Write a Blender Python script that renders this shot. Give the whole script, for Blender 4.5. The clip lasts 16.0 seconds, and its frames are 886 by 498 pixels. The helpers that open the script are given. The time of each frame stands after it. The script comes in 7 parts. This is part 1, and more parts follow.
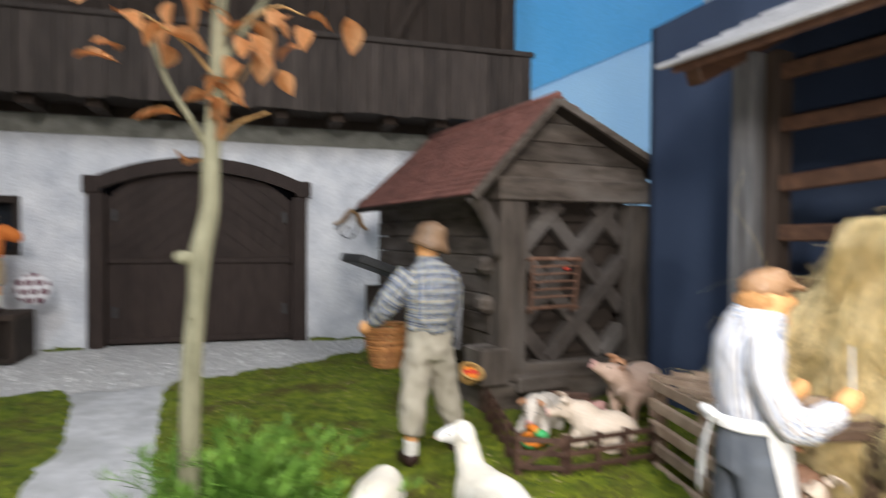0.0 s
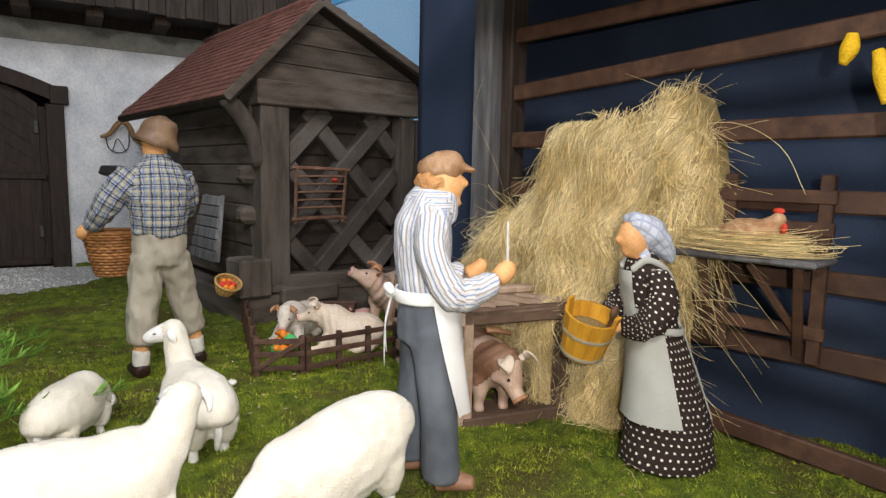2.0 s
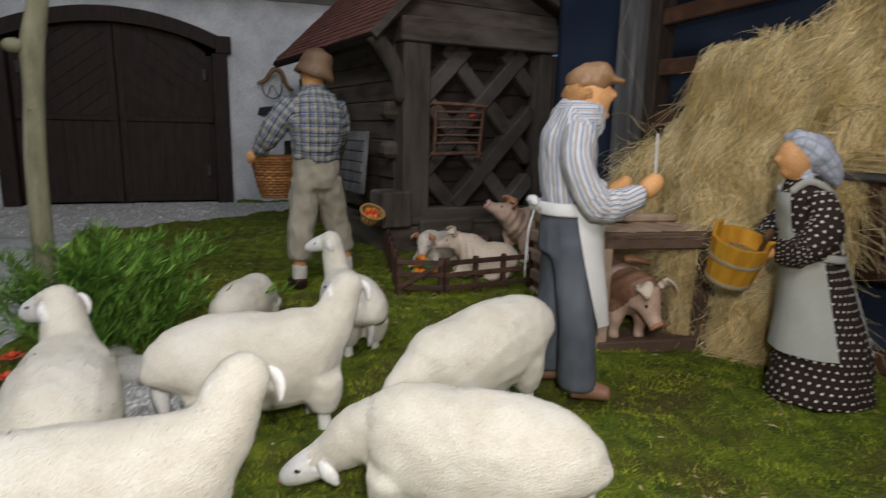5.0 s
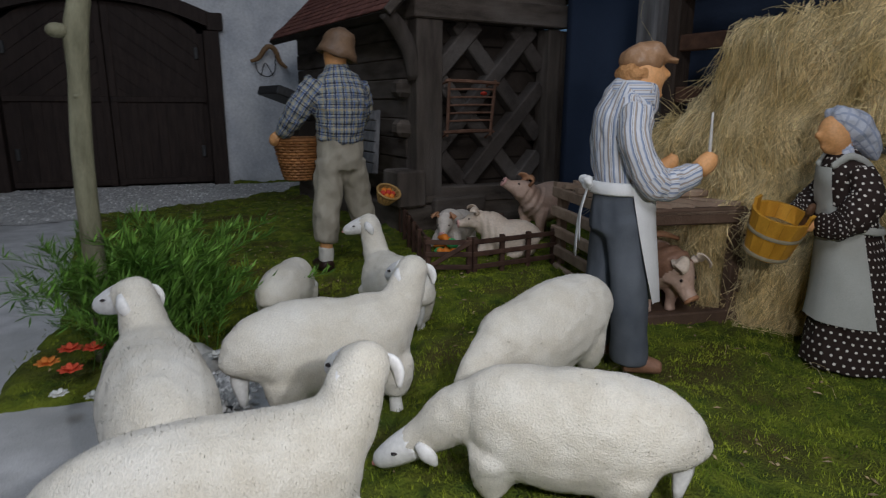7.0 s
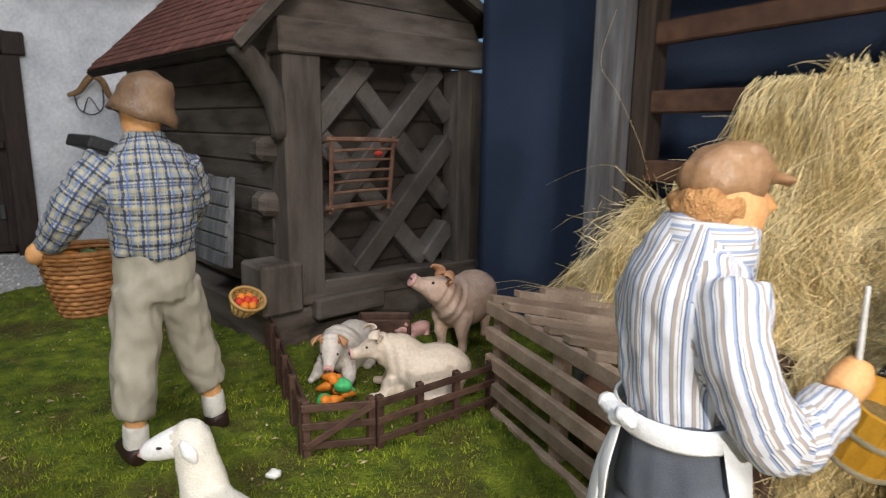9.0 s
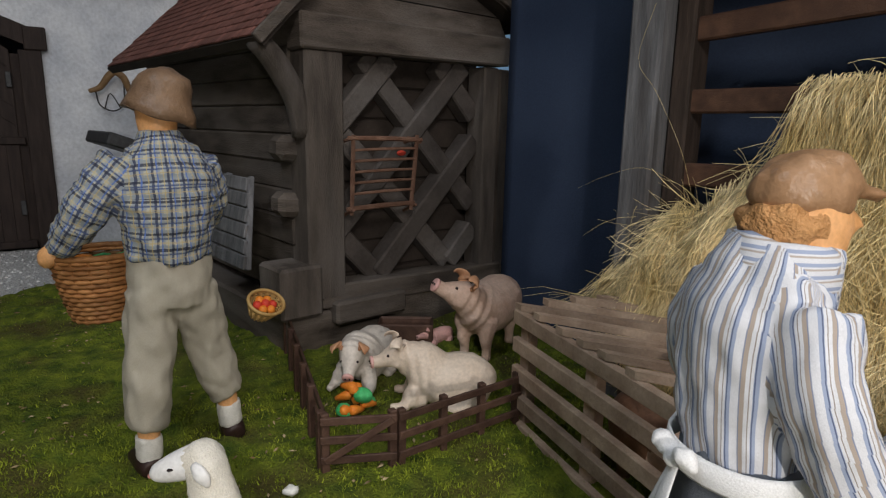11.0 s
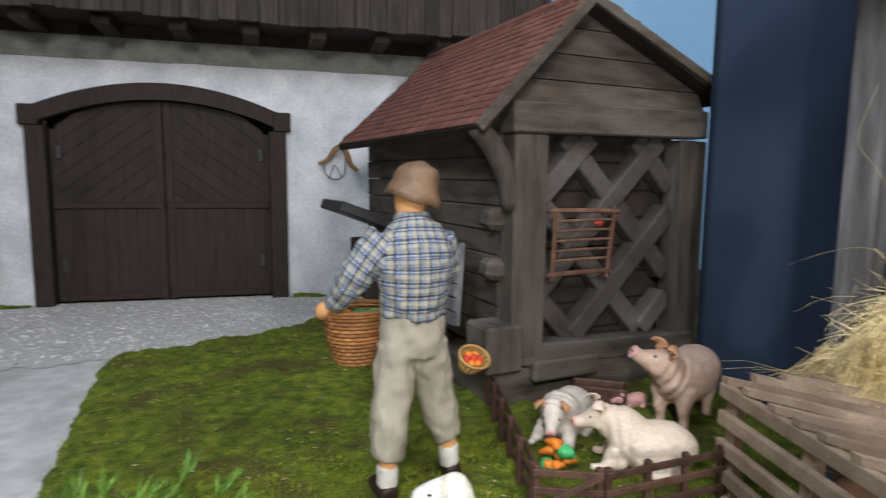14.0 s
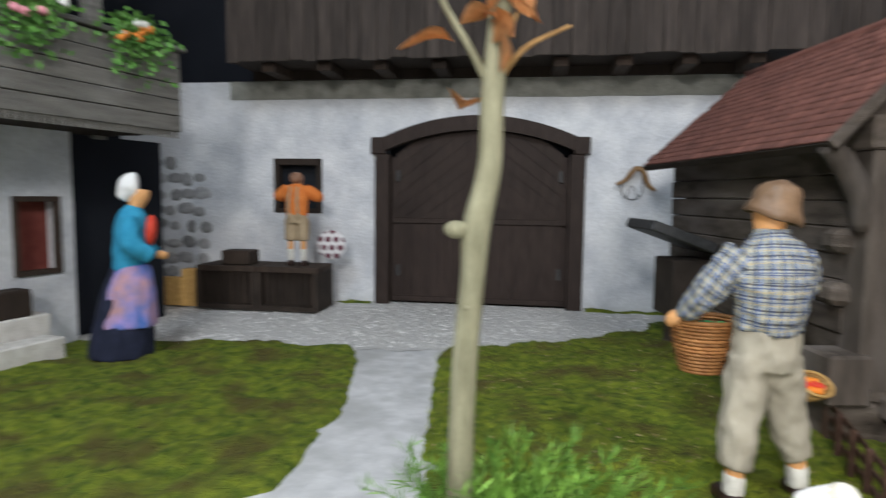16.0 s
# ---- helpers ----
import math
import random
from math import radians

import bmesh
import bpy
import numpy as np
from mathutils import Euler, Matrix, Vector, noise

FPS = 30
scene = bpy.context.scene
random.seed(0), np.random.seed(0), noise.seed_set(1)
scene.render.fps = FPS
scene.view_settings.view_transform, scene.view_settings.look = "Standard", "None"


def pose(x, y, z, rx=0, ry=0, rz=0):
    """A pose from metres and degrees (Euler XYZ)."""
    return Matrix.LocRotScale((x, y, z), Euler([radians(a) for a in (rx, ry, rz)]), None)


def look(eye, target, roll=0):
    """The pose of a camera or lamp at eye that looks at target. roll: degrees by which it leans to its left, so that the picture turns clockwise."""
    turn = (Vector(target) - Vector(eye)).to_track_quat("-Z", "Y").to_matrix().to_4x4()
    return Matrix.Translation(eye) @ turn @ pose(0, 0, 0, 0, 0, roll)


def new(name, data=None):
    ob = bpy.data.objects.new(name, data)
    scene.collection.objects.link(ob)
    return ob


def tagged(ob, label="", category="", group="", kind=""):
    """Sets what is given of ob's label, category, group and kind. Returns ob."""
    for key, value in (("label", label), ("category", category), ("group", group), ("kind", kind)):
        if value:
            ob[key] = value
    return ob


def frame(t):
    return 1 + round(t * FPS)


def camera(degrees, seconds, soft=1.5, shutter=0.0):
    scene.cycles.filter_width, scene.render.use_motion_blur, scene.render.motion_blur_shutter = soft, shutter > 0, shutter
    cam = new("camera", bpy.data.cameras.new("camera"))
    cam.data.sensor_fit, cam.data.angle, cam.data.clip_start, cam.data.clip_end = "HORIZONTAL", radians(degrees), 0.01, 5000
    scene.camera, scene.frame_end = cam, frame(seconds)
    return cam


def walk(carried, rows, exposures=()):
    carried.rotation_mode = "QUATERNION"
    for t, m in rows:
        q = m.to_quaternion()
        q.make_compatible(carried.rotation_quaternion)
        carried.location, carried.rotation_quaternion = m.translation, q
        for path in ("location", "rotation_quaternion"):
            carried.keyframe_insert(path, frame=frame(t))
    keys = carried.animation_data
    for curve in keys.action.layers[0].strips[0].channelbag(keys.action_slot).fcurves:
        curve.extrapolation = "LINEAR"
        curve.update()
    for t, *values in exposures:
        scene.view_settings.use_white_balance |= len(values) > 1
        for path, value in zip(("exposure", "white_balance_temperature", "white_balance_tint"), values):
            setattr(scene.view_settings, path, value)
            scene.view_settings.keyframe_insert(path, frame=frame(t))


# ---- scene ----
cam = camera(72.2, 16.0, soft=1.15, shutter=0.8)
PATH = [
    (0, (0.651, 0.616, 0.484), (1.212, 2.536, 0.448), 0.4),
    (0.5, (0.717, 0.615, 0.457), (1.547, 2.429, 0.32), 0.2),
    (1, (0.767, 0.597, 0.44), (1.724, 2.342, 0.246), -0.1),
    (1.5, (0.815, 0.566, 0.426), (1.827, 2.277, 0.204), 0.7),
    (2, (0.84, 0.544, 0.416), (1.882, 2.234, 0.175), 1.3),
    (2.5, (0.854, 0.538, 0.408), (1.891, 2.227, 0.138), 1.4),
    (3, (0.856, 0.532, 0.398), (1.884, 2.222, 0.11), 1.5),
    (3.5, (0.85, 0.528, 0.391), (1.832, 2.242, 0.08), 1.4),
    (4, (0.835, 0.521, 0.377), (1.726, 2.282, 0.05), 1.8),
    (4.5, (0.817, 0.519, 0.365), (1.593, 2.328, 0.009), 1.1),
    (5, (0.801, 0.52, 0.357), (1.468, 2.365, -0.031), 1.2),
    (5.2, (0.795, 0.522, 0.353), (1.43, 2.376, -0.048), 1.4),
    (7.3, (0.691, 0.573, 0.374), (1.477, 2.35, -0.1), -0.4),
    (7.5, (0.729, 0.657, 0.428), (1.607, 2.396, -0.026), -0.8),
    (8, (0.758, 0.818, 0.478), (1.885, 2.432, 0.124), -0.5),
    (8.5, (0.848, 0.939, 0.466), (1.985, 2.541, 0.092), 1.4),
    (9, (0.884, 1.007, 0.456), (1.951, 2.652, 0.061), 0.8),
    (9.2, (0.901, 1.015, 0.451), (1.947, 2.669, 0.041), 1.2),
    (11.3, (0.896, 1.053, 0.466), (1.903, 2.733, 0.06), 0.8),
    (11.5, (0.894, 1.041, 0.477), (1.88, 2.732, 0.068), 0.1),
    (12, (0.884, 1.041, 0.482), (1.829, 2.763, 0.105), -0.4),
    (12.5, (0.869, 1.033, 0.492), (1.732, 2.807, 0.164), -0.6),
    (13, (0.85, 1.018, 0.497), (1.627, 2.838, 0.203), -0.4),
    (13.5, (0.818, 1.0, 0.498), (1.473, 2.872, 0.244), 0.3),
    (14, (0.792, 0.988, 0.498), (1.32, 2.903, 0.261), 0.6),
    (14.5, (0.753, 0.97, 0.501), (1.107, 2.925, 0.277), 0.0),
    (15, (0.706, 0.945, 0.498), (0.856, 2.928, 0.282), 0.5),
    (15.5, (0.666, 0.92, 0.489), (0.621, 2.91, 0.287), 0.7),
    (16, (0.623, 0.879, 0.491), (0.331, 2.849, 0.314), 0.7),
]
EXPOSURES = [(0, 0.4, 6350, 10), (1, 0.15, 6400, 10), (2.5, -0.1, 6450, 10), (3.5, -0.35, 6450, 10), (4.5, -0.8, 6350, 10), (5.2, -1.1, 6250, 10), (7.3, -1.55, 5750, 10), (7.6, -1.3, 5750, 10), (8, -0.6, 6200, 10), (8.5, -0.05, 6350, 10), (9.2, 0.0, 6400, 10), (11.4, -0.7, 6350, 10), (12.5, -0.2, 6250, 10), (13.5, 0.2, 6150, 10), (14.5, 0.3, 6150, 8), (16, 0.4, 6150, 7)]
walk(cam, [(t, look(eye, target, roll)) for t, eye, target, roll in PATH], EXPOSURES)

# ---- room light: unseen ceiling lamps of the hall, a still torch in place of the camera's own light, and the faint light of the hall itself ----
world = bpy.data.worlds.new("hall")
scene.world = world
world.use_nodes = True
world.node_tree.nodes["Background"].inputs[0].default_value = (0.75, 0.82, 1.0, 1)
world.node_tree.nodes["Background"].inputs[1].default_value = 0.25


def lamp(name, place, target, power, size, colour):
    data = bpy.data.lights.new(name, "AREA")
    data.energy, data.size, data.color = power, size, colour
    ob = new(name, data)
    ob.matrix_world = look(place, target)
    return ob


# fixed stand-in for the small torch that travels beside the camera
lamp("camera_torch", (0.82, 0.42, 0.47), (1.35, 1.55, 0.12), 7.4, 0.02, (1.0, 0.93, 0.84))
lamp("ceiling_lamp", (0.2, -0.75, 1.8), (1.1, 1.2, 0.1), 45, 0.5, (1.0, 0.935, 0.875))
lamp("ceiling_lamp", (-0.25, 0.95, 2.5), (1.3, 1.5, 0.2), 30, 0.8, (0.84, 0.92, 1.0))
lamp("ceiling_lamp", (1.9, 0.2, 2.6), (1.5, 1.9, 0.2), 35, 0.9, (1.0, 0.955, 0.92))

# ---- materials ----


def material(name, a, b, scale=40.0, rough=0.8, bump=0.2, fine=300.0, stretch=(1, 1, 1), island=0.0, piece=0.0, stain=None, sheen=0.0, coat=0.0, depth=0.003):
    """Two base colours mixed by coarse noise, darkened or lightened a little by fine grain, with relief."""
    m = bpy.data.materials.new(name)
    m.use_nodes = True
    nt = m.node_tree
    p = nt.nodes["Principled BSDF"]
    p.inputs["Roughness"].default_value = rough
    p.inputs["Specular IOR Level"].default_value = 0.3
    p.inputs["Sheen Weight"].default_value = sheen
    p.inputs["Coat Weight"].default_value = coat
    tc = nt.nodes.new("ShaderNodeTexCoord")
    mp = nt.nodes.new("ShaderNodeMapping")
    mp.inputs["Scale"].default_value = stretch
    nt.links.new(tc.outputs["Object"], mp.inputs["Vector"])
    n1 = nt.nodes.new("ShaderNodeTexNoise")
    n1.inputs["Scale"].default_value, n1.inputs["Detail"].default_value = scale, 5
    n2 = nt.nodes.new("ShaderNodeTexNoise")
    n2.inputs["Scale"].default_value, n2.inputs["Detail"].default_value = fine, 4
    for n in (n1, n2):
        nt.links.new(mp.outputs[0], n.inputs["Vector"])
    ramp = nt.nodes.new("ShaderNodeValToRGB")
    ramp.color_ramp.elements[0].position, ramp.color_ramp.elements[1].position = 0.32, 0.68
    ramp.color_ramp.elements[0].color, ramp.color_ramp.elements[1].color = (*a, 1), (*b, 1)
    nt.links.new(n1.outputs["Fac"], ramp.inputs["Fac"])
    colour = ramp.outputs["Color"]
    if stain:
        n3 = nt.nodes.new("ShaderNodeTexNoise")
        n3.inputs["Scale"].default_value, n3.inputs["Detail"].default_value = scale * 0.21, 6
        nt.links.new(mp.outputs[0], n3.inputs["Vector"])
        r3 = nt.nodes.new("ShaderNodeValToRGB")
        r3.color_ramp.elements[0].position, r3.color_ramp.elements[1].position = 0.48, 0.66
        nt.links.new(n3.outputs["Fac"], r3.inputs["Fac"])
        mx = nt.nodes.new("ShaderNodeMix")
        mx.data_type = "RGBA"
        nt.links.new(r3.outputs["Color"], mx.inputs["Factor"])
        nt.links.new(colour, mx.inputs["A"])
        mx.inputs["B"].default_value = (*stain, 1)
        colour = mx.outputs["Result"]
    hs = nt.nodes.new("ShaderNodeHueSaturation")
    nt.links.new(colour, hs.inputs["Color"])
    value = nt.nodes.new("ShaderNodeMapRange")
    value.inputs["To Min"].default_value, value.inputs["To Max"].default_value = 0.75, 1.25
    nt.links.new(n2.outputs["Fac"], value.inputs["Value"])
    out = value.outputs[0]
    for amount, kind, socket in ((island, "ShaderNodeNewGeometry", "Random Per Island"), (piece, "ShaderNodeObjectInfo", "Random")):
        if amount:
            src = nt.nodes.new(kind)
            rng = nt.nodes.new("ShaderNodeMapRange")
            rng.inputs["To Min"].default_value, rng.inputs["To Max"].default_value = 1 - amount, 1 + amount
            nt.links.new(src.outputs[socket], rng.inputs["Value"])
            mul = nt.nodes.new("ShaderNodeMath")
            mul.operation = "MULTIPLY"
            nt.links.new(out, mul.inputs[0])
            nt.links.new(rng.outputs[0], mul.inputs[1])
            out = mul.outputs[0]
    nt.links.new(out, hs.inputs["Value"])
    nt.links.new(hs.outputs[0], p.inputs["Base Color"])
    if bump:
        add = nt.nodes.new("ShaderNodeMath")
        add.operation = "ADD"
        nt.links.new(n1.outputs["Fac"], add.inputs[0])
        nt.links.new(n2.outputs["Fac"], add.inputs[1])
        bp = nt.nodes.new("ShaderNodeBump")
        bp.inputs["Strength"].default_value, bp.inputs["Distance"].default_value = bump, depth
        nt.links.new(add.outputs[0], bp.inputs["Height"])
        nt.links.new(bp.outputs[0], p.inputs["Normal"])
    return m


def cloth(name, ground, bands, rough=0.85, dots=None):
    """Woven cloth: bands are (axis 0 across or 1 along, period in metres, share, offset, colour); dots: (period, radius, colour)."""
    m = material(name, ground, tuple(c * 0.92 for c in ground), 120, rough, 0.25, 1500, depth=0.001)
    nt = m.node_tree
    p = nt.nodes["Principled BSDF"]
    hs = [n for n in nt.nodes if n.type == "HUE_SAT"][0]
    colour = hs.outputs[0]
    ax = []
    for a in ("cu", "cv"):
        n = nt.nodes.new("ShaderNodeAttribute")
        n.attribute_name = a
        ax.append(n.outputs["Fac"])

    def math_node(op, a, b):
        n = nt.nodes.new("ShaderNodeMath")
        n.operation = op
        for i, v in enumerate((a, b)):
            if isinstance(v, float):
                n.inputs[i].default_value = v
            else:
                nt.links.new(v, n.inputs[i])
        return n.outputs[0]

    def over(fac, rgb):
        nonlocal colour
        mx = nt.nodes.new("ShaderNodeMix")
        mx.data_type = "RGBA"
        nt.links.new(fac, mx.inputs["Factor"])
        nt.links.new(colour, mx.inputs["A"])
        mx.inputs["B"].default_value = (*rgb, 1)
        colour = mx.outputs["Result"]

    for axis, period, share, offset, rgb in bands:
        f = math_node("FRACT", math_node("ADD", math_node("DIVIDE", ax[axis], float(period)), float(offset)), 0.0)
        over(math_node("MULTIPLY", math_node("LESS_THAN", f, float(share)), 0.85), rgb)
    if dots:
        period, radius, rgb = dots
        row = math_node("FLOOR", math_node("DIVIDE", ax[1], period), 0.0)
        shift = math_node("MULTIPLY", math_node("MODULO", row, 2.0), period * 0.5)
        du = math_node("SUBTRACT", math_node("FRACT", math_node("DIVIDE", math_node("ADD", ax[0], shift), period), 0.0), 0.5)
        dv = math_node("SUBTRACT", math_node("FRACT", math_node("DIVIDE", ax[1], period), 0.0), 0.5)
        d = math_node("ADD", math_node("MULTIPLY", du, du), math_node("MULTIPLY", dv, dv))
        over(math_node("LESS_THAN", d, (radius / period) ** 2), rgb)
    nt.links.new(colour, p.inputs["Base Color"])
    return m


M = {}
M["moss"] = material("moss", (0.050, 0.086, 0.007), (0.19, 0.228, 0.018), 34, 0.95, 1.0, 240, stain=(0.085, 0.075, 0.016), depth=0.009)
M["sprig"] = material("moss_sprig", (0.08, 0.125, 0.006), (0.31, 0.36, 0.03), 22, 0.9, 0.0, 200, island=0.45)
M["soil"] = material("soil", (0.04, 0.03, 0.02), (0.08, 0.06, 0.04), 40, 0.95, 0.6, 300)
M["path"] = material("path_concrete", (0.42, 0.42, 0.43), (0.55, 0.55, 0.56), 25, 0.9, 0.5, 500, stain=(0.36, 0.36, 0.36), depth=0.002)
M["gravel"] = material("gravel", (0.36, 0.355, 0.35), (0.68, 0.67, 0.66), 150, 0.9, 0.8, 700, depth=0.003)
M["pebble"] = material("pebble", (0.36, 0.36, 0.36), (0.76, 0.75, 0.74), 60, 0.9, 0.2, 300, island=0.4)
M["plaster"] = material("plaster", (0.50, 0.52, 0.57), (0.74, 0.75, 0.78), 7, 0.9, 0.6, 90, stain=(0.48, 0.49, 0.52), depth=0.006)
M["band"] = material("mortar_band", (0.20, 0.20, 0.18), (0.30, 0.30, 0.27), 20, 0.95, 0.8, 150, depth=0.005)
M["dark_board"] = material("dark_board", (0.022, 0.015, 0.011), (0.05, 0.034, 0.026), 16, 0.75, 0.5, 120, (6, 6, 0.6), piece=0.35)
M["gate_wood"] = material("gate_wood", (0.022, 0.014, 0.012), (0.042, 0.028, 0.023), 18, 0.7, 0.4, 150, (5, 5, 0.7), piece=0.08)
M["gallery_wood"] = material("gallery_wood", (0.030, 0.024, 0.021), (0.070, 0.055, 0.048), 12, 0.8, 0.6, 100, (7, 7, 0.5), piece=0.25)
M["hut_wood"] = material("hut_wood", (0.045, 0.035, 0.028), (0.105, 0.085, 0.07), 9, 0.8, 0.7, 110, (1.2, 1.2, 5), stain=(0.14, 0.12, 0.105), piece=0.18, depth=0.004)
M["hut_post"] = material("hut_post", (0.045, 0.036, 0.030), (0.10, 0.082, 0.068), 9, 0.8, 0.6, 120, (5, 5, 0.9), stain=(0.13, 0.112, 0.1), piece=0.15, depth=0.004)
M["lattice"] = material("lattice_wood", (0.050, 0.041, 0.036), (0.10, 0.085, 0.076), 12, 0.8, 0.6, 130, stain=(0.15, 0.135, 0.125), piece=0.12, depth=0.004)
# darker copy of the hut timber, shade of enclosed places put into its colour
M["hut_dark"] = material("hut_timber_darkened", (0.026, 0.020, 0.016), (0.05, 0.038, 0.031), 12, 0.9, 0.4, 120)
M["tile"] = material("roof_tile", (0.115, 0.048, 0.038), (0.20, 0.085, 0.066), 30, 0.8, 0.5, 300, piece=0.3, island=0.25, stain=(0.13, 0.055, 0.045))
M["rack_stick"] = material("rack_stick", (0.13, 0.065, 0.042), (0.22, 0.125, 0.085), 40, 0.6, 0.4, 300, piece=0.2)
M["pen_wood"] = material("pen_wood", (0.055, 0.028, 0.02), (0.10, 0.055, 0.038), 40, 0.65, 0.4, 300, piece=0.2)
M["crate_wood"] = material("crate_wood", (0.25, 0.17, 0.12), (0.43, 0.32, 0.235), 20, 0.75, 0.4, 250, piece=0.22)
# crate wood again, with the shade of far side and floor in its colour
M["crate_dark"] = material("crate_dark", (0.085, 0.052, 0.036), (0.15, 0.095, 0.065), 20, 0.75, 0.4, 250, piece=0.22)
M["rail_wood"] = material("rail_wood", (0.052, 0.027, 0.018), (0.10, 0.052, 0.032), 14, 0.55, 0.3, 160, (3, 0.6, 3), stain=(0.055, 0.028, 0.018), piece=0.25)
M["rack_post"] = material("rack_post", (0.11, 0.11, 0.116), (0.21, 0.208, 0.215), 12, 0.85, 0.6, 120, (6, 6, 0.6), stain=(0.07, 0.062, 0.06), piece=0.12, depth=0.004)
M["grey_board"] = material("grey_board", (0.34, 0.34, 0.35), (0.5, 0.5, 0.52), 12, 0.9, 0.6, 120, (1, 6, 6))
M["blue_cloth"] = material("blue_cloth", (0.018, 0.029, 0.058), (0.028, 0.042, 0.076), 4, 0.8, 0.3, 260, depth=0.002)
M["sky_low"] = material("sky_board", (0.34, 0.60, 0.90), (0.38, 0.64, 0.92), 2, 0.8, 0.1, 100)
# deeper blue carries the darker tone of the sky's folded facet
M["sky_high"] = material("sky_fold_facet", (0.10, 0.40, 0.78), (0.13, 0.44, 0.82), 2, 0.8, 0.1, 100)
# near-black that puts the darkness of gaps and recesses into the colour
M["night"] = material("recess_black", (0.008, 0.010, 0.016), (0.011, 0.013, 0.02), 6, 0.95, 0.2, 200)
M["hall"] = material("hall_paint", (0.74, 0.74, 0.74), (0.8, 0.8, 0.8), 3, 0.9, 0.1, 100)
M["straw"] = material("straw", (0.62, 0.47, 0.20), (0.88, 0.73, 0.42), 18, 0.6, 0.0, 200, island=0.5)
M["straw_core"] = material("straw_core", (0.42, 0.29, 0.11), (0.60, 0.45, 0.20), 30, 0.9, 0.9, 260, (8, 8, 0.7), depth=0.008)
M["wool"] = material("wool", (0.69, 0.64, 0.54), (0.78, 0.74, 0.65), 50, 1.0, 0.8, 600, stain=(0.80, 0.77, 0.70), sheen=0.3, depth=0.002)


def fibre(name, rgb):
    """Thin fibres that let half of the light through."""
    m = bpy.data.materials.new(name)
    m.use_nodes = True
    nt = m.node_tree
    mix, d, t = (nt.nodes.new("ShaderNode" + k) for k in ("MixShader", "BsdfDiffuse", "BsdfTranslucent"))
    for n in (d, t):
        n.inputs["Color"].default_value = (*rgb, 1)
    mix.inputs[0].default_value = 0.5
    nt.links.new(d.outputs[0], mix.inputs[1])
    nt.links.new(t.outputs[0], mix.inputs[2])
    nt.links.new(mix.outputs[0], nt.nodes["Material Output"].inputs[0])
    return m


M["wool_fibre"] = fibre("wool_fibre", (0.80, 0.76, 0.68))
M["white_face"] = material("smooth_white", (0.80, 0.79, 0.78), (0.86, 0.85, 0.84), 30, 0.6, 0.1, 200)
M["dark_dot"] = material("dark_paint", (0.02, 0.015, 0.015), (0.03, 0.02, 0.02), 50, 0.4, 0.0)
M["pink_dot"] = material("pink_paint", (0.65, 0.28, 0.24), (0.7, 0.33, 0.28), 50, 0.5, 0.0)
M["pig_white"] = material("pig_white", (0.66, 0.54, 0.43), (0.74, 0.63, 0.52), 14, 0.42, 0.12, 200, stain=(0.72, 0.52, 0.43))
M["pig_pale"] = material("pig_pale", (0.58, 0.52, 0.46), (0.68, 0.62, 0.55), 30, 0.5, 0.3, 200)
M["pig_pink"] = material("pig_pink", (0.62, 0.33, 0.30), (0.70, 0.42, 0.38), 30, 0.5, 0.2, 200)
M["pig_sow"] = material("pig_sow", (0.56, 0.37, 0.28), (0.70, 0.52, 0.42), 24, 0.5, 0.5, 160, stain=(0.42, 0.29, 0.22))
M["pig_ear"] = material("pig_ear", (0.42, 0.20, 0.10), (0.55, 0.30, 0.17), 60, 0.55, 0.2, 200)
M["pig_brown"] = material("pig_brown", (0.20, 0.10, 0.06), (0.30, 0.17, 0.11), 30, 0.45, 0.3, 200)
M["skin"] = material("figure_skin", (0.68, 0.34, 0.13), (0.74, 0.40, 0.18), 60, 0.5, 0.15, 300)
M["hair"] = material("figure_hair", (0.45, 0.22, 0.08), (0.60, 0.32, 0.13), 160, 0.55, 0.8, 500, depth=0.004)
M["hat_felt"] = material("hat_felt", (0.13, 0.08, 0.048), (0.24, 0.15, 0.09), 25, 0.38, 0.3, 250)
M["cap_felt"] = material("cap_felt", (0.27, 0.15, 0.075), (0.36, 0.215, 0.12), 25, 0.36, 0.25, 250)
M["trousers"] = material("trouser_cloth", (0.33, 0.30, 0.24), (0.42, 0.385, 0.31), 22, 0.9, 0.5, 900, depth=0.002)
M["denim"] = material("trouser_grey", (0.075, 0.085, 0.105), (0.13, 0.145, 0.17), 18, 0.9, 0.5, 900, stain=(0.16, 0.175, 0.2), depth=0.002)
M["apron_white"] = material("apron_white", (0.80, 0.80, 0.81), (0.86, 0.86, 0.86), 25, 0.85, 0.4, 900, depth=0.002)
M["apron_grey"] = material("apron_grey", (0.42, 0.425, 0.39), (0.47, 0.475, 0.44), 25, 0.85, 0.3, 900, depth=0.002)
M["sock"] = material("sock", (0.6, 0.58, 0.53), (0.72, 0.7, 0.65), 80, 0.95, 0.6, 700)
M["shoe"] = material("shoe", (0.022, 0.012, 0.010), (0.04, 0.02, 0.016), 60, 0.45, 0.2, 300)
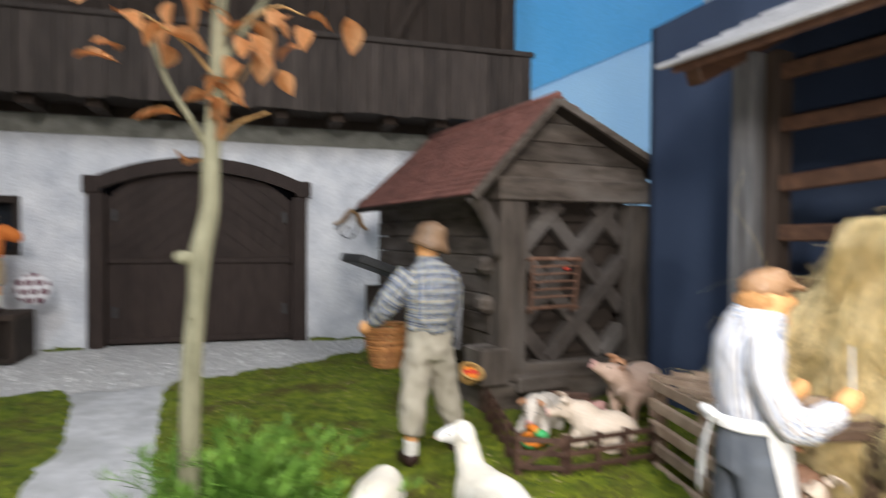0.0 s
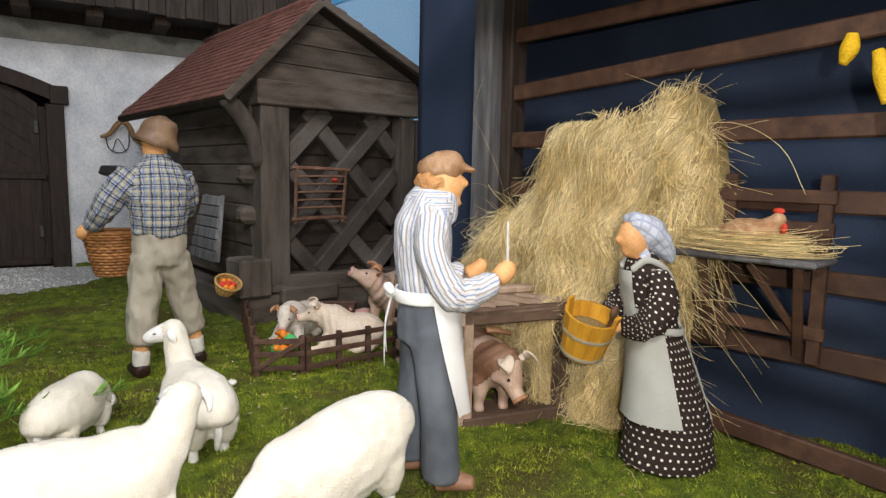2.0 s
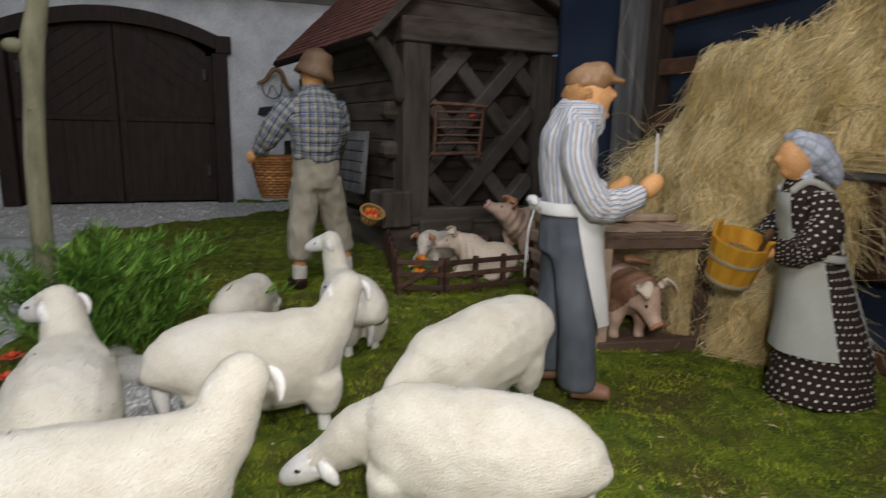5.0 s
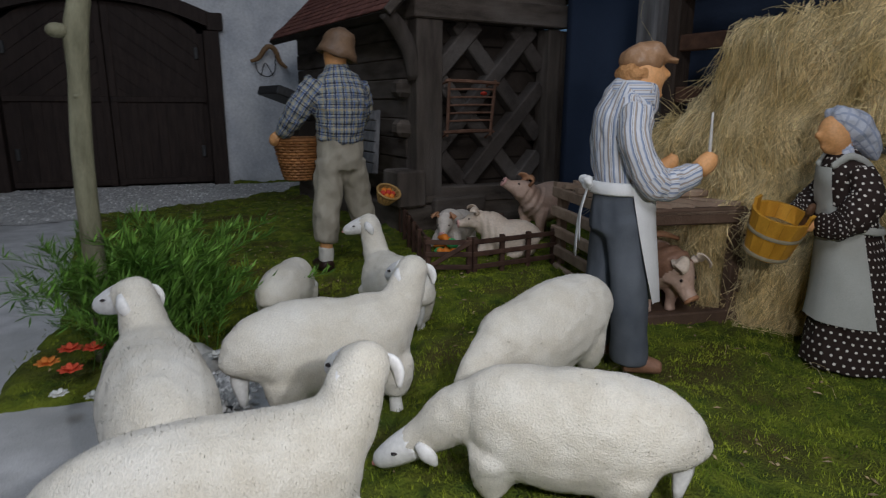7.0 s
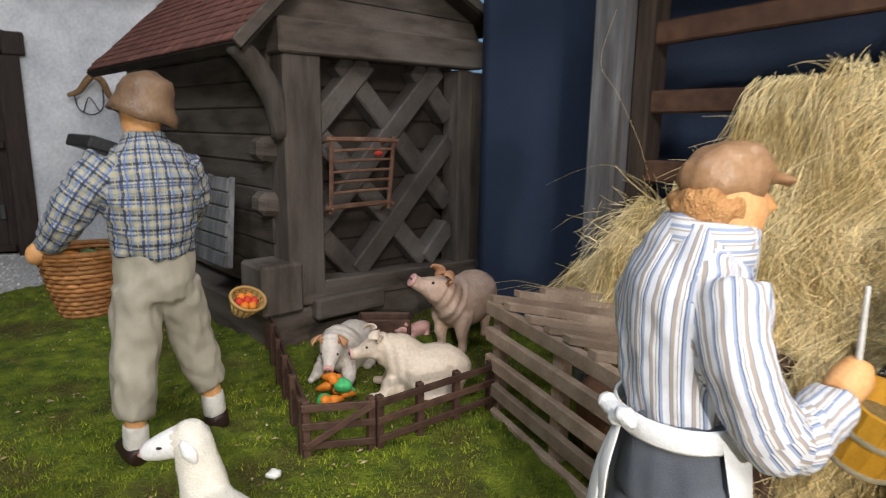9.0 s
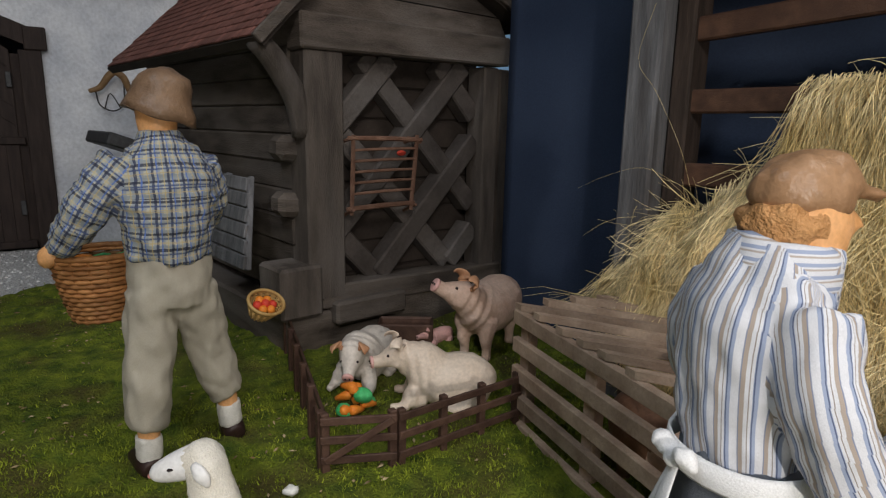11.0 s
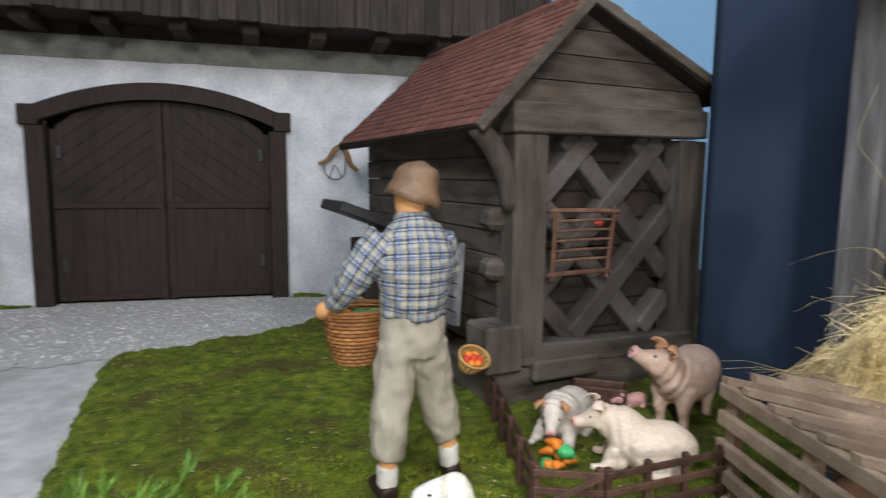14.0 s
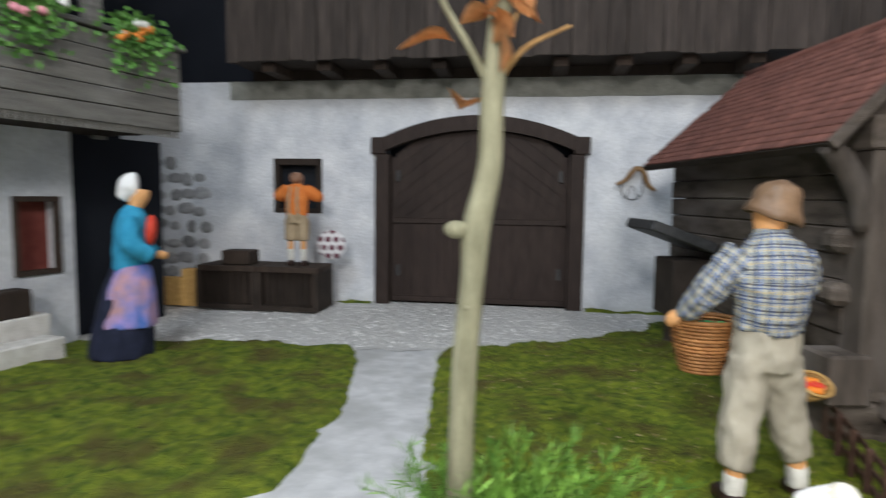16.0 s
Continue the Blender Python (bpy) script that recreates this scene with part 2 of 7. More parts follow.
M["plaid"] = cloth("plaid_cloth", (0.42, 0.41, 0.34), [(0, 0.0090, 0.42, 0.0, (0.24, 0.28, 0.33)), (1, 0.0090, 0.42, 0.2, (0.23, 0.26, 0.28)), (0, 0.0180, 0.17, 0.1, (0.025, 0.035, 0.08)), (1, 0.0180, 0.17, 0.3, (0.02, 0.025, 0.05)), (0, 0.0180, 0.09, 0.34, (0.08, 0.15, 0.42)), (1, 0.0180, 0.09, 0.55, (0.05, 0.07, 0.16)), (0, 0.0180, 0.05, 0.72, (0.45, 0.36, 0.16)), (1, 0.0180, 0.05, 0.8, (0.42, 0.34, 0.18))])
M["stripes"] = cloth("striped_cloth", (0.66, 0.67, 0.71), [(0, 0.0136, 0.20, 0.0, (0.25, 0.31, 0.46)), (0, 0.0136, 0.05, 0.87, (0.06, 0.08, 0.16)), (0, 0.0136, 0.20, 0.52, (0.34, 0.27, 0.21)), (0, 0.0136, 0.05, 0.36, (0.20, 0.24, 0.36)), (0, 0.0136, 0.04, 0.70, (0.22, 0.18, 0.15))])
M["dotted"] = cloth("dotted_cloth", (0.028, 0.017, 0.014), [], 0.85, (0.0104, 0.0018, (0.72, 0.68, 0.62)))
M["collar"] = cloth("collar_cloth", (0.66, 0.67, 0.71), [(1, 0.0068, 0.30, 0.0, (0.25, 0.31, 0.46)), (1, 0.0068, 0.16, 0.55, (0.38, 0.32, 0.27))])
M["kerchief"] = cloth("kerchief_cloth", (0.58, 0.61, 0.70), [(0, 0.011, 0.25, 0.0, (0.33, 0.38, 0.52)), (1, 0.013, 0.22, 0.4, (0.40, 0.44, 0.56))])
M["blue_wool"] = material("blue_jacket", (0.03, 0.24, 0.42), (0.05, 0.32, 0.52), 30, 0.9, 0.3, 600)
M["navy"] = material("navy_cloth", (0.010, 0.013, 0.03), (0.018, 0.022, 0.05), 30, 0.85, 0.3, 600)
M["patch_blue"] = material("apron_blue", (0.07, 0.18, 0.55), (0.36, 0.28, 0.62), 22, 0.85, 0.3, 600, stain=(0.68, 0.30, 0.05))
M["orange"] = material("orange_shirt", (0.60, 0.16, 0.03), (0.68, 0.22, 0.05), 40, 0.85, 0.3, 600)
M["tan"] = material("tan_cloth", (0.33, 0.25, 0.16), (0.40, 0.31, 0.2), 40, 0.9, 0.3, 600)
M["red"] = material("red_paint", (0.55, 0.04, 0.02), (0.65, 0.07, 0.04), 40, 0.6, 0.1, 300)
M["wicker"] = material("wicker", (0.23, 0.095, 0.03), (0.36, 0.17, 0.06), 60, 0.6, 0.3, 300, island=0.3)
M["wicker_pale"] = material("wicker_pale", (0.42, 0.25, 0.08), (0.55, 0.35, 0.13), 60, 0.6, 0.3, 300, island=0.3)
M["bucket"] = material("bucket_wood", (0.50, 0.235, 0.02), (0.66, 0.34, 0.035), 18, 0.5, 0.25, 200, (5, 5, 0.6), island=0.12)
M["tin"] = material("dull_tin", (0.28, 0.235, 0.15), (0.36, 0.31, 0.21), 60, 0.45, 0.2, 300)
M["spoon"] = material("spoon_wood", (0.10, 0.05, 0.025), (0.16, 0.08, 0.04), 30, 0.6, 0.2, 200)
M["carrot"] = material("carrot", (0.72, 0.20, 0.02), (0.82, 0.28, 0.04), 60, 0.5, 0.3, 300)
M["cabbage"] = material("cabbage", (0.05, 0.40, 0.12), (0.10, 0.55, 0.2), 60, 0.5, 0.3, 300)
M["corn"] = material("corn_cob", (0.78, 0.45, 0.01), (0.86, 0.55, 0.02), 120, 0.45, 0.8, 500)
M["bark"] = material("sapling_bark", (0.17, 0.165, 0.105), (0.33, 0.32, 0.215), 14, 0.7, 0.6, 160, (4, 4, 1), stain=(0.16, 0.135, 0.085))
M["twig"] = material("twig_bark", (0.28, 0.16, 0.06), (0.38, 0.23, 0.09), 60, 0.7, 0.2, 300)
M["dead_leaf"] = material("autumn_leaf", (0.52, 0.20, 0.05), (0.72, 0.45, 0.24), 22, 0.6, 0.4, 160, island=0.35)
M["needle"] = material("bush_leaf", (0.07, 0.17, 0.02), (0.20, 0.36, 0.06), 12, 0.6, 0.0, 100, island=0.5)
M["flower_red"] = material("red_petal", (0.62, 0.07, 0.03), (0.72, 0.13, 0.06), 60, 0.7, 0.2, 300, island=0.2)
M["flower_pink"] = material("pink_petal", (0.65, 0.22, 0.28), (0.75, 0.35, 0.4), 60, 0.7, 0.2, 300, island=0.2)
M["flower_white"] = material("white_petal", (0.7, 0.7, 0.66), (0.8, 0.8, 0.76), 60, 0.7, 0.2, 300, island=0.1)
M["flower_orange"] = material("orange_petal", (0.7, 0.2, 0.03), (0.8, 0.3, 0.06), 60, 0.7, 0.2, 300, island=0.2)
M["leaf_green"] = material("balcony_leaf", (0.06, 0.17, 0.03), (0.13, 0.28, 0.06), 30, 0.6, 0.1, 200, island=0.35)
M["stone"] = material("stone", (0.22, 0.22, 0.23), (0.36, 0.36, 0.37), 25, 0.9, 0.6, 200, piece=0.25)
M["pale_stone"] = material("pale_stone", (0.48, 0.46, 0.43), (0.64, 0.62, 0.59), 30, 0.9, 0.5, 200)
M["balcony_wood"] = material("balcony_wood", (0.12, 0.115, 0.105), (0.20, 0.19, 0.175), 10, 0.85, 0.6, 110, (0.7, 5, 5), piece=0.15)
M["glass_dark"] = material("window_glass", (0.012, 0.014, 0.018), (0.02, 0.022, 0.028), 6, 0.12, 0.0)
M["curtain"] = material("red_curtain", (0.12, 0.025, 0.02), (0.17, 0.045, 0.035), 30, 0.9, 0.3, 400)
M["horn"] = material("yoke_wood", (0.16, 0.09, 0.04), (0.25, 0.15, 0.07), 40, 0.55, 0.2, 300)
M["iron"] = material("iron", (0.03, 0.03, 0.032), (0.06, 0.06, 0.062), 60, 0.5, 0.2, 300)
M["cushion"] = cloth("spotted_cloth", (0.70, 0.68, 0.70), [], 0.85, (0.036, 0.0125, (0.12, 0.03, 0.05)))
M["hen"] = material("hen_feathers", (0.36, 0.17, 0.07), (0.60, 0.40, 0.24), 70, 0.7, 0.4, 300)

# ---- mesh helpers ----


def catmull(pts, n):
    pts = [np.array(p, float) for p in pts]
    if len(pts) < 2:
        return pts
    ext = [2 * pts[0] - pts[1]] + pts + [2 * pts[-1] - pts[-2]]
    out = []
    for i in range(1, len(ext) - 2):
        a, b, c, d = ext[i - 1:i + 3]
        for k in range(n):
            t = k / n
            out.append(0.5 * (2 * b + (c - a) * t + (2 * a - 5 * b + 4 * c - d) * t * t + (3 * b - a - 3 * c + d) * t ** 3))
    out.append(pts[-1])
    return out


def tube(bm, pts, radii, seg=12, n=5, ref=(0, 1, 0), mat=0, caps=True):
    """A limb through pts; radii: a number or (sideways, along ref) at each point. Returns its centre line with frames."""
    rad = [(r, r) if isinstance(r, (int, float)) else r for r in radii]
    line = catmull([(*p, *r) for p, r in zip(pts, rad)], n)
    bones, rings = [], []
    total = 0.0
    for i, s in enumerate(line):
        q = line[min(i + 1, len(line) - 1)][:3] - line[max(i - 1, 0)][:3]
        q = q / (np.linalg.norm(q) + 1e-9)
        f = np.array(ref, float)
        f = f - q * (f @ q)
        if np.linalg.norm(f) < 0.2:
            f = np.array((0.3, 0.1, 1.0)) - q * (np.array((0.3, 0.1, 1.0)) @ q)
        f /= np.linalg.norm(f)
        side = np.cross(q, f)
        if i:
            total += np.linalg.norm(s[:3] - line[i - 1][:3])
        bones.append((s[:3], side, f, total, (s[3] + s[4]) / 2))
        rings.append([bm.verts.new(s[:3] + side * s[3] * math.cos(a) + f * s[4] * math.sin(a)) for a in (2 * math.pi * k / seg for k in range(seg))])
    mean = float(np.mean([b[4] for b in bones]))
    bones = [b + (mean,) for b in bones]
    for a, b in zip(rings, rings[1:]):
        for k in range(seg):
            bm.faces.new((a[k], a[(k + 1) % seg], b[(k + 1) % seg], b[k])).material_index = mat
    if caps:
        bm.faces.new(rings[0][::-1]).material_index = mat
        bm.faces.new(rings[-1]).material_index = mat
    return bones


def ball(bm, c, r, seg=14, mat=0, turn=None):
    r = (r, r, r) if isinstance(r, (int, float)) else r
    m = Matrix.Translation(c) @ (turn.to_4x4() if turn else Matrix.Identity(4)) @ Matrix.Diagonal((*r, 1))
    made = bmesh.ops.create_uvsphere(bm, u_segments=seg, v_segments=max(6, seg * 2 // 3), radius=1, matrix=m)
    for v in made["verts"]:
        for f in v.link_faces:
            f.material_index = mat


def box(bm, lo, hi, m=None, bevel=0.0, mat=0):
    lo, hi = Vector(lo), Vector(hi)
    mm = Matrix.Translation((lo + hi) / 2) @ Matrix.Diagonal((*(hi - lo), 1))
    made = bmesh.ops.create_cube(bm, size=1, matrix=(m @ mm) if m else mm)
    vs = made["verts"]
    for f in {f for v in vs for f in v.link_faces}:
        f.material_index = mat
    if bevel:
        bmesh.ops.bevel(bm, geom=list({e for v in vs for e in v.link_edges}), offset=bevel, segments=1, affect="EDGES", profile=0.5)


def beam(bm, a, b, w, h, up=(0, 0, 1), bevel=0.002, mat=0):
    """A squared timber from a to b, w wide across and h high along up."""
    a, b = Vector(a), Vector(b)
    x = (b - a).normalized()
    z = Vector(up)
    z = (z - x * z.dot(x)).normalized()
    y = z.cross(x)
    m = Matrix((x, y, z)).transposed().to_4x4()
    m.translation = (a + b) / 2
    box(bm, (-(b - a).length / 2, -w / 2, -h / 2), ((b - a).length / 2, w / 2, h / 2), m, bevel, mat)


def finish(name, bm, mats, parent=None, label="", smooth=False):
    me = bpy.data.meshes.new(name)
    bmesh.ops.recalc_face_normals(bm, faces=bm.faces[:])
    bm.to_mesh(me)
    bm.free()
    for m in mats if isinstance(mats, (list, tuple)) else [mats]:
        me.materials.append(M[m])
    if smooth:
        me.shade_smooth()
    ob = new(name, me)
    ob.parent = parent
    if label:
        ob["label"] = label
    return ob


def part(name, bm, mats, parent, label="", smooth=False):
    return finish(name, bm, mats, parent, label, smooth)


def thing(name, label, category, group="", kind="", at=(0, 0, 0), turn=0.0):
    ob = new(name)
    ob.empty_display_size = 0.02
    ob.matrix_world = pose(*at, 0, 0, turn)
    return tagged(ob, label, category, group, kind)


def melt(bm, voxel, smooth=4):
    """Melts overlapping limbs into one skin."""
    me = bpy.data.meshes.new("melt")
    bmesh.ops.recalc_face_normals(bm, faces=bm.faces[:])
    bm.to_mesh(me)
    bm.free()
    ob = new("melt", me)
    r = ob.modifiers.new("r", "REMESH")
    r.mode, r.voxel_size = "VOXEL", voxel
    s = ob.modifiers.new("s", "SMOOTH")
    s.iterations, s.factor = smooth, 0.5
    dg = bpy.context.evaluated_depsgraph_get()
    dg.update()
    made = bpy.data.meshes.new_from_object(ob.evaluated_get(dg))
    out = bmesh.new()
    out.from_mesh(made)
    bpy.data.objects.remove(ob)
    bpy.data.meshes.remove(me)
    bpy.data.meshes.remove(made)
    return out


def ruffle(bm, amount, size, seed=0.0, stretch=(1, 1, 1)):
    bm.normal_update()
    moves = []
    for v in bm.verts:
        p = Vector((v.co[i] * stretch[i] / size + seed for i in range(3)))
        moves.append(v.normal * (noise.noise(p) + 0.5 * noise.noise(p * 2.3)) * amount)
    for v, d in zip(bm.verts, moves):
        v.co += d


def gather(groups):
    """Joins (bm, material names, bones or None) into one mesh with cloth coordinates cu (round) and cv (along)."""
    verts, faces, mats, names, cu, cv = [], [], [], [], [], []
    for bm, ms, bones in groups:
        ms = ms if isinstance(ms, (list, tuple)) else [ms]
        base = len(verts)
        bmesh.ops.recalc_face_normals(bm, faces=bm.faces[:])
        bm.verts.index_update()
        co = np.array([v.co[:] for v in bm.verts])
        verts += [tuple(c) for c in co]
        for f in bm.faces:
            faces.append(tuple(v.index + base for v in f.verts))
            mats.append(len(names) + min(f.material_index, len(ms) - 1))
        names += ms
        corners = [[v.index for v in f.verts] for f in bm.faces]
        if bones:
            c, rad = np.array([b[0] for b in bones]), np.array([b[4] for b in bones])
            mid = np.array([co[f].mean(0) for f in corners])
            near = np.argmin(np.sqrt(((mid[:, None] - c[None]) ** 2).sum(2)) - rad[None], 1)
            for f, k in zip(corners, near):
                o, side, fwd, total, r, mean = bones[k]
                along = np.cross(fwd, side)
                first = None
                for p in co[f]:
                    d = p - o
                    angle = math.atan2(float(d @ side), -float(d @ fwd))
                    if first is None:
                        first = angle
                    angle += 2 * math.pi * round((first - angle) / (2 * math.pi))
                    cu.append(angle * mean + 1)
                    cv.append(total + float(d @ along) + 1)
        else:
            for f in corners:
                cu += [0.0] * len(f)
                cv += [0.0] * len(f)
        bm.free()
    me = bpy.data.meshes.new("skin")
    me.from_pydata(verts, [], faces)
    me.polygons.foreach_set("material_index", mats)
    for n in names:
        me.materials.append(M[n])
    for n, data in (("cu", cu), ("cv", cv)):
        me.attributes.new(n, "FLOAT", "CORNER").data.foreach_set("value", data)
    me.shade_smooth()
    return me


def ribbons(strands, width, seed=1):
    """Thin three-sided stalks, one bmesh-free mesh: strands are lists of points."""
    rng = random.Random(seed)
    verts, faces = [], []
    for pts in strands:
        w = width * rng.uniform(0.6, 1.3)
        base = len(verts)
        n = len(pts)
        for i, p in enumerate(pts):
            p = np.array(p)
            q = np.array(pts[min(i + 1, n - 1)]) - np.array(pts[max(i - 1, 0)])
            q = q / (np.linalg.norm(q) + 1e-9)
            s = np.cross(q, (0.31, 0.52, 0.79))
            s /= np.linalg.norm(s) + 1e-9
            u = np.cross(q, s)
            k = w * (1 - 0.5 * i / max(1, n - 1))
            for a in (0, 2.094, 4.189):
                verts.append(tuple(p + k * (s * math.cos(a) + u * math.sin(a))))
        for i in range(n - 1):
            for a in range(3):
                b = (a + 1) % 3
                faces.append((base + 3 * i + a, base + 3 * i + b, base + 3 * i + 3 + b, base + 3 * i + 3 + a))
    me = bpy.data.meshes.new("stalks")
    me.from_pydata(verts, [], faces)
    return me

# ---- ground ----


def smooth_step(a, b, x):
    t = np.clip((x - a) / (b - a), 0, 1)
    return t * t * (3 - 2 * t)


def ground_height(x, y):
    return -0.035 * smooth_step(1.0, 1.5, x) * smooth_step(1.75, 1.2, y) - 0.01 * smooth_step(1.7, 1.2, y)


def on_path(x, y):
    """Metres inside the path (negative: outside)."""
    wob = 0.003 * np.sin(x * 23 + y * 17) + 0.0025 * np.sin(y * 53 - x * 13)
    left = np.interp(y, [1.3, 1.77, 2.2, 2.61, 2.76, 2.82], [0.0, 0.207, 0.2, 0.12, 0.05, -0.1])
    right = np.interp(y, [1.42, 1.6, 1.81, 2.06, 2.24, 2.7, 2.8, 2.88], [0.42, 0.44, 0.452, 0.405, 0.39, 0.335, 0.36, 0.5])
    lane = np.minimum(x - left, right - x) - 0.2 * np.maximum(0, y - 2.9) - 0.3 * np.maximum(0, 1.4 - y)
    yard = np.minimum(np.minimum(0.775 - x - 0.25 * np.abs(y - 1.28), 1.40 - y), y - 0.9)
    return np.maximum(lane, yard) + wob


def on_gravel(x, y):
    front = np.interp(x, [-1.2, -0.6, -0.3, 0.08, 0.342, 0.62, 0.74, 0.9, 1.04, 1.1], [2.66, 2.72, 2.77, 2.77, 2.81, 2.92, 2.95, 3.14, 3.18, 3.4])
    back = np.where((x > -0.1) & (x < 0.85), 3.6, 3.53)
    return np.minimum(y - front, back - y) + 0.008 * np.sin(x * 37) + 0.005 * np.sin(x * 71 + 1)


def sheet(name, x0, x1, y0, y1, step, height, keep):
    xs, ys = np.arange(x0, x1 + step / 2, step), np.arange(y0, y1 + step / 2, step)
    X, Y = np.meshgrid(xs, ys)
    Z = height(X, Y)
    K = keep(X, Y)
    nx = len(xs)
    index = -np.ones(X.size, int)
    use = np.zeros(X.size, bool)
    quads = []
    for j in range(len(ys) - 1):
        for i in range(nx - 1):
            a = j * nx + i
            if K.flat[a] and K.flat[a + 1] and K.flat[a + nx] and K.flat[a + nx + 1]:
                quads.append((a, a + 1, a + nx + 1, a + nx))
                use[[a, a + 1, a + nx, a + nx + 1]] = True
    index[use] = np.arange(use.sum())
    me = bpy.data.meshes.new(name)
    me.from_pydata([(X.flat[k], Y.flat[k], Z.flat[k]) for k in np.flatnonzero(use)], [], [tuple(int(index[k]) for k in q) for q in quads])
    me.shade_smooth()
    return new(name, me)


def moss_margin(x, y):
    return np.minimum(-on_path(x, y), -on_gravel(x, y))


def lumps(x, y):
    z = np.empty(x.shape)
    for k in range(x.size):
        p = (x.flat[k], y.flat[k])
        z.flat[k] = 0.013 * noise.noise((p[0] * 9, p[1] * 9, 0.3)) + 0.008 * noise.noise((p[0] * 31, p[1] * 31, 4.1)) + 0.005 * noise.noise((p[0] * 83, p[1] * 83, 2.2))
    return z


def moss_height(x, y):
    edge = smooth_step(-0.008, 0.022, moss_margin(x, y))
    return ground_height(x, y) - 0.016 + edge * (0.016 + lumps(x, y))


ground = sheet("ground", -3.2, 3.4, -1.8, 4.2, 0.3, lambda x, y: ground_height(x, y) - 0.03, lambda x, y: x > -99)
ground.data.materials.append(M["soil"])
tagged(ground, "dark brown soil base under the moss", "ground", kind="structure")
moss = sheet("moss_lawn", -1.1, 2.3, 0.75, 3.6, 0.0105, moss_height, lambda x, y: moss_margin(x, y) > -0.01)
moss.data.materials.append(M["moss"])
tagged(moss, "bright green moss lawn with darker brown patches", "moss", kind="structure")
path = sheet("path", -0.5, 1.0, 0.7, 3.0, 0.03, lambda x, y: ground_height(x, y) - 0.009, lambda x, y: (on_path(x, y) > -0.06))
path.data.materials.append(M["path"])
tagged(path, "pale grey concrete garden path between moss lawns", "path", kind="structure")
gravel = sheet("gravel_yard", -1.3, 1.3, 2.6, 3.62, 0.02, lambda x, y: ground_height(x, y) - 0.007 + 0.001 * np.sin(x * 90) * np.sin(y * 70), lambda x, y: on_gravel(x, y) > -0.05)
gravel.data.materials.append(M["gravel"])
tagged(gravel, "white and grey gravel strip before the barn", "gravel", kind="structure")

# loose pebbles on the gravel and short moss sprigs
rng = random.Random(4)
verts, faces = [], []
while len(verts) < 5200 * 6:
    x, y = rng.uniform(-1.1, 1.12), rng.uniform(2.66, 3.6)
    if on_gravel(np.array(x), np.array(y)) < 0.0:
        continue
    r, b = rng.uniform(0.002, 0.006), len(verts)
    z = float(ground_height(x, y)) - 0.006
    a = rng.uniform(0, 3)
    for dx, dy, dz in ((1, 0, 0.1), (0, 1, 0), (-1, 0, 0.1), (0, -1, 0), (0, 0, 0.7), (0, 0, -0.5)):
        verts.append((x + r * (dx * math.cos(a) - dy * math.sin(a)), y + r * (dx * math.sin(a) + dy * math.cos(a)), z + r * dz * 1.1))
    for i in range(4):
        faces += [(b + i, b + (i + 1) % 4, b + 4), (b + (i + 1) % 4, b + i, b + 5)]
me = bpy.data.meshes.new("pebbles")
me.from_pydata(verts, [], faces)
me.materials.append(M["pebble"])
tagged(new("pebbles", me), "loose white and grey pebbles on gravel", "gravel", kind="stuff")

verts, faces = [], []
count = 0
while count < 140000:
    x, y = rng.uniform(0.2, 2.0), rng.uniform(0.85, 3.2)
    if count % 4 and (y > 2.05 or x < 0.55):
        continue
    if float(moss_margin(np.array(x), np.array(y))) < 0.001:
        continue
    if noise.noise((x * 13, y * 13, 7)) < -0.25 and rng.random() < 0.7:
        continue
    z = float(ground_height(x, y)) + 0.013 * noise.noise((x * 9, y * 9, 0.3)) + 0.007 * noise.noise((x * 31, y * 31, 4.1)) - 0.002
    h, a, w = rng.uniform(0.003, 0.009) * (1 + 0.5 * noise.noise((x * 40, y * 40, 3))), rng.uniform(0, 6.28), rng.uniform(0.0006, 0.0014)
    lx, ly = rng.gauss(0, 0.5) * h, rng.gauss(0, 0.5) * h
    b = len(verts)
    verts += [(x - w * math.cos(a), y - w * math.sin(a), z), (x + w * math.cos(a), y + w * math.sin(a), z), (x + lx, y + ly, z + h)]
    faces.append((b, b + 1, b + 2))
    count += 1
me = bpy.data.meshes.new("moss_sprigs")
me.from_pydata(verts, [], faces)
me.materials.append(M["sprig"])
tagged(new("moss_sprigs", me), "short upright green moss sprigs", "moss", kind="stuff")

# dead bits of moss and leaf lying on the lawn
M["litter"] = material("moss_litter", (0.16, 0.10, 0.04), (0.42, 0.34, 0.20), 60, 0.9, 0.2, 300, island=0.5)
verts, faces = [], []
while len(verts) < 900 * 5:
    x, y = rng.uniform(0.25, 1.95), rng.uniform(0.9, 3.0)
    if float(moss_margin(np.array(x), np.array(y))) < 0.01 or noise.noise((x * 6, y * 6, 12)) < -0.1:
        continue
    z = float(ground_height(x, y)) + 0.013 * noise.noise((x * 9, y * 9, 0.3)) + 0.008 * noise.noise((x * 31, y * 31, 4.1)) + 0.003
    l, w, a, b = rng.uniform(0.002, 0.007), rng.uniform(0.001, 0.0026), rng.uniform(0, 6.28), len(verts)
    ca, sa = math.cos(a), math.sin(a)
    verts += [(x + l * p * ca - w * q * sa, y + l * p * sa + w * q * ca, z + h) for p, q, h in ((-1, 0, 0), (0, -1, 0.001), (1, 0, 0.0015), (0, 1, 0.001), (0, 0, 0.003))]
    faces += [(b + k, b + (k + 1) % 4, b + 4) for k in range(4)]
me = bpy.data.meshes.new("moss_litter")
me.from_pydata(verts, [], faces)
me.materials.append(M["litter"])
tagged(new("moss_litter", me), "small brown dead bits lying on moss", "litter", kind="stuff")

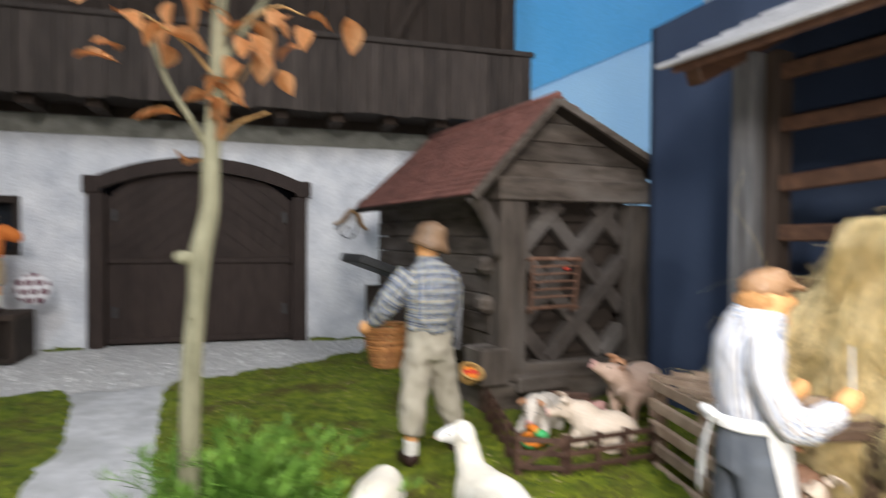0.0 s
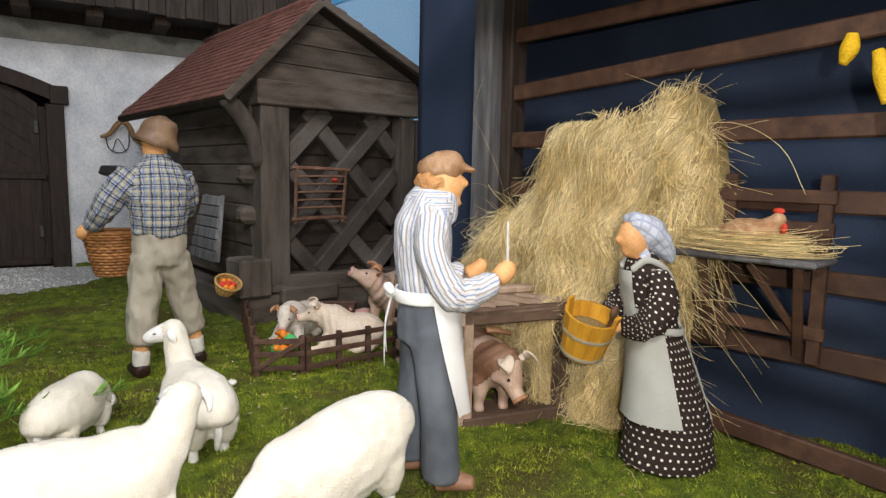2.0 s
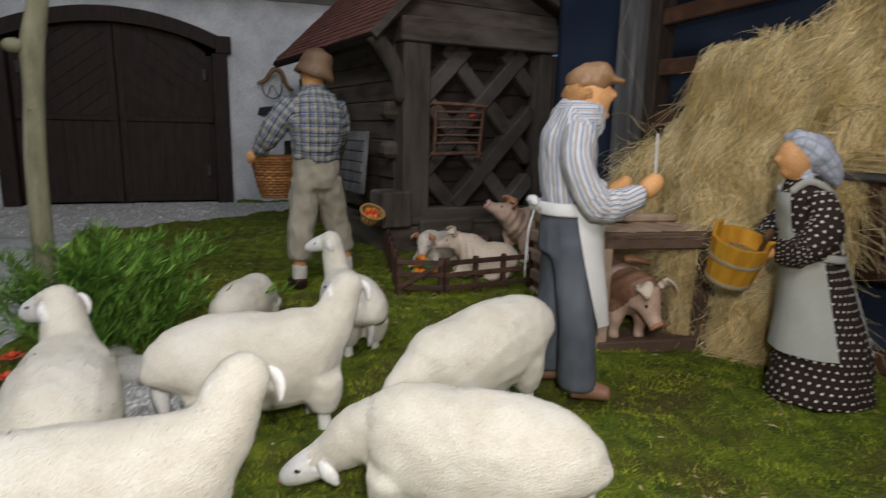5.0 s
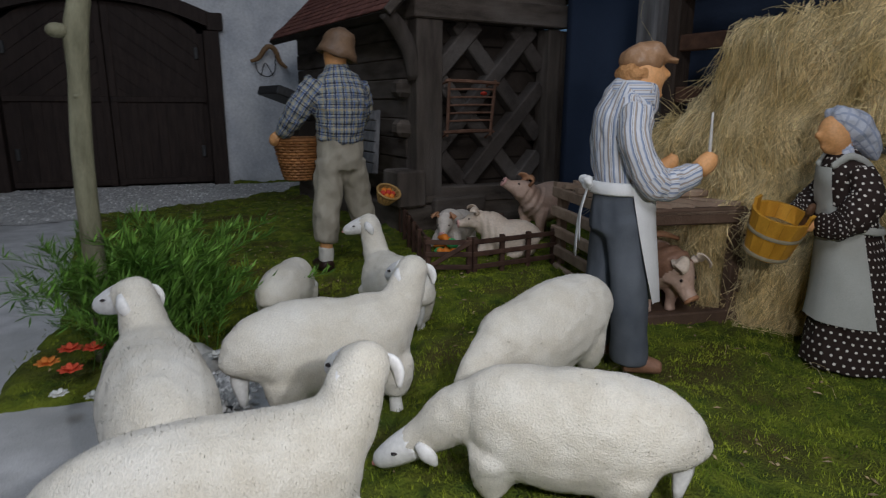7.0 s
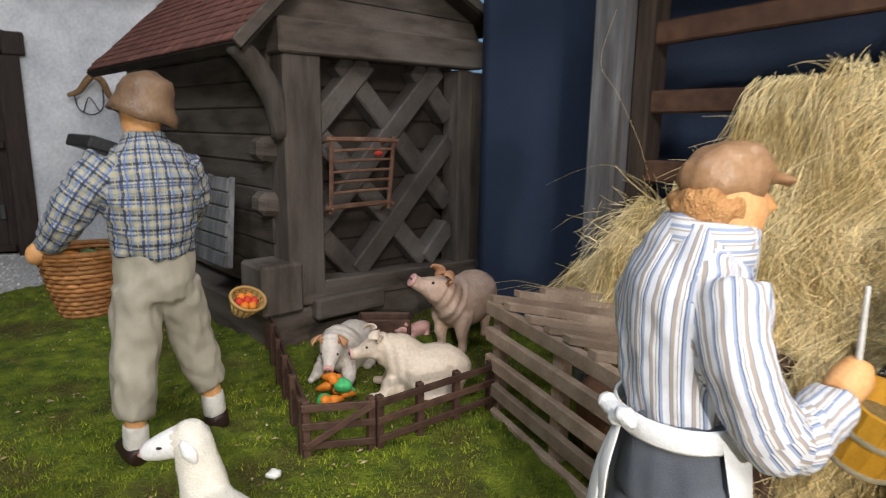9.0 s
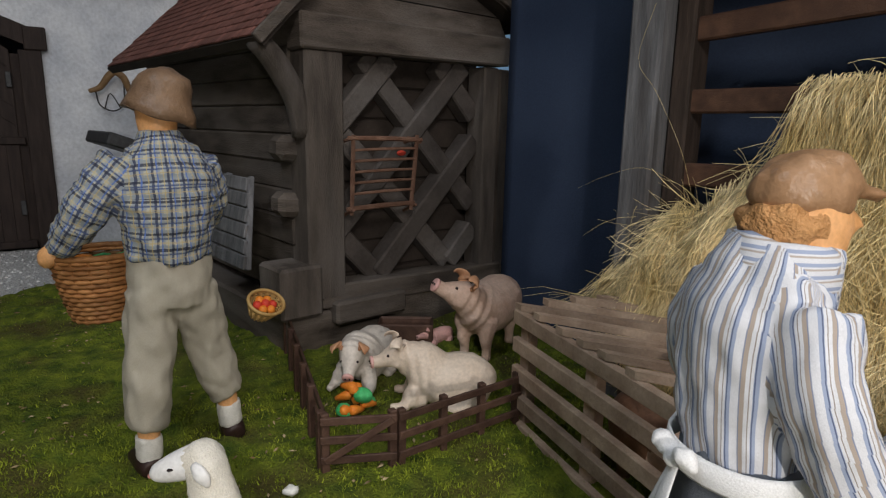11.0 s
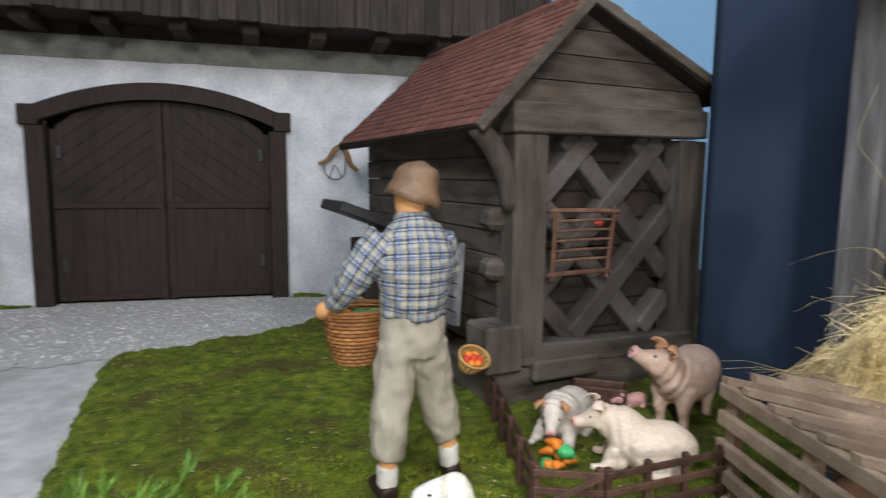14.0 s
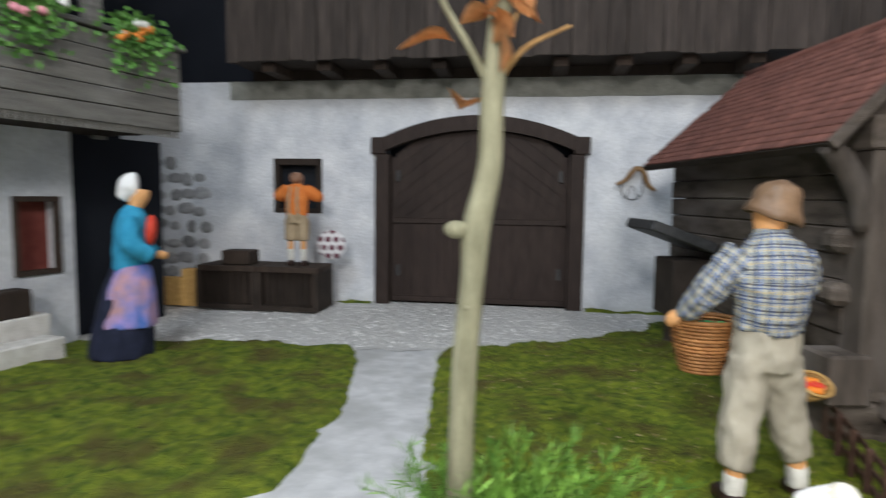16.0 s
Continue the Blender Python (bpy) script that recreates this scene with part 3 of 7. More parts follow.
# ---- barn with plastered wall, gate and gallery ----
WALL = 3.575
GATE_L, GATE_R, GATE_Z = -0.055, 0.805, 0.70


def gate_arch(x):
    t = (x - (GATE_L + GATE_R) / 2) / ((GATE_R - GATE_L) / 2)
    return GATE_Z + 0.095 * (1 - t * t)


bm = bmesh.new()
WIN_L, WIN_R, WIN_B, WIN_T = -0.57, -0.345, 0.40, 0.65
for x0, x1, z0, z1 in ((-1.35, WIN_L, -0.05, 1.0), (WIN_L, WIN_R, -0.05, WIN_B), (WIN_L, WIN_R, WIN_T, 1.0), (WIN_R, GATE_L, -0.05, 1.0), (GATE_R, 1.62, -0.05, 1.0)):
    box(bm, (x0, WALL, z0), (x1, WALL + 0.12, z1))
for i in range(16):
    xa, xb = (GATE_L + (GATE_R - GATE_L) * k / 16 for k in (i, i + 1))
    fr = [bm.verts.new(p) for p in ((xa, WALL, gate_arch(xa)), (xb, WALL, gate_arch(xb)), (xb, WALL, 1.0), (xa, WALL, 1.0))]
    bk = [bm.verts.new((v.co.x, WALL + 0.12, v.co.z)) for v in fr]
    for f in (fr, bk[::-1], (fr[0], bk[0], bk[1], fr[1]), (fr[3], fr[2], bk[2], bk[3])):
        bm.faces.new(f)
wall = finish("wall_north", bm, "plaster")
tagged(wall, "rough white plastered barn wall with grey stains", "wall", kind="structure")

bm = bmesh.new()
xs = np.arange(-0.78, 1.62, 0.06)
rowz = [0.918 + 0.006 * noise.noise((x * 7, 1, 1)) for x in xs]
for i in range(len(xs) - 1):
    box(bm, (xs[i], WALL - 0.006, (rowz[i] + rowz[i + 1]) / 2), (xs[i + 1], WALL - 0.0005, 1.0))
tagged(finish("trim_mortar_band", bm, "band"), "grey unpainted mortar band above the white plaster", "trim", kind="structure")

gate = thing("barn_gate", "closed two-leaf dark brown wooden barn gate with arched frame", "gate")
for s, name in ((-1, "jamb"), (1, "jamb")):
    bm = bmesh.new()
    x = GATE_L if s < 0 else GATE_R
    box(bm, (x - 0.033, WALL - 0.022, -0.02), (x + 0.033, WALL + 0.04, GATE_Z - 0.03), bevel=0.003)
    box(bm, (x - 0.033 + s * 0.018, WALL - 0.026, GATE_Z - 0.03), (x + 0.033 + s * 0.018, WALL + 0.04, GATE_Z + 0.045), bevel=0.004)
    part(name, bm, "gate_wood", gate)
bm = bmesh.new()
loop = []
for i in range(21):
    x = GATE_L + 0.0 + (GATE_R - GATE_L) * i / 20
    z = gate_arch(x)
    loop.append([bm.verts.new((x, yy, zz)) for yy, zz in ((WALL - 0.020, z - 0.018), (WALL - 0.020, z + 0.045), (WALL + 0.04, z + 0.045), (WALL + 0.04, z - 0.018))])
for a, b in zip(loop, loop[1:]):
    for k in range(4):
        bm.faces.new((a[k], a[(k + 1) % 4], b[(k + 1) % 4], b[k]))
part("arched_lintel", bm, "gate_wood", gate)
mid = (GATE_L + GATE_R) / 2


def slanted(field, s, start, width):
    """The strip of a convex field between two parallel slanting lines."""
    for sign, limit in ((1, start), (-1, start + width)):
        kept = []
        for (xa, za), (xb, zb) in zip(field, field[1:] + field[:1]):
            da, db = (sign * ((z - 0.45) * 0.8 + abs(x - mid) * 0.6 - limit) for x, z in ((xa, za), (xb, zb)))
            if da >= 0:
                kept.append((xa, za))
            if da * db < 0:
                kept.append((xa + (xb - xa) * da / (da - db), za + (zb - za) * da / (da - db)))
        field = kept
        if len(field) < 3:
            return []
    return field


for s in (-1, 1):
    leaf = part("gate_leaf", (lambda b: (box(b, (mid + (0.002 if s > 0 else -0.395), WALL + 0.03, 0.0), (mid + (0.395 if s > 0 else -0.002), WALL + 0.05, 0.66)), b)[1])(bmesh.new()), "gate_wood", gate)
    # diagonal boards above, diagonal boards below, framed
    for half, (z0, z1) in enumerate(((0.02, 0.36), (0.385, 0.66))):
        n = 9
        if half:
            field = [(mid + s * x, z) for x, z in ((0.03, z0), (0.37, z0), (0.37, GATE_Z - 0.018), (0.27, gate_arch(mid + 0.27) - 0.02), (0.15, gate_arch(mid + 0.15) - 0.02), (0.03, gate_arch(mid + 0.03) - 0.02))]
            cuts = [slanted(field, s, -0.30 + 0.05 * i, 0.0485) for i in range(14)]
        else:
            cuts = [[(mid + s * (0.03 + 0.34 * i / n), z0), (mid + s * (0.03 + 0.34 * (i + 1) / n - 0.001), z0), (mid + s * (0.03 + 0.34 * (i + 1) / n - 0.001), z1), (mid + s * (0.03 + 0.34 * i / n), z1)] for i in range(n)]
        for q in cuts:
            if len(q) < 3:
                continue
            bm = bmesh.new()
            fr, bk = ([bm.verts.new((x, yy, z)) for x, z in q] for yy in (WALL + 0.018, WALL + 0.034))
            bm.faces.new(fr), bm.faces.new(bk[::-1])
            for k in range(len(q)):
                bm.faces.new((fr[k], fr[(k + 1) % len(q)], bk[(k + 1) % len(q)], bk[k]))
            part("board", bm, "gate_wood", leaf)
    for z in (0.362, 0.005):
        bm = bmesh.new()
        box(bm, (min(mid + s * 0.004, mid + s * 0.39), WALL + 0.010, z), (max(mid + s * 0.004, mid + s * 0.39), WALL + 0.032, z + 0.024), bevel=0.002)
        part("rail", bm, "gate_wood", leaf)
    for z in (0.12, 0.55):
        bm = bmesh.new()
        box(bm, (mid + s * 0.362 - 0.008, WALL + 0.008, z), (mid + s * 0.362 + 0.008, WALL + 0.02, z + 0.05), bevel=0.002)
        part("hinge", bm, "iron", leaf, "small dark iron hinge")

bm = bmesh.new()
box(bm, (mid - 0.031, WALL + 0.012, 0.0), (mid - 0.002, WALL + 0.034, gate_arch(mid) - 0.02), bevel=0.002)
part("stile", bm, "gate_wood", gate)
bm = bmesh.new()
box(bm, (mid + 0.002, WALL + 0.012, 0.0), (mid + 0.031, WALL + 0.034, gate_arch(mid) - 0.02), bevel=0.002)
part("stile", bm, "gate_wood", gate)

window = thing("window_1", "small dark barn window with weathered grey frame", "window", kind="structure")
bm = bmesh.new()
for lo, hi in (((WIN_L - 0.004, WIN_B), (WIN_L + 0.022, WIN_T)), ((WIN_R - 0.022, WIN_B), (WIN_R + 0.004, WIN_T)), ((WIN_L + 0.022, WIN_T - 0.03), (WIN_R - 0.022, WIN_T)), ((WIN_L + 0.022, WIN_B), (WIN_R - 0.022, WIN_B + 0.02))):
    box(bm, (lo[0], WALL - 0.006, lo[1]), (hi[0], WALL + 0.03, hi[1]), bevel=0.002)
part("window_frame", bm, "dark_board", window)
bm = bmesh.new()
box(bm, (WIN_L, WALL + 0.05, WIN_B), (WIN_R, WALL + 0.056, WIN_T))
part("pane", bm, "glass_dark", window)

# gallery above
GAL = 3.31
gallery = thing("barn_gallery", "dark brown board-clad gallery jutting over the barn wall", "gallery")
x = -0.66
r2 = random.Random(9)
while x < 1.84:
    w = r2.uniform(0.05, 0.075)
    bm = bmesh.new()
    box(bm, (x, GAL + r2.uniform(-0.003, 0.003), 1.035 + r2.uniform(-0.008, 0.004)), (min(x + w - 0.002, 1.87), GAL + 0.02, 1.35), bevel=0.002)
    part("board", bm, "gallery_wood", gallery)
    x += w
bm = bmesh.new()
box(bm, (-0.66, GAL - 0.012, 1.35), (1.885, GAL + 0.035, 1.375), bevel=0.004)
part("handrail", bm, "gallery_wood", gallery)
bm = bmesh.new()
box(bm, (-0.66, GAL + 0.022, 1.04), (1.87, 3.9, 1.06))
part("deck", bm, "dark_board", gallery)
bm = bmesh.new()
box(bm, (-0.66, 3.55, 1.0), (1.87, 3.60, 1.04))
part("wall_plate", bm, "dark_board", gallery)
for i in range(10):
    bm = bmesh.new()
    xx = -0.5 + i * 0.243
    box(bm, (xx - 0.03, GAL + 0.05, 1.0), (xx + 0.03, 3.57, 1.038), bevel=0.003)
    part("joist", bm, "dark_board", gallery)
bm = bmesh.new()
for i in range(26):
    xx = -0.66 + i * 0.1
    box(bm, (xx, 3.66 + r2.uniform(0, 0.006), 1.06), (xx + 0.097, 3.69, 2.1), bevel=0.002)
part("upper_wall", bm, "dark_board", gallery)
for a, b in (((1.2, 3.65, 1.37), (1.5, 3.65, 1.9)), ((0.3, 3.65, 1.37), (0.3, 3.65, 2.0)), ((1.86, 3.65, 1.06), (1.86, 3.65, 2.05))):
    bm = bmesh.new()
    beam(bm, a, b, 0.05, 0.05, (0, 1, 0), 0.003)
    part("brace", bm, "dark_board", gallery)

# painted backdrops
bm = bmesh.new()
box(bm, (0.9, 4.0, -0.05), (3.4, 4.04, 2.6))
tagged(finish("backdrop_sky", bm, "sky_low"), "light blue painted sky board", "backdrop", kind="structure")
# second panel imitates the fold, its darker facet put into the colour
bm = bmesh.new()
vs = [bm.verts.new(p) for p in ((0.9, 3.985, 0.79), (3.4, 3.985, 1.93), (3.4, 3.985, 3.2), (0.9, 3.985, 3.2))]
bk = [bm.verts.new((v.co.x, 3.997, v.co.z)) for v in vs]
bm.faces.new(vs), bm.faces.new(bk[::-1])
for k in range(4):
    bm.faces.new((vs[k], vs[(k + 1) % 4], bk[(k + 1) % 4], bk[k]))
tagged(finish("backdrop_sky_high", bm, "sky_high"), "sky panel in deeper blue imitating the darker facet of a fold", "backdrop", kind="structure")
# black sheet in place of the unlit gap beside the barn
bm = bmesh.new()
box(bm, (-3.2, 3.95, -0.05), (0.9, 3.99, 2.6))
tagged(finish("backdrop_dark", bm, "night"), "black sheet behind the barn standing in for the dark gap", "backdrop", kind="structure")

# blue cloth wall behind the hay rack, with soft folds
me_pts, me_faces = [], []
for j in range(2):
    for i in range(121):
        s = i / 120
        y = 2.204 - 3.0 * s
        xx = 1.763 + 0.186 * (2.204 - y) + (0.006 * math.sin(s * 40) + 0.004 * math.sin(s * 97 + 1)) * min(1, s * 8)
        me_pts += [(xx + 0.012 * j, y, -0.12), (xx + 0.012 * j, y, 1.115 + 0.25 * s)]
n = 121 * 2
for i in range(120):
    a = 2 * i
    me_faces += [(a, a + 2, a + 3, a + 1), (n + a, n + a + 1, n + a + 3, n + a + 2), (a + 1, a + 3, n + a + 3, n + a + 1)]
me_faces.append((0, 1, n + 1, n))
me = bpy.data.meshes.new("backdrop_blue")
me.from_pydata(me_pts, [], me_faces)
me.shade_smooth()
me.materials.append(M["blue_cloth"])
tagged(new("backdrop_blue", me), "dark blue cloth wall with soft folds", "backdrop", kind="structure")

# the hall that closes the place
bm = bmesh.new()
for lo, hi in (((-3.3, -1.9, -0.2), (-3.2, 4.3, 2.8)), ((3.4, -1.9, -0.2), (3.5, 4.3, 2.8)), ((-3.2, -1.9, -0.2), (3.4, -1.8, 2.8)), ((-3.2, 4.2, -0.2), (3.4, 4.3, 2.8))):
    box(bm, lo, hi)
tagged(finish("wall_hall", bm, "hall"), "plain grey hall walls", "wall", kind="structure")
bm = bmesh.new()
box(bm, (-3.3, -1.9, 2.8), (3.5, 4.3, 2.9))
tagged(finish("ceiling", bm, "hall"), "plain grey hall ceiling", "ceiling", kind="structure")

# ---- timber hut with tiled roof ----
hut = thing("timber_hut", "dark weathered timber hut with lattice front and red tiled roof", "hut", at=(1.215, 2.165, 0), turn=10)
FW = 0.05          # front wall plane
RIDGE_U, RIDGE_Z = 0.245, 0.893
EAVES = {-1: (-0.030, 0.60), 1: (0.69, 0.702)}   # the far slope is long and shallow
LEN = 1.03


def hut_part(name, mats, *beams, label=""):
    bm = bmesh.new()
    for a, b, w, h, up in beams:
        beam(bm, a, b, w, h, up, 0.004)
    return part(name, bm, mats, hut, label)


# back and inside, timber darkened for the shade behind the lattice
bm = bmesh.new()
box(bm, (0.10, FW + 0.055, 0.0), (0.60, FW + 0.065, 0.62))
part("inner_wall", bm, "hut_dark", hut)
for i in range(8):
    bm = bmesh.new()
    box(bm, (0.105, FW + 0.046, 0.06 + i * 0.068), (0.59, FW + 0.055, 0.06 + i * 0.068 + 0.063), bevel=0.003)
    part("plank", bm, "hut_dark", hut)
# gable planks
for i in range(4):
    z0, z1 = 0.655 + i * 0.058, 0.655 + (i + 1) * 0.058 - 0.0025
    bm = bmesh.new()
    vs = []
    for yy in (FW, FW + 0.025):
        for z, s in ((z0, -1), (z0, 1), (z1, 1), (z1, -1)):
            reach = (RIDGE_Z - 0.022 - z) / (RIDGE_Z - EAVES[s][1])
            half = max(0.004, reach * abs(EAVES[s][0] - RIDGE_U))
            vs.append(bm.verts.new((min(RIDGE_U + s * half, 0.655), yy, z)))
    bm.faces.new(vs[:4]), bm.faces.new(vs[7:3:-1])
    for k in range(4):
        bm.faces.new((vs[k], vs[(k + 1) % 4], vs[4 + (k + 1) % 4], vs[4 + k]))
    part("gable_plank", bm, "hut_wood", hut)
hut_part("tie_beam", "hut_wood", ((0.06, FW - 0.012, 0.624), (0.62, FW - 0.012, 0.630), 0.06, 0.066, (0, 0, 1)))
hut_part("post", "hut_post", ((0.112, FW, 0.10), (0.112, FW, 0.592), 0.085, 0.07, (0, 1, 0)))
hut_part("post", "hut_post", ((0.572, FW, 0.03), (0.572, FW, 0.592), 0.05, 0.06, (0, 1, 0)))
hut_part("post", "hut_post", ((0.632, FW + 0.01, 0.0), (0.632, FW + 0.01, 0.592), 0.035, 0.05, (0, 1, 0)))
hut_part("sill_beam", "hut_wood", ((0.10, FW - 0.004, 0.105), (0.62, FW - 0.004, 0.085), 0.06, 0.05, (0, 0, 1)))
bm = bmesh.new()
box(bm, (0.0, 0.0, 0.075), (0.092, 0.10, 0.18), bevel=0.006)
part("corner_block", bm, "hut_post", hut)
bm = bmesh.new()
box(bm, (0.02, 0.02, -0.02), (0.64, 0.9, 0.075), bevel=0.006)
part("plinth", bm, "hut_wood", hut)
bm = bmesh.new()
box(bm, (0.12, -0.005, 0.045), (0.30, 0.05, 0.095), bevel=0.006)
part("step", bm, "hut_wood", hut)
# corner bracket that swings out under the eave
bm = bmesh.new()
tube(bm, [(0.075, FW - 0.012, 0.43), (0.06, FW - 0.015, 0.50), (0.015, FW - 0.018, 0.57), (-0.02, FW - 0.02, 0.60)], [0.022, 0.024, 0.024, 0.02], 8, 4)
part("bracket", bm, "hut_post", hut, smooth=True)
# lattice: crossed squared bars
CLIP = (0.155, 0.548, 0.125, 0.592)


def clipped(x0, z0, dx, dz):
    ts = []
    for lo, hi, o, d in ((CLIP[0], CLIP[1], x0, dx), (CLIP[2], CLIP[3], z0, dz)):
        a, b = (lo - o) / d, (hi - o) / d
        ts.append((min(a, b), max(a, b)))
    t0, t1 = max(t[0] for t in ts), min(t[1] for t in ts)
    return (t0, t1) if t1 - t0 > 0.03 else None


for s, offs in ((1, (0.435, 0.651, 0.219, 0.003)), (-1, (0.463, 0.679, 0.247, 0.031))):
    for o in offs:
        c = clipped(0.3515, o, 0.697, 0.717 * s)
        if c is None:
            continue
        y = FW + (0.018 if s > 0 else 0.022)
        hut_part("lattice_bar", "lattice", ((0.3515 + 0.697 * c[0], y, o + 0.717 * s * c[0]), (0.3515 + 0.697 * c[1], y, o + 0.717 * s * c[1]), 0.046, 0.05 if s > 0 else 0.042, (0, 1, 0)))
# side wall of squared planks, some ends showing
for i in range(10):
    z = 0.125 + i * 0.056
    bm = bmesh.new()
    lean = 0.004 * math.sin(i * 2.1)
    beam(bm, (0.088 + lean, 0.07, z), (0.088 - lean * 0.5, 0.99, z + 0.003 * math.sin(i)), 0.04, 0.0555, (0, 0, 1), 0.0035)
    part("plank", bm, "hut_wood", hut)
    if i in (3, 5):
        bm = bmesh.new()
        beam(bm, (0.085, 0.082, z), (0.034, 0.086, z + 0.003), 0.06, 0.048, (0, 0, 1), 0.012)
        part("plank_end", bm, "hut_wood", hut)
# solid filler behind the planks, in the same shade-darkened timber
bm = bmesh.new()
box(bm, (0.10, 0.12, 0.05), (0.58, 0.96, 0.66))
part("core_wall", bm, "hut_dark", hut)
# slatted ramp leaning at the side
ramp = new("ramp")
ramp.parent = hut
ramp["label"] = "grey slatted ramp"
for a, b in (((0.02, 0.16, 0.345), (-0.022, 0.10, 0.165)), ((0.02, 0.27, 0.345), (-0.022, 0.285, 0.165))):
    bm = bmesh.new()
    beam(bm, a, b, 0.012, 0.012, (1, 0, 0))
    part("side_rail", bm, "rack_post", ramp)
for i in range(6):
    t = (i + 0.5) / 6
    bm = bmesh.new()
    beam(bm, (0.012 - 0.042 * t, 0.155 - 0.06 * t, 0.345 - 0.18 * t), (0.012 - 0.042 * t, 0.275 + 0.015 * t, 0.345 - 0.18 * t), 0.008, 0.028, (0.2, 0, 1), 0.002)
    part("slat", bm, "rack_post", ramp)
# feed hopper with slanting lid on the side wall
bm = bmesh.new()
box(bm, (-0.05, 0.66, 0.12), (0.07, 0.82, 0.30), bevel=0.004)
hop = part("hopper", bm, "hut_dark", hut, "dark wooden feed hopper")
bm = bmesh.new()
beam(bm, (-0.135, 0.735, 0.410), (0.06, 0.735, 0.340), 0.24, 0.032, (0, 0, 1), 0.004)
part("lid", bm, "iron", hop)
# roof
for s in (-1, 1):
    bm = bmesh.new()
    e = EAVES[s]
    nrm = Vector((s * (RIDGE_Z - e[1]), 0, abs(e[0] - RIDGE_U))).normalized()
    q = [(RIDGE_U, RIDGE_Z), e]
    vs = []
    for off in (0.0, -0.02):
        for u, z in q:
            for w in (0.0, LEN):
                ww = w if w == 0 else (LEN - (0.18 if u == RIDGE_U else 0.0))
                vs.append(bm.verts.new((u + nrm.x * off, ww, z + nrm.z * off)))
    for f in ((0, 1, 3, 2), (4, 6, 7, 5), (0, 2, 6, 4), (1, 5, 7, 3), (2, 3, 7, 6), (0, 4, 5, 1)):
        bm.faces.new([vs[k] for k in f])
    # underside of the roof takes the shade-darkened timber too
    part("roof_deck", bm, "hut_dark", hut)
    bm = bmesh.new()
    beam(bm, (RIDGE_U + nrm.x * 0.002, -0.004, RIDGE_Z - 0.012), (e[0] + nrm.x * 0.002, -0.004, e[1] - 0.004), 0.012, 0.022, (0, 0, 1), 0.002)
    part("barge_board", bm, "hut_wood", hut)


def tile_mesh(w, l):
    bm = bmesh.new()
    box(bm, (-w / 2, 0, 0), (w / 2, l, 0.0045), bevel=0.001)
    me = bpy.data.meshes.new("roof_tile")
    bm.to_mesh(me)
    bm.free()
    me.materials.append(M["tile"])
    return me


ROWS, TW = 17, 0.0185
slope = math.hypot(RIDGE_U - EAVES[-1][0], RIDGE_Z - EAVES[-1][1])
tile = tile_mesh(TW - 0.001, slope / ROWS * 1.35)
rest_v, rest_f = [], []
r4 = random.Random(12)
roof = new("roof_tiles")
roof.parent = hut
hut_tiles = []
for s in (-1, 1):
    eu, ez = EAVES[s]
    pitch = math.atan2(RIDGE_Z - ez, abs(RIDGE_U - eu))
    for r in range(ROWS):
        d = math.hypot(RIDGE_U - eu, RIDGE_Z - ez) * r / ROWS
        row_len = LEN - 0.18 * r / ROWS
        n = int(row_len / TW)
        for i in range(n):
            w = (i + 0.5 + 0.5 * (r % 2)) * TW - 0.006
            if w > row_len:
                continue
            u = eu - s * d * math.cos(pitch)
            z = ez + d * math.sin(pitch) + 0.0025 + r4.uniform(0, 0.0015)
            m = Matrix.Translation((u, w, z)) @ Matrix.Rotation(-s * -math.pi / 2, 4, "Z") @ Matrix.Rotation(pitch - 0.1 + r4.uniform(-0.02, 0.02), 4, "X") @ Matrix.Rotation(r4.uniform(-0.02, 0.02), 4, "Z")
            hut_tiles.append((s, r, i, m))
near = [t for t in hut_tiles if t[0] < 0 and t[2] < 18][:300]
chosen = {(t[0], t[1], t[2]) for t in near}
for s, r, i, m in hut_tiles:
    if (s, r, i) in chosen:
        ob = new("roof_tile", tile)
        ob.parent = roof
        ob.matrix_local = m
    else:
        b = len(rest_v)
        rest_v += [tuple(m @ v.co) for v in tile.vertices]
        rest_f += [tuple(b + k for k in p.vertices) for p in tile.polygons]
me = bpy.data.meshes.new("further_tiles")
me.from_pydata(rest_v, [], rest_f)
me.materials.append(M["tile"])
ob = new("further_tiles", me)
ob.parent = roof
tagged(ob, kind="stuff")
bm = bmesh.new()
tube(bm, [(RIDGE_U, -0.005, RIDGE_Z + 0.004), (RIDGE_U, 0.4, RIDGE_Z + 0.002), (RIDGE_U, LEN - 0.18, RIDGE_Z + 0.004)], [0.012] * 3, 8, 3)
part("ridge_cap", bm, "tile", hut, smooth=True)

# little wooden hay rack on the lattice
rack = thing("wall_hay_rack", "small brown wooden hay rack hanging on the lattice", "hay rack", at=(1.215, 2.165, 0), turn=10)
RX0, RX1, RZ0, RZ1 = 0.158, 0.318, 0.285, 0.428
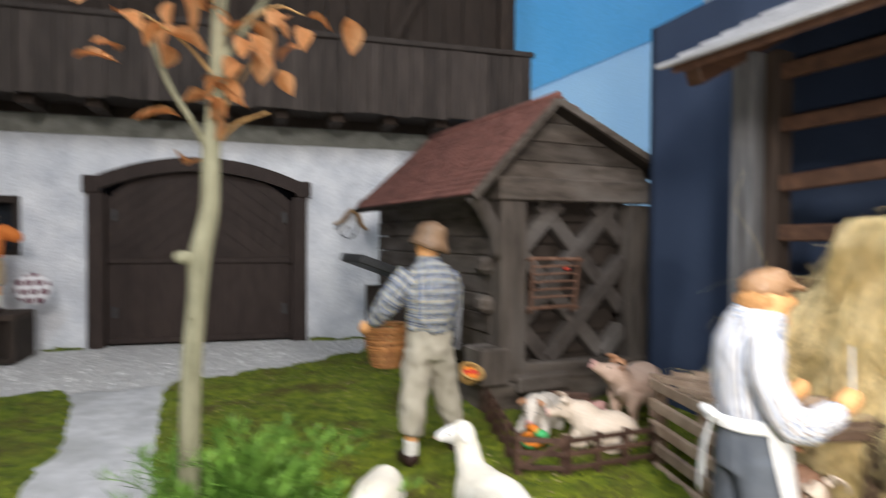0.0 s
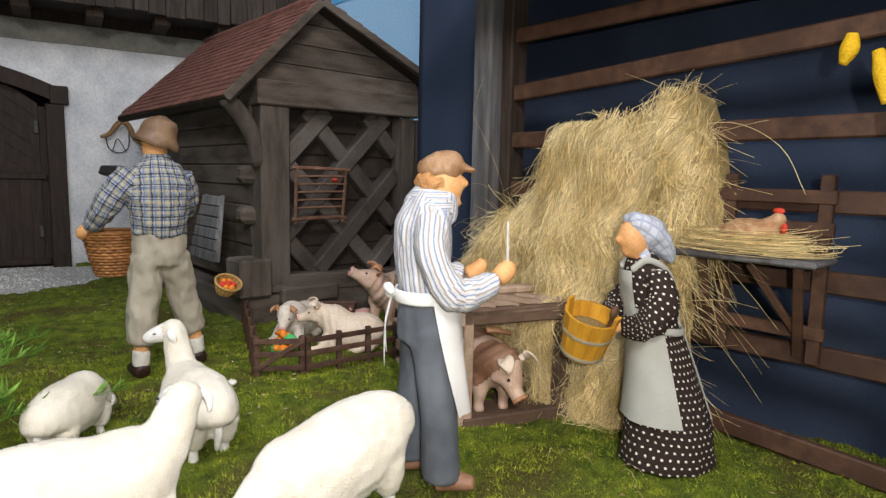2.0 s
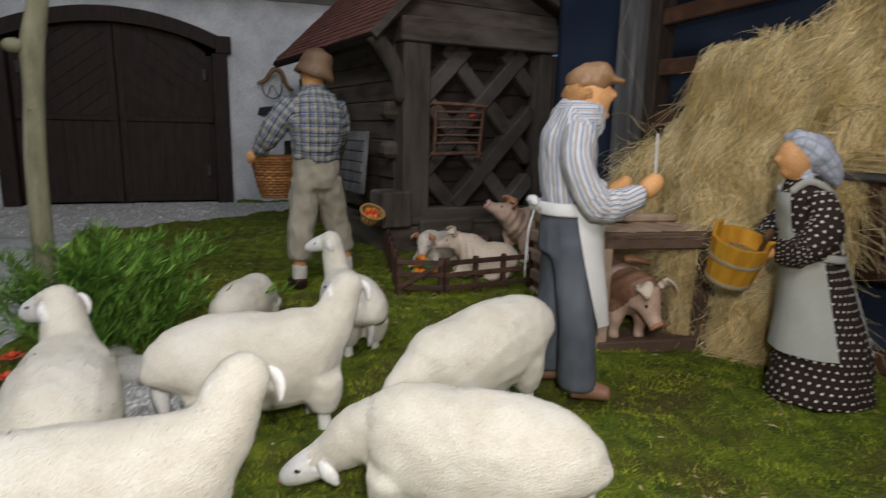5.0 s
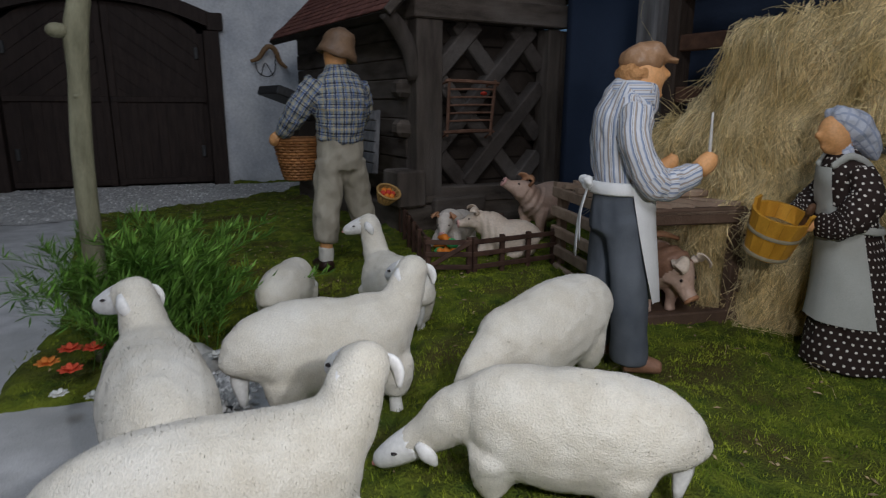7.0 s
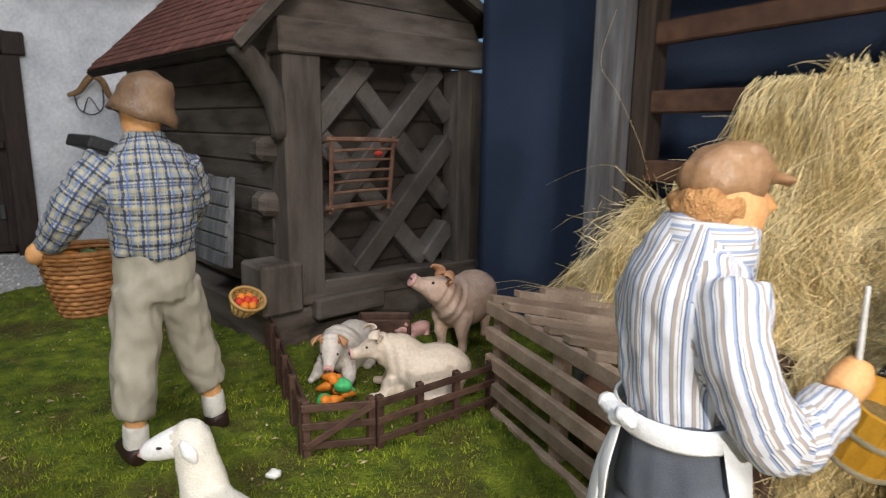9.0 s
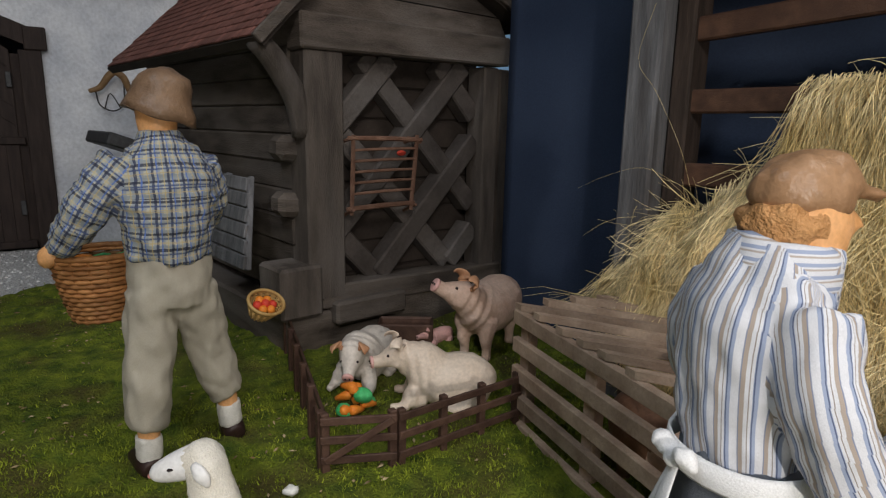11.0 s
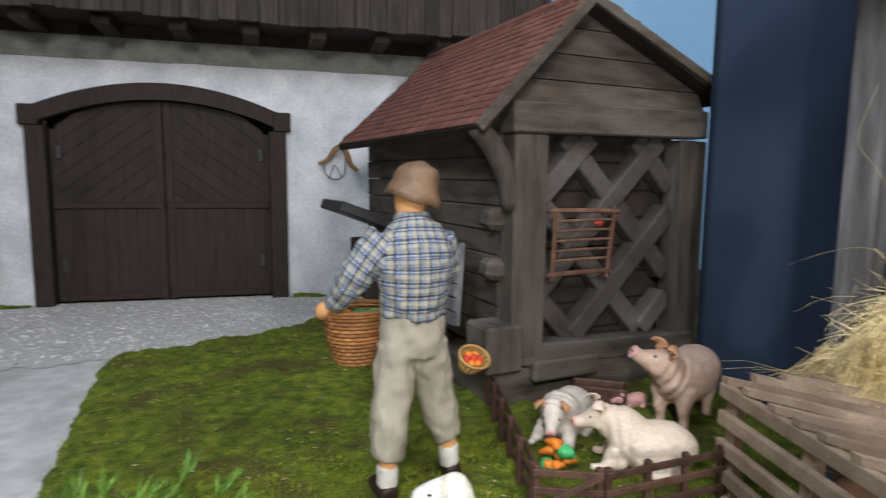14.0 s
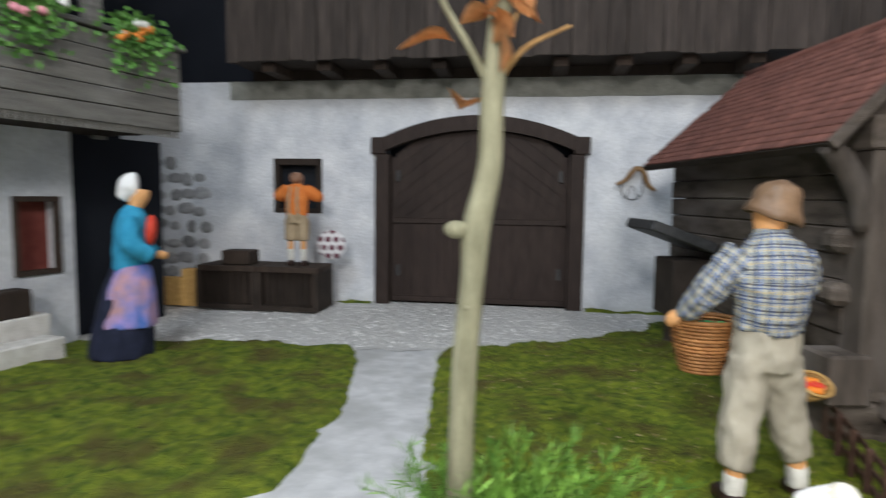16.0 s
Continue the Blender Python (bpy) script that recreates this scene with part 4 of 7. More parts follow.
for name, a, b, w in [("rail", (RX0 - 0.012, -0.012, RZ1), (RX1 + 0.012, -0.012, RZ1 - 0.004), 0.008), ("rail", (RX0 - 0.006, 0.004, RZ0), (RX1 + 0.006, 0.004, RZ0 + 0.002), 0.009), ("upright", (RX0, -0.012, RZ1 + 0.006), (RX0 + 0.004, 0.004, RZ0 - 0.012), 0.008), ("upright", (RX1, -0.012, RZ1 + 0.006), (RX1 - 0.004, 0.004, RZ0 - 0.012), 0.008)] + \
        [("bar", (RX0, -0.009 + 0.002 * i, RZ1 - 0.024 - 0.022 * i), (RX1, -0.009 + 0.002 * i, RZ1 - 0.022 - 0.022 * i), 0.005) for i in range(5)] + \
        [("strut", (x, -0.01, z), (x + 0.008, 0.045, z2), 0.006) for x, z, z2 in ((RX0, RZ1, RZ1 - 0.01), (RX1, RZ1, RZ1 - 0.012), (RX0, RZ0, RZ0 - 0.02), (RX1, RZ0, RZ0 - 0.02), (RX1 + 0.01, RZ1 - 0.01, RZ1))]:
    bm = bmesh.new()
    tube(bm, [a, tuple((p + q) / 2 + 0.001 for p, q in zip(a, b)), b], [w * 0.55, w * 0.65, w * 0.55], 6, 2)
    part(name, bm, "rack_stick", rack)
bm = bmesh.new()
ball(bm, (0.30, 0.02, 0.395), (0.012, 0.008, 0.006), 8)
part("red_bloom", bm, "red", rack, "red dried bloom")

# ---- hay rack frame along the blue cloth ----
hayrack = thing("drying_rack", "tall wooden drying rack with grey post and red-brown rails", "drying rack", at=(1.72, 1.75, 0), turn=-90 + 10.5)
# local x runs along the rack away from the hut, local y points to the cloth


def rack_point(y):
    return (1.75 - y) / 0.983


bm = bmesh.new()
box(bm, (-0.022, -0.055, -0.05), (0.034, 0.035, 0.90), bevel=0.005)
part("post", bm, "rack_post", hayrack, "thick grey weathered post")
bm = bmesh.new()
box(bm, (0.036, -0.02, -0.05), (0.068, 0.035, 0.90), bevel=0.004)
part("inner_post", bm, "dark_board", hayrack)
for xx in (0.87, 1.55):
    bm = bmesh.new()
    box(bm, (xx, -0.02, -0.1), (xx + 0.045, 0.03, 1.0), bevel=0.004)
    part("post", bm, "rack_post", hayrack)
for z0, z1, w in ((0.735, 0.742, 0.032), (0.606, 0.66, 0.036), (0.500, 0.505, 0.036), (0.388, 0.388, 0.036), (0.262, 0.262, 0.036), (0.14, 0.14, 0.036), (0.012, -0.03, 0.036), (0.85, 0.86, 0.034)):
    bm = bmesh.new()
    beam(bm, (0.05, 0.0, z0), (1.75, 0.0, z1 + (z1 - z0) * 0.9), 0.018, w, (0, 0, 1), 0.003)
    part("rail", bm, "rail_wood", hayrack)
# roof over the rack, of which the underside and the edge show
bm = bmesh.new()
vs = []
for dz in (0.0, 0.018):
    for p in ((-0.02, -0.24, 0.835), (1.8, -0.24, 0.88), (1.8, 0.25, 1.12), (-0.02, 0.25, 1.08)):
        vs.append(bm.verts.new((p[0], p[1], p[2] + dz)))
bm.faces.new(vs[3::-1]), bm.faces.new(vs[4:])
for k in range(4):
    bm.faces.new((vs[k], vs[(k + 1) % 4], vs[4 + (k + 1) % 4], vs[4 + k]))
part("roof", bm, "rail_wood", hayrack)
for i in range(7):
    bm = bmesh.new()
    y0 = -0.262 + i * 0.068
    zz = 0.853 + (y0 + 0.24) * 0.5
    beam(bm, (-0.05, y0 + 0.035, zz + 0.02), (1.8, y0 + 0.035, zz + 0.065), 0.07, 0.012, (0, -0.3, 1), 0.003)
    part("roof_board", bm, "grey_board", hayrack, "pale grey weathered boards")
bm = bmesh.new()
beam(bm, (0.0, -0.2, 0.83), (0.0, 0.2, 1.03), 0.04, 0.04, (0, 0, 1), 0.003)
part("rafter", bm, "rail_wood", hayrack)

# shelf with nest and hen
shelf = thing("nest_shelf", "small worn brown wooden shelf chair hooked on the rack rails", "shelf", at=(1.72, 1.75, 0), turn=-90 + 10.5)
SX0, SX1 = 0.50, 0.735
bm = bmesh.new()
box(bm, (SX0 - 0.01, -0.115, 0.292), (SX1 + 0.012, -0.012, 0.304), bevel=0.004)
ruffle(bm, 0.002, 0.02)
part("board", bm, "rack_post", shelf, "worn grey-brown board")
for xx in (SX0 + 0.08, SX1 - 0.01):
    for name, a, b, w in (("back_post", (xx, -0.016, 0.13), (xx, -0.016, 0.43), 0.02), ("leg", (xx - 0.005, -0.10, 0.292), (xx - 0.02, -0.022, 0.14), 0.014), ("brace", (xx - 0.075, -0.10, 0.29), (xx - 0.015, -0.03, 0.17), 0.012)):
        bm = bmesh.new()
        beam(bm, a, b, w, w * 0.8, (0, 1, 0), 0.002)
        part(name, bm, "rail_wood", shelf)
for z in (0.395, 0.345, 0.18):
    bm = bmesh.new()
    beam(bm, (SX0 + 0.06, -0.02, z), (SX1 + 0.005, -0.02, z), 0.012, 0.022, (0, 0, 1), 0.002)
    part("crossbar", bm, "rail_wood", shelf)
RACK_M = pose(1.72, 1.75, 0, 0, 0, -90 + 10.5)
r5 = random.Random(3)
strands = []
for i in range(1000):
    a, rad = r5.uniform(0, 6.28), abs(r5.gauss(0.046, 0.02))
    p = []
    da = r5.uniform(0.4, 1.5)
    z0 = 0.306 + r5.random() * 0.034 * max(0.2, 1 - (abs(rad - 0.04) / 0.05) ** 2)
    for k in range(4):
        aa = a + da * k / 3
        out = rad + (0.035 if i % 9 == 0 else 0.008) * k / 3
        p.append(tuple(RACK_M @ Vector((0.625 + out * 1.45 * math.cos(aa), -0.066 + out * 0.85 * math.sin(aa), z0 + 0.006 * k / 3 * (2 if i % 9 == 0 else 0)))))
    strands.append(p)
me = ribbons(strands, 0.0007, 2)
me.materials.append(M["straw"])
tagged(new("straw_nest", me), "round nest of dry yellow straw on the shelf", "nest", kind="stuff")
bm = bmesh.new()
tube(bm, [(-0.05, 0, 0.02), (-0.02, 0, 0.018), (0.02, 0, 0.02), (0.042, 0, 0.038), (0.052, 0, 0.045)], [0.008, 0.024, 0.026, 0.014, 0.006], 10, 4)
ball(bm, (0.048, 0, 0.044), (0.013, 0.011, 0.012), 10)
bm = melt(bm, 0.003, 2)
b2 = bmesh.new()
ball(b2, (0.058, 0, 0.032), (0.006, 0.004, 0.009), 8)
ball(b2, (0.048, 0, 0.058), (0.010, 0.003, 0.005), 8)
hen = new("hen_figurine", gather([(bm, "hen", None), (b2, "red", None)]))
hen.matrix_world = RACK_M @ pose(0.63, -0.066, 0.315, 0, 0, -10)
tagged(hen, "brown and white hen figurine with red comb sitting in straw", "hen figurine")

# corn cobs hanging high
for k, (x, z, l) in enumerate(((0.80, 0.575, 0.07), (0.825, 0.56, 0.09), (0.77, 0.60, 0.04))):
    bm = bmesh.new()
    tube(bm, [(0, 0, 0), (0.002, 0, -l * 0.5), (0, 0, -l)], [0.007, 0.012, 0.005], 10, 5)
    cob = finish("corn_cob", bm, "corn", smooth=True)
    cob.matrix_world = RACK_M @ pose(x, -0.14, z + 0.012, 0, 12 * (k - 1), 0)
    tagged(cob, "bright yellow corn cob hanging from the rack", "corn cob", "hanging corn cobs")

# ---- hay heap hung over the rack ----
hay = thing("hay_heap", "tall shaggy heap of dry golden hay hung on the rack", "hay")
# outline: height of the front surface along the rack (s) and how far it stands out


def hay_top(s):
    return float(np.interp(s, [-0.05, 0.0, 0.05, 0.10, 0.15, 0.20, 0.232, 0.252, 0.268, 0.32, 0.38, 0.43, 0.465, 0.52, 0.545, 0.58], [0.15, 0.275, 0.315, 0.345, 0.375, 0.405, 0.43, 0.485, 0.518, 0.530, 0.545, 0.562, 0.585, 0.582, 0.50, 0.34]))


def ragged_top(s):
    return hay_top(s) + 0.022 * noise.noise((s * 21, 0, 9)) + 0.012 * noise.noise((s * 57, 3, 9))


def hay_low(s):
    return float(np.interp(s, [0.0, 0.08, 0.2, 0.3, 0.46, 0.54, 0.58], [0.15, 0.08, 0.0, -0.035, -0.03, -0.02, 0.10]))


def hay_out(s, t):
    """How far the hay stands out from the rack; t runs from the top (0) to the foot (1)."""
    return (0.04 + 0.10 * math.sin(min(1, t * 1.6) * 1.57)) * math.sin(math.pi * min(1, max(0, (s + 0.06) / 0.70))) ** 0.95 + 0.040 * noise.noise((s * 22, t * 5, 1)) + 0.05 * noise.noise((s * 8, t * 4.5, 5)) * min(1, t * 4)


bm = bmesh.new()
NS, NT = 48, 40
grid = []
for j in range(NT + 1):
    t = j / NT
    row = []
    for i in range(NS + 1):
        s = 0.58 * i / NS * (1 - 0.09 * t)
        z = hay_top(s) * (1 - t) + hay_low(s) * t - 0.015 * (1 - t)
        row.append(bm.verts.new(RACK_M @ Vector((s, -hay_out(s, t), z))))
    grid.append(row)
back = [[bm.verts.new(RACK_M @ Vector((0.58 * i / NS * (1 - 0.09 * j), 0.03, hay_top(0.58 * i / NS) - 0.02 if j == 0 else hay_low(0.58 * i / NS)))) for i in range(NS + 1)] for j in (0, 1)]
for j in range(NT):
    for i in range(NS):
        bm.faces.new((grid[j][i], grid[j][i + 1], grid[j + 1][i + 1], grid[j + 1][i]))
for i in range(NS):
    bm.faces.new((back[0][i], back[0][i + 1], grid[0][i + 1], grid[0][i]))
    bm.faces.new((back[1][i + 1], back[1][i], grid[NT][i], grid[NT][i + 1]))
ruffle(bm, 0.006, 0.03, 2, (1, 1, 0.3))
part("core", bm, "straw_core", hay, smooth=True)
strands = []
r6 = random.Random(8)
for i in range(25000):
    t = r6.random() ** 1.1 * 0.92
    s = r6.uniform(0.0, 0.575 - 0.06 * t)
    top, low = ragged_top(s) + r6.gauss(0, 0.006), hay_low(s)
    l = r6.uniform(0.05, 0.17)
    lean = r6.gauss(0.0, 0.24) + (0.2 * (0.25 - s) if s < 0.25 else 2.2 * (s - 0.42) * (s > 0.42)) + 0.75 * noise.noise((s * 11, t * 6, 3.0))
    wild = r6.random()
    p = []
    off = r6.uniform(0.0, 0.016) + 0.02 * max(0, noise.noise((s * 30, t * 9, 8)))
    for k in range(4):
        f = k / 3
        tt = min(1.02, t + f * l / max(0.1, top - low))
        ss = s + lean * -l * f * (1.0 if wild < 0.9 else 2.0)
        o = hay_out(min(max(ss, 0), 0.58), min(tt, 1)) + off + (0.03 * f * f if wild > 0.93 else 0)
        p.append(tuple(RACK_M @ Vector((ss, -o, max(low - 0.01, min(top * (1 - tt) + low * tt, hay_top(ss) + 0.012)) + 0.004 * math.sin(k + i)))))
    strands.append(p)
# flyaway stalks at the top and the sides
for i in range(560):
    s = r6.choice((r6.uniform(0.0, 0.12), r6.uniform(0.16, 0.55), r6.uniform(0.47, 0.57)))
    t = r6.random() ** 2 * 0.7
    z = ragged_top(s) * (1 - t) + hay_low(s) * t
    o = hay_out(s, t)
    side = -1 if s < 0.2 else (1 if s > 0.5 else r6.choice((-1, 1)))
    l = r6.uniform(0.02, 0.085) * (0.6 if s > 0.46 else 1.0)
    a = r6.uniform(-0.4, 1.4) if t < 0.12 else r6.uniform(-1.2, 0.5)
    dx, dz = side * math.cos(a) * l, math.sin(a) * l
    dy = r6.gauss(0, 0.3) * l
    p = [tuple(RACK_M @ Vector((s + dx * f, -o + dy * f, z + dz * f - 0.35 * l * f * f))) for f in (-0.4, 0, 0.35, 0.7, 1.0)]
    strands.append(p)
for i in range(30):
    s, z = r6.uniform(0.46, 0.56), r6.uniform(0.1, 0.45)
    l = r6.uniform(0.06, 0.2)
    dz = r6.uniform(-0.6, 0.5)
    p = [tuple(RACK_M @ Vector((s + l * f, -0.08 - 0.04 * f, z + l * dz * f - 0.25 * l * f * f))) for f in (0, 0.25, 0.5, 0.75, 1.0)]
    strands.append(p)
for i in range(2600):
    s, z, o = r6.uniform(0.252, 0.36), r6.uniform(0.44, 0.53), r6.uniform(0.05, 0.115)
    l, a = r6.uniform(0.05, 0.14), r6.gauss(0, 0.22)
    p = [tuple(RACK_M @ Vector((s + l * f * a, -o - 0.02 * f + 0.03 * (f < 0.1), z - l * f + 0.006 * math.sin(3 * f)))) for f in (0, 0.33, 0.66, 1.0)]
    strands.append(p)
for i in range(150):
    s, z = r6.gauss(0.05, 0.03), r6.uniform(0.20, 0.31)
    l, a = r6.uniform(0.04, 0.10), r6.gauss(0.7, 0.4)
    o = 0.06 + r6.gauss(0, 0.018)
    p = [tuple(RACK_M @ Vector((s + 0.05 - l * math.cos(a) * f, -o - 0.02 * f, z + 0.03 - l * math.sin(a) * f * f))) for f in (0, 0.33, 0.66, 1.0)]
    strands.append(p)
for pts in (((0.03, -0.07, 0.64), (0.02, -0.09, 0.56), (0.06, -0.10, 0.51), (0.10, -0.09, 0.43), (0.12, -0.08, 0.36)), ((0.10, -0.09, 0.38), (0.05, -0.10, 0.40), (-0.01, -0.10, 0.385), (-0.06, -0.11, 0.36)), ((0.50, -0.08, 0.50), (0.60, -0.09, 0.51), (0.68, -0.10, 0.47), (0.72, -0.10, 0.40)), ((0.48, -0.10, 0.36), (0.56, -0.12, 0.40), (0.60, -0.12, 0.34), (0.62, -0.11, 0.26))):
    strands.append([tuple(RACK_M @ Vector(tuple(q))) for q in catmull(pts, 4)])
# tangled stalks lying across
for i in range(2200):
    s, t = r6.uniform(0.02, 0.55), r6.random() * 0.95
    z = hay_top(s) * (1 - t) + hay_low(s) * t
    o, l, a, bend = hay_out(s, t) + r6.uniform(0.008, 0.028), r6.uniform(0.03, 0.10), r6.gauss(-1.57, 0.9), r6.gauss(0, 0.5)
    p = [tuple(RACK_M @ Vector((s + l * f * math.cos(a) + bend * l * f * f * 0.5, -o - 0.012 * math.sin(3.1 * f), max(hay_low(s), z + l * f * math.sin(a))))) for f in (0, 0.33, 0.66, 1.0)]
    strands.append(p)
# loose stalks at the foot
for i in range(14):
    x, y, a, l = r6.uniform(1.45, 1.85), r6.uniform(1.0, 1.45), r6.uniform(0, 6.28), r6.uniform(0.02, 0.06)
    z = float(ground_height(x, y)) + 0.008
    strands.append([(x + l * f * math.cos(a), y + l * f * math.sin(a), z + 0.012 * math.sin(3.1 * f)) for f in (0, 0.33, 0.66, 1)])
me = ribbons(strands, 0.00052, 5)
me.materials.append(M["straw"])
ob = new("stalks", me)
ob.parent = hay
tagged(ob, "loose dry stalks", kind="stuff")

# ---- slatted pig crate ----
crate = thing("pig_crate", "slatted wooden pig crate with open front", "crate", at=(1.47, 1.765, 0), turn=-99.3)
# local x runs from the back to the open front, local y to the right-hand side (away from the lawn)
CL, CW, CT, CB = 0.37, 0.222, 0.19, -0.03
# near side in plain wood, far side in the copy coloured as shaded
for y in (0.0, CW):
    for xx in (0.012, CL / 2, CL - 0.012):
        bm = bmesh.new()
        box(bm, (xx - 0.012, y + (0.006 if y == 0 else -0.022), CB - 0.01), (xx + 0.012, y + (0.024 if y == 0 else -0.004), CT - 0.008), bevel=0.002)
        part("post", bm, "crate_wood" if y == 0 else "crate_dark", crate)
    for i in range(5):
        z = CB + 0.018 + i * 0.045
        bm = bmesh.new()
        box(bm, (-0.004, y - 0.006, z - 0.0118), (CL + 0.004, y + 0.006, z + 0.0118), bevel=0.002)
        for v in bm.verts:
            v.co.z += 0.003 * noise.noise((v.co.x * 8, i * 3.3, y * 10))
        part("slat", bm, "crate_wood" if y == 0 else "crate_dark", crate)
for i in range(10):
    xa = -0.20 + i * 0.054
    y0, y1 = max(-0.006, (0.012 - xa) / 1.1), min(CW + 0.006, (CL - 0.012 - xa) / 1.1)
    bm = bmesh.new()
    n = 7
    rings = []
    for k in range(n):
        y = y0 + (y1 - y0) * k / (n - 1)
        x, z = xa + 1.1 * y + 0.007 * math.sin(y * 15 + i * 1.3), CT + 0.0015 * math.sin(i * 2.7 + y * 20)
        rings.append([bm.verts.new((x + dx, y, z + dz)) for dx, dz in ((-0.0085, -0.008), (0.0085, -0.008), (0.0085, 0.002), (-0.0085, 0.002))])
    for q, r in zip(rings, rings[1:]):
        for k in range(4):
            bm.faces.new((q[k], q[(k + 1) % 4], r[(k + 1) % 4], r[k]))
    bm.faces.new(rings[0][::-1]), bm.faces.new(rings[-1])
    part("top_slat", bm, "crate_wood", crate)
for x, y0, y1 in ((0.010, 0.0, CW), (CL - 0.010, 0.0, CW)):
    bm = bmesh.new()
    box(bm, (x - 0.010, y0, CT - 0.019), (x + 0.010, y1, CT - 0.0085), bevel=0.002)
    part("top_rail", bm, "crate_wood", crate)
# crossbars and floor take the shaded copy as well
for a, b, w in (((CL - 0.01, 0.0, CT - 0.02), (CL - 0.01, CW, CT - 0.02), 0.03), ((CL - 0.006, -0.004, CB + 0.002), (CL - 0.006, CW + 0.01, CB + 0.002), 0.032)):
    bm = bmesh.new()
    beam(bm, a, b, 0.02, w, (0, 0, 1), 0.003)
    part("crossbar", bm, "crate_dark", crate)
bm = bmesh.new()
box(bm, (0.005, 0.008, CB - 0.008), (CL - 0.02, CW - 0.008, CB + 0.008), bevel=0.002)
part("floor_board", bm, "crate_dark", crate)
bm = bmesh.new()
box(bm, (CL - 0.10, 0.05, CT + 0.003), (CL - 0.075, CW - 0.03, CT + 0.017), bevel=0.003)
tagged(finish("loose_board", bm, "crate_wood"), "short wooden board lying on the crate top", "board").matrix_world = pose(1.47, 1.765, 0, 0, 0, -99.3)

# ---- low pig pen fence ----
pen = thing("pen_fence", "low brown wooden fence round the piglets with a braced gate", "fence")


def fence(a, b, posts, h=0.082, rails=(0.016, 0.045, 0.072), brace=False, into=None):
    a, b = Vector((*a, 0)), Vector((*b, 0))
    for i in range(posts):
        p = a.lerp(b, i / (posts - 1))
        bm = bmesh.new()
        box(bm, (p.x - 0.0055, p.y - 0.0055, float(ground_height(p.x, p.y)) - 0.02), (p.x + 0.0055, p.y + 0.0055, h), bevel=0.0015)
        part("post", bm, "pen_wood", into)
    d = (b - a).normalized() * 0.006
    for z in rails:
        bm = bmesh.new()
        o = Vector((d.y, -d.x, 0)) * 0.9
        beam(bm, a - d + o + Vector((0, 0, z)), b + d + o + Vector((0, 0, z)), 0.005, 0.011, (0, 0, 1), 0.001)
        part("rail", bm, "pen_wood", into)
    if brace:
        bm = bmesh.new()
        o = Vector((d.y, -d.x, 0)) * 1.7
        beam(bm, a + o + Vector((0, 0, rails[0])), b + o + Vector((0, 0, rails[-1])), 0.004, 0.010, (0, 0, 1), 0.001)
        part("brace", bm, "pen_wood", into)


pen_gate = new("pen_gate")
pen_gate.parent = pen
fence((1.152, 1.765), (1.236, 1.732), 2, brace=True, into=pen_gate)
fence((1.248, 1.729), (1.462, 1.752), 4, into=pen)
fence((1.150, 1.775), (1.232, 2.20), 6, into=pen)
bm = bmesh.new()
box(bm, (-0.058, -0.03, 0.0), (0.058, 0.03, 0.045), bevel=0.003)
bmesh.ops.delete(bm, geom=[f for f in bm.faces if f.normal.z > 0.9 and f.calc_area() > 0.002], context="FACES")
trough = finish("feed_trough", bm, "pen_wood")
trough.matrix_world = pose(1.47, 2.14, 0.005, 0, 0, -30)
sol = trough.modifiers.new("thick", "SOLIDIFY")
sol.thickness = 0.006
tagged(trough, "small dark wooden feed trough standing on moss", "trough")


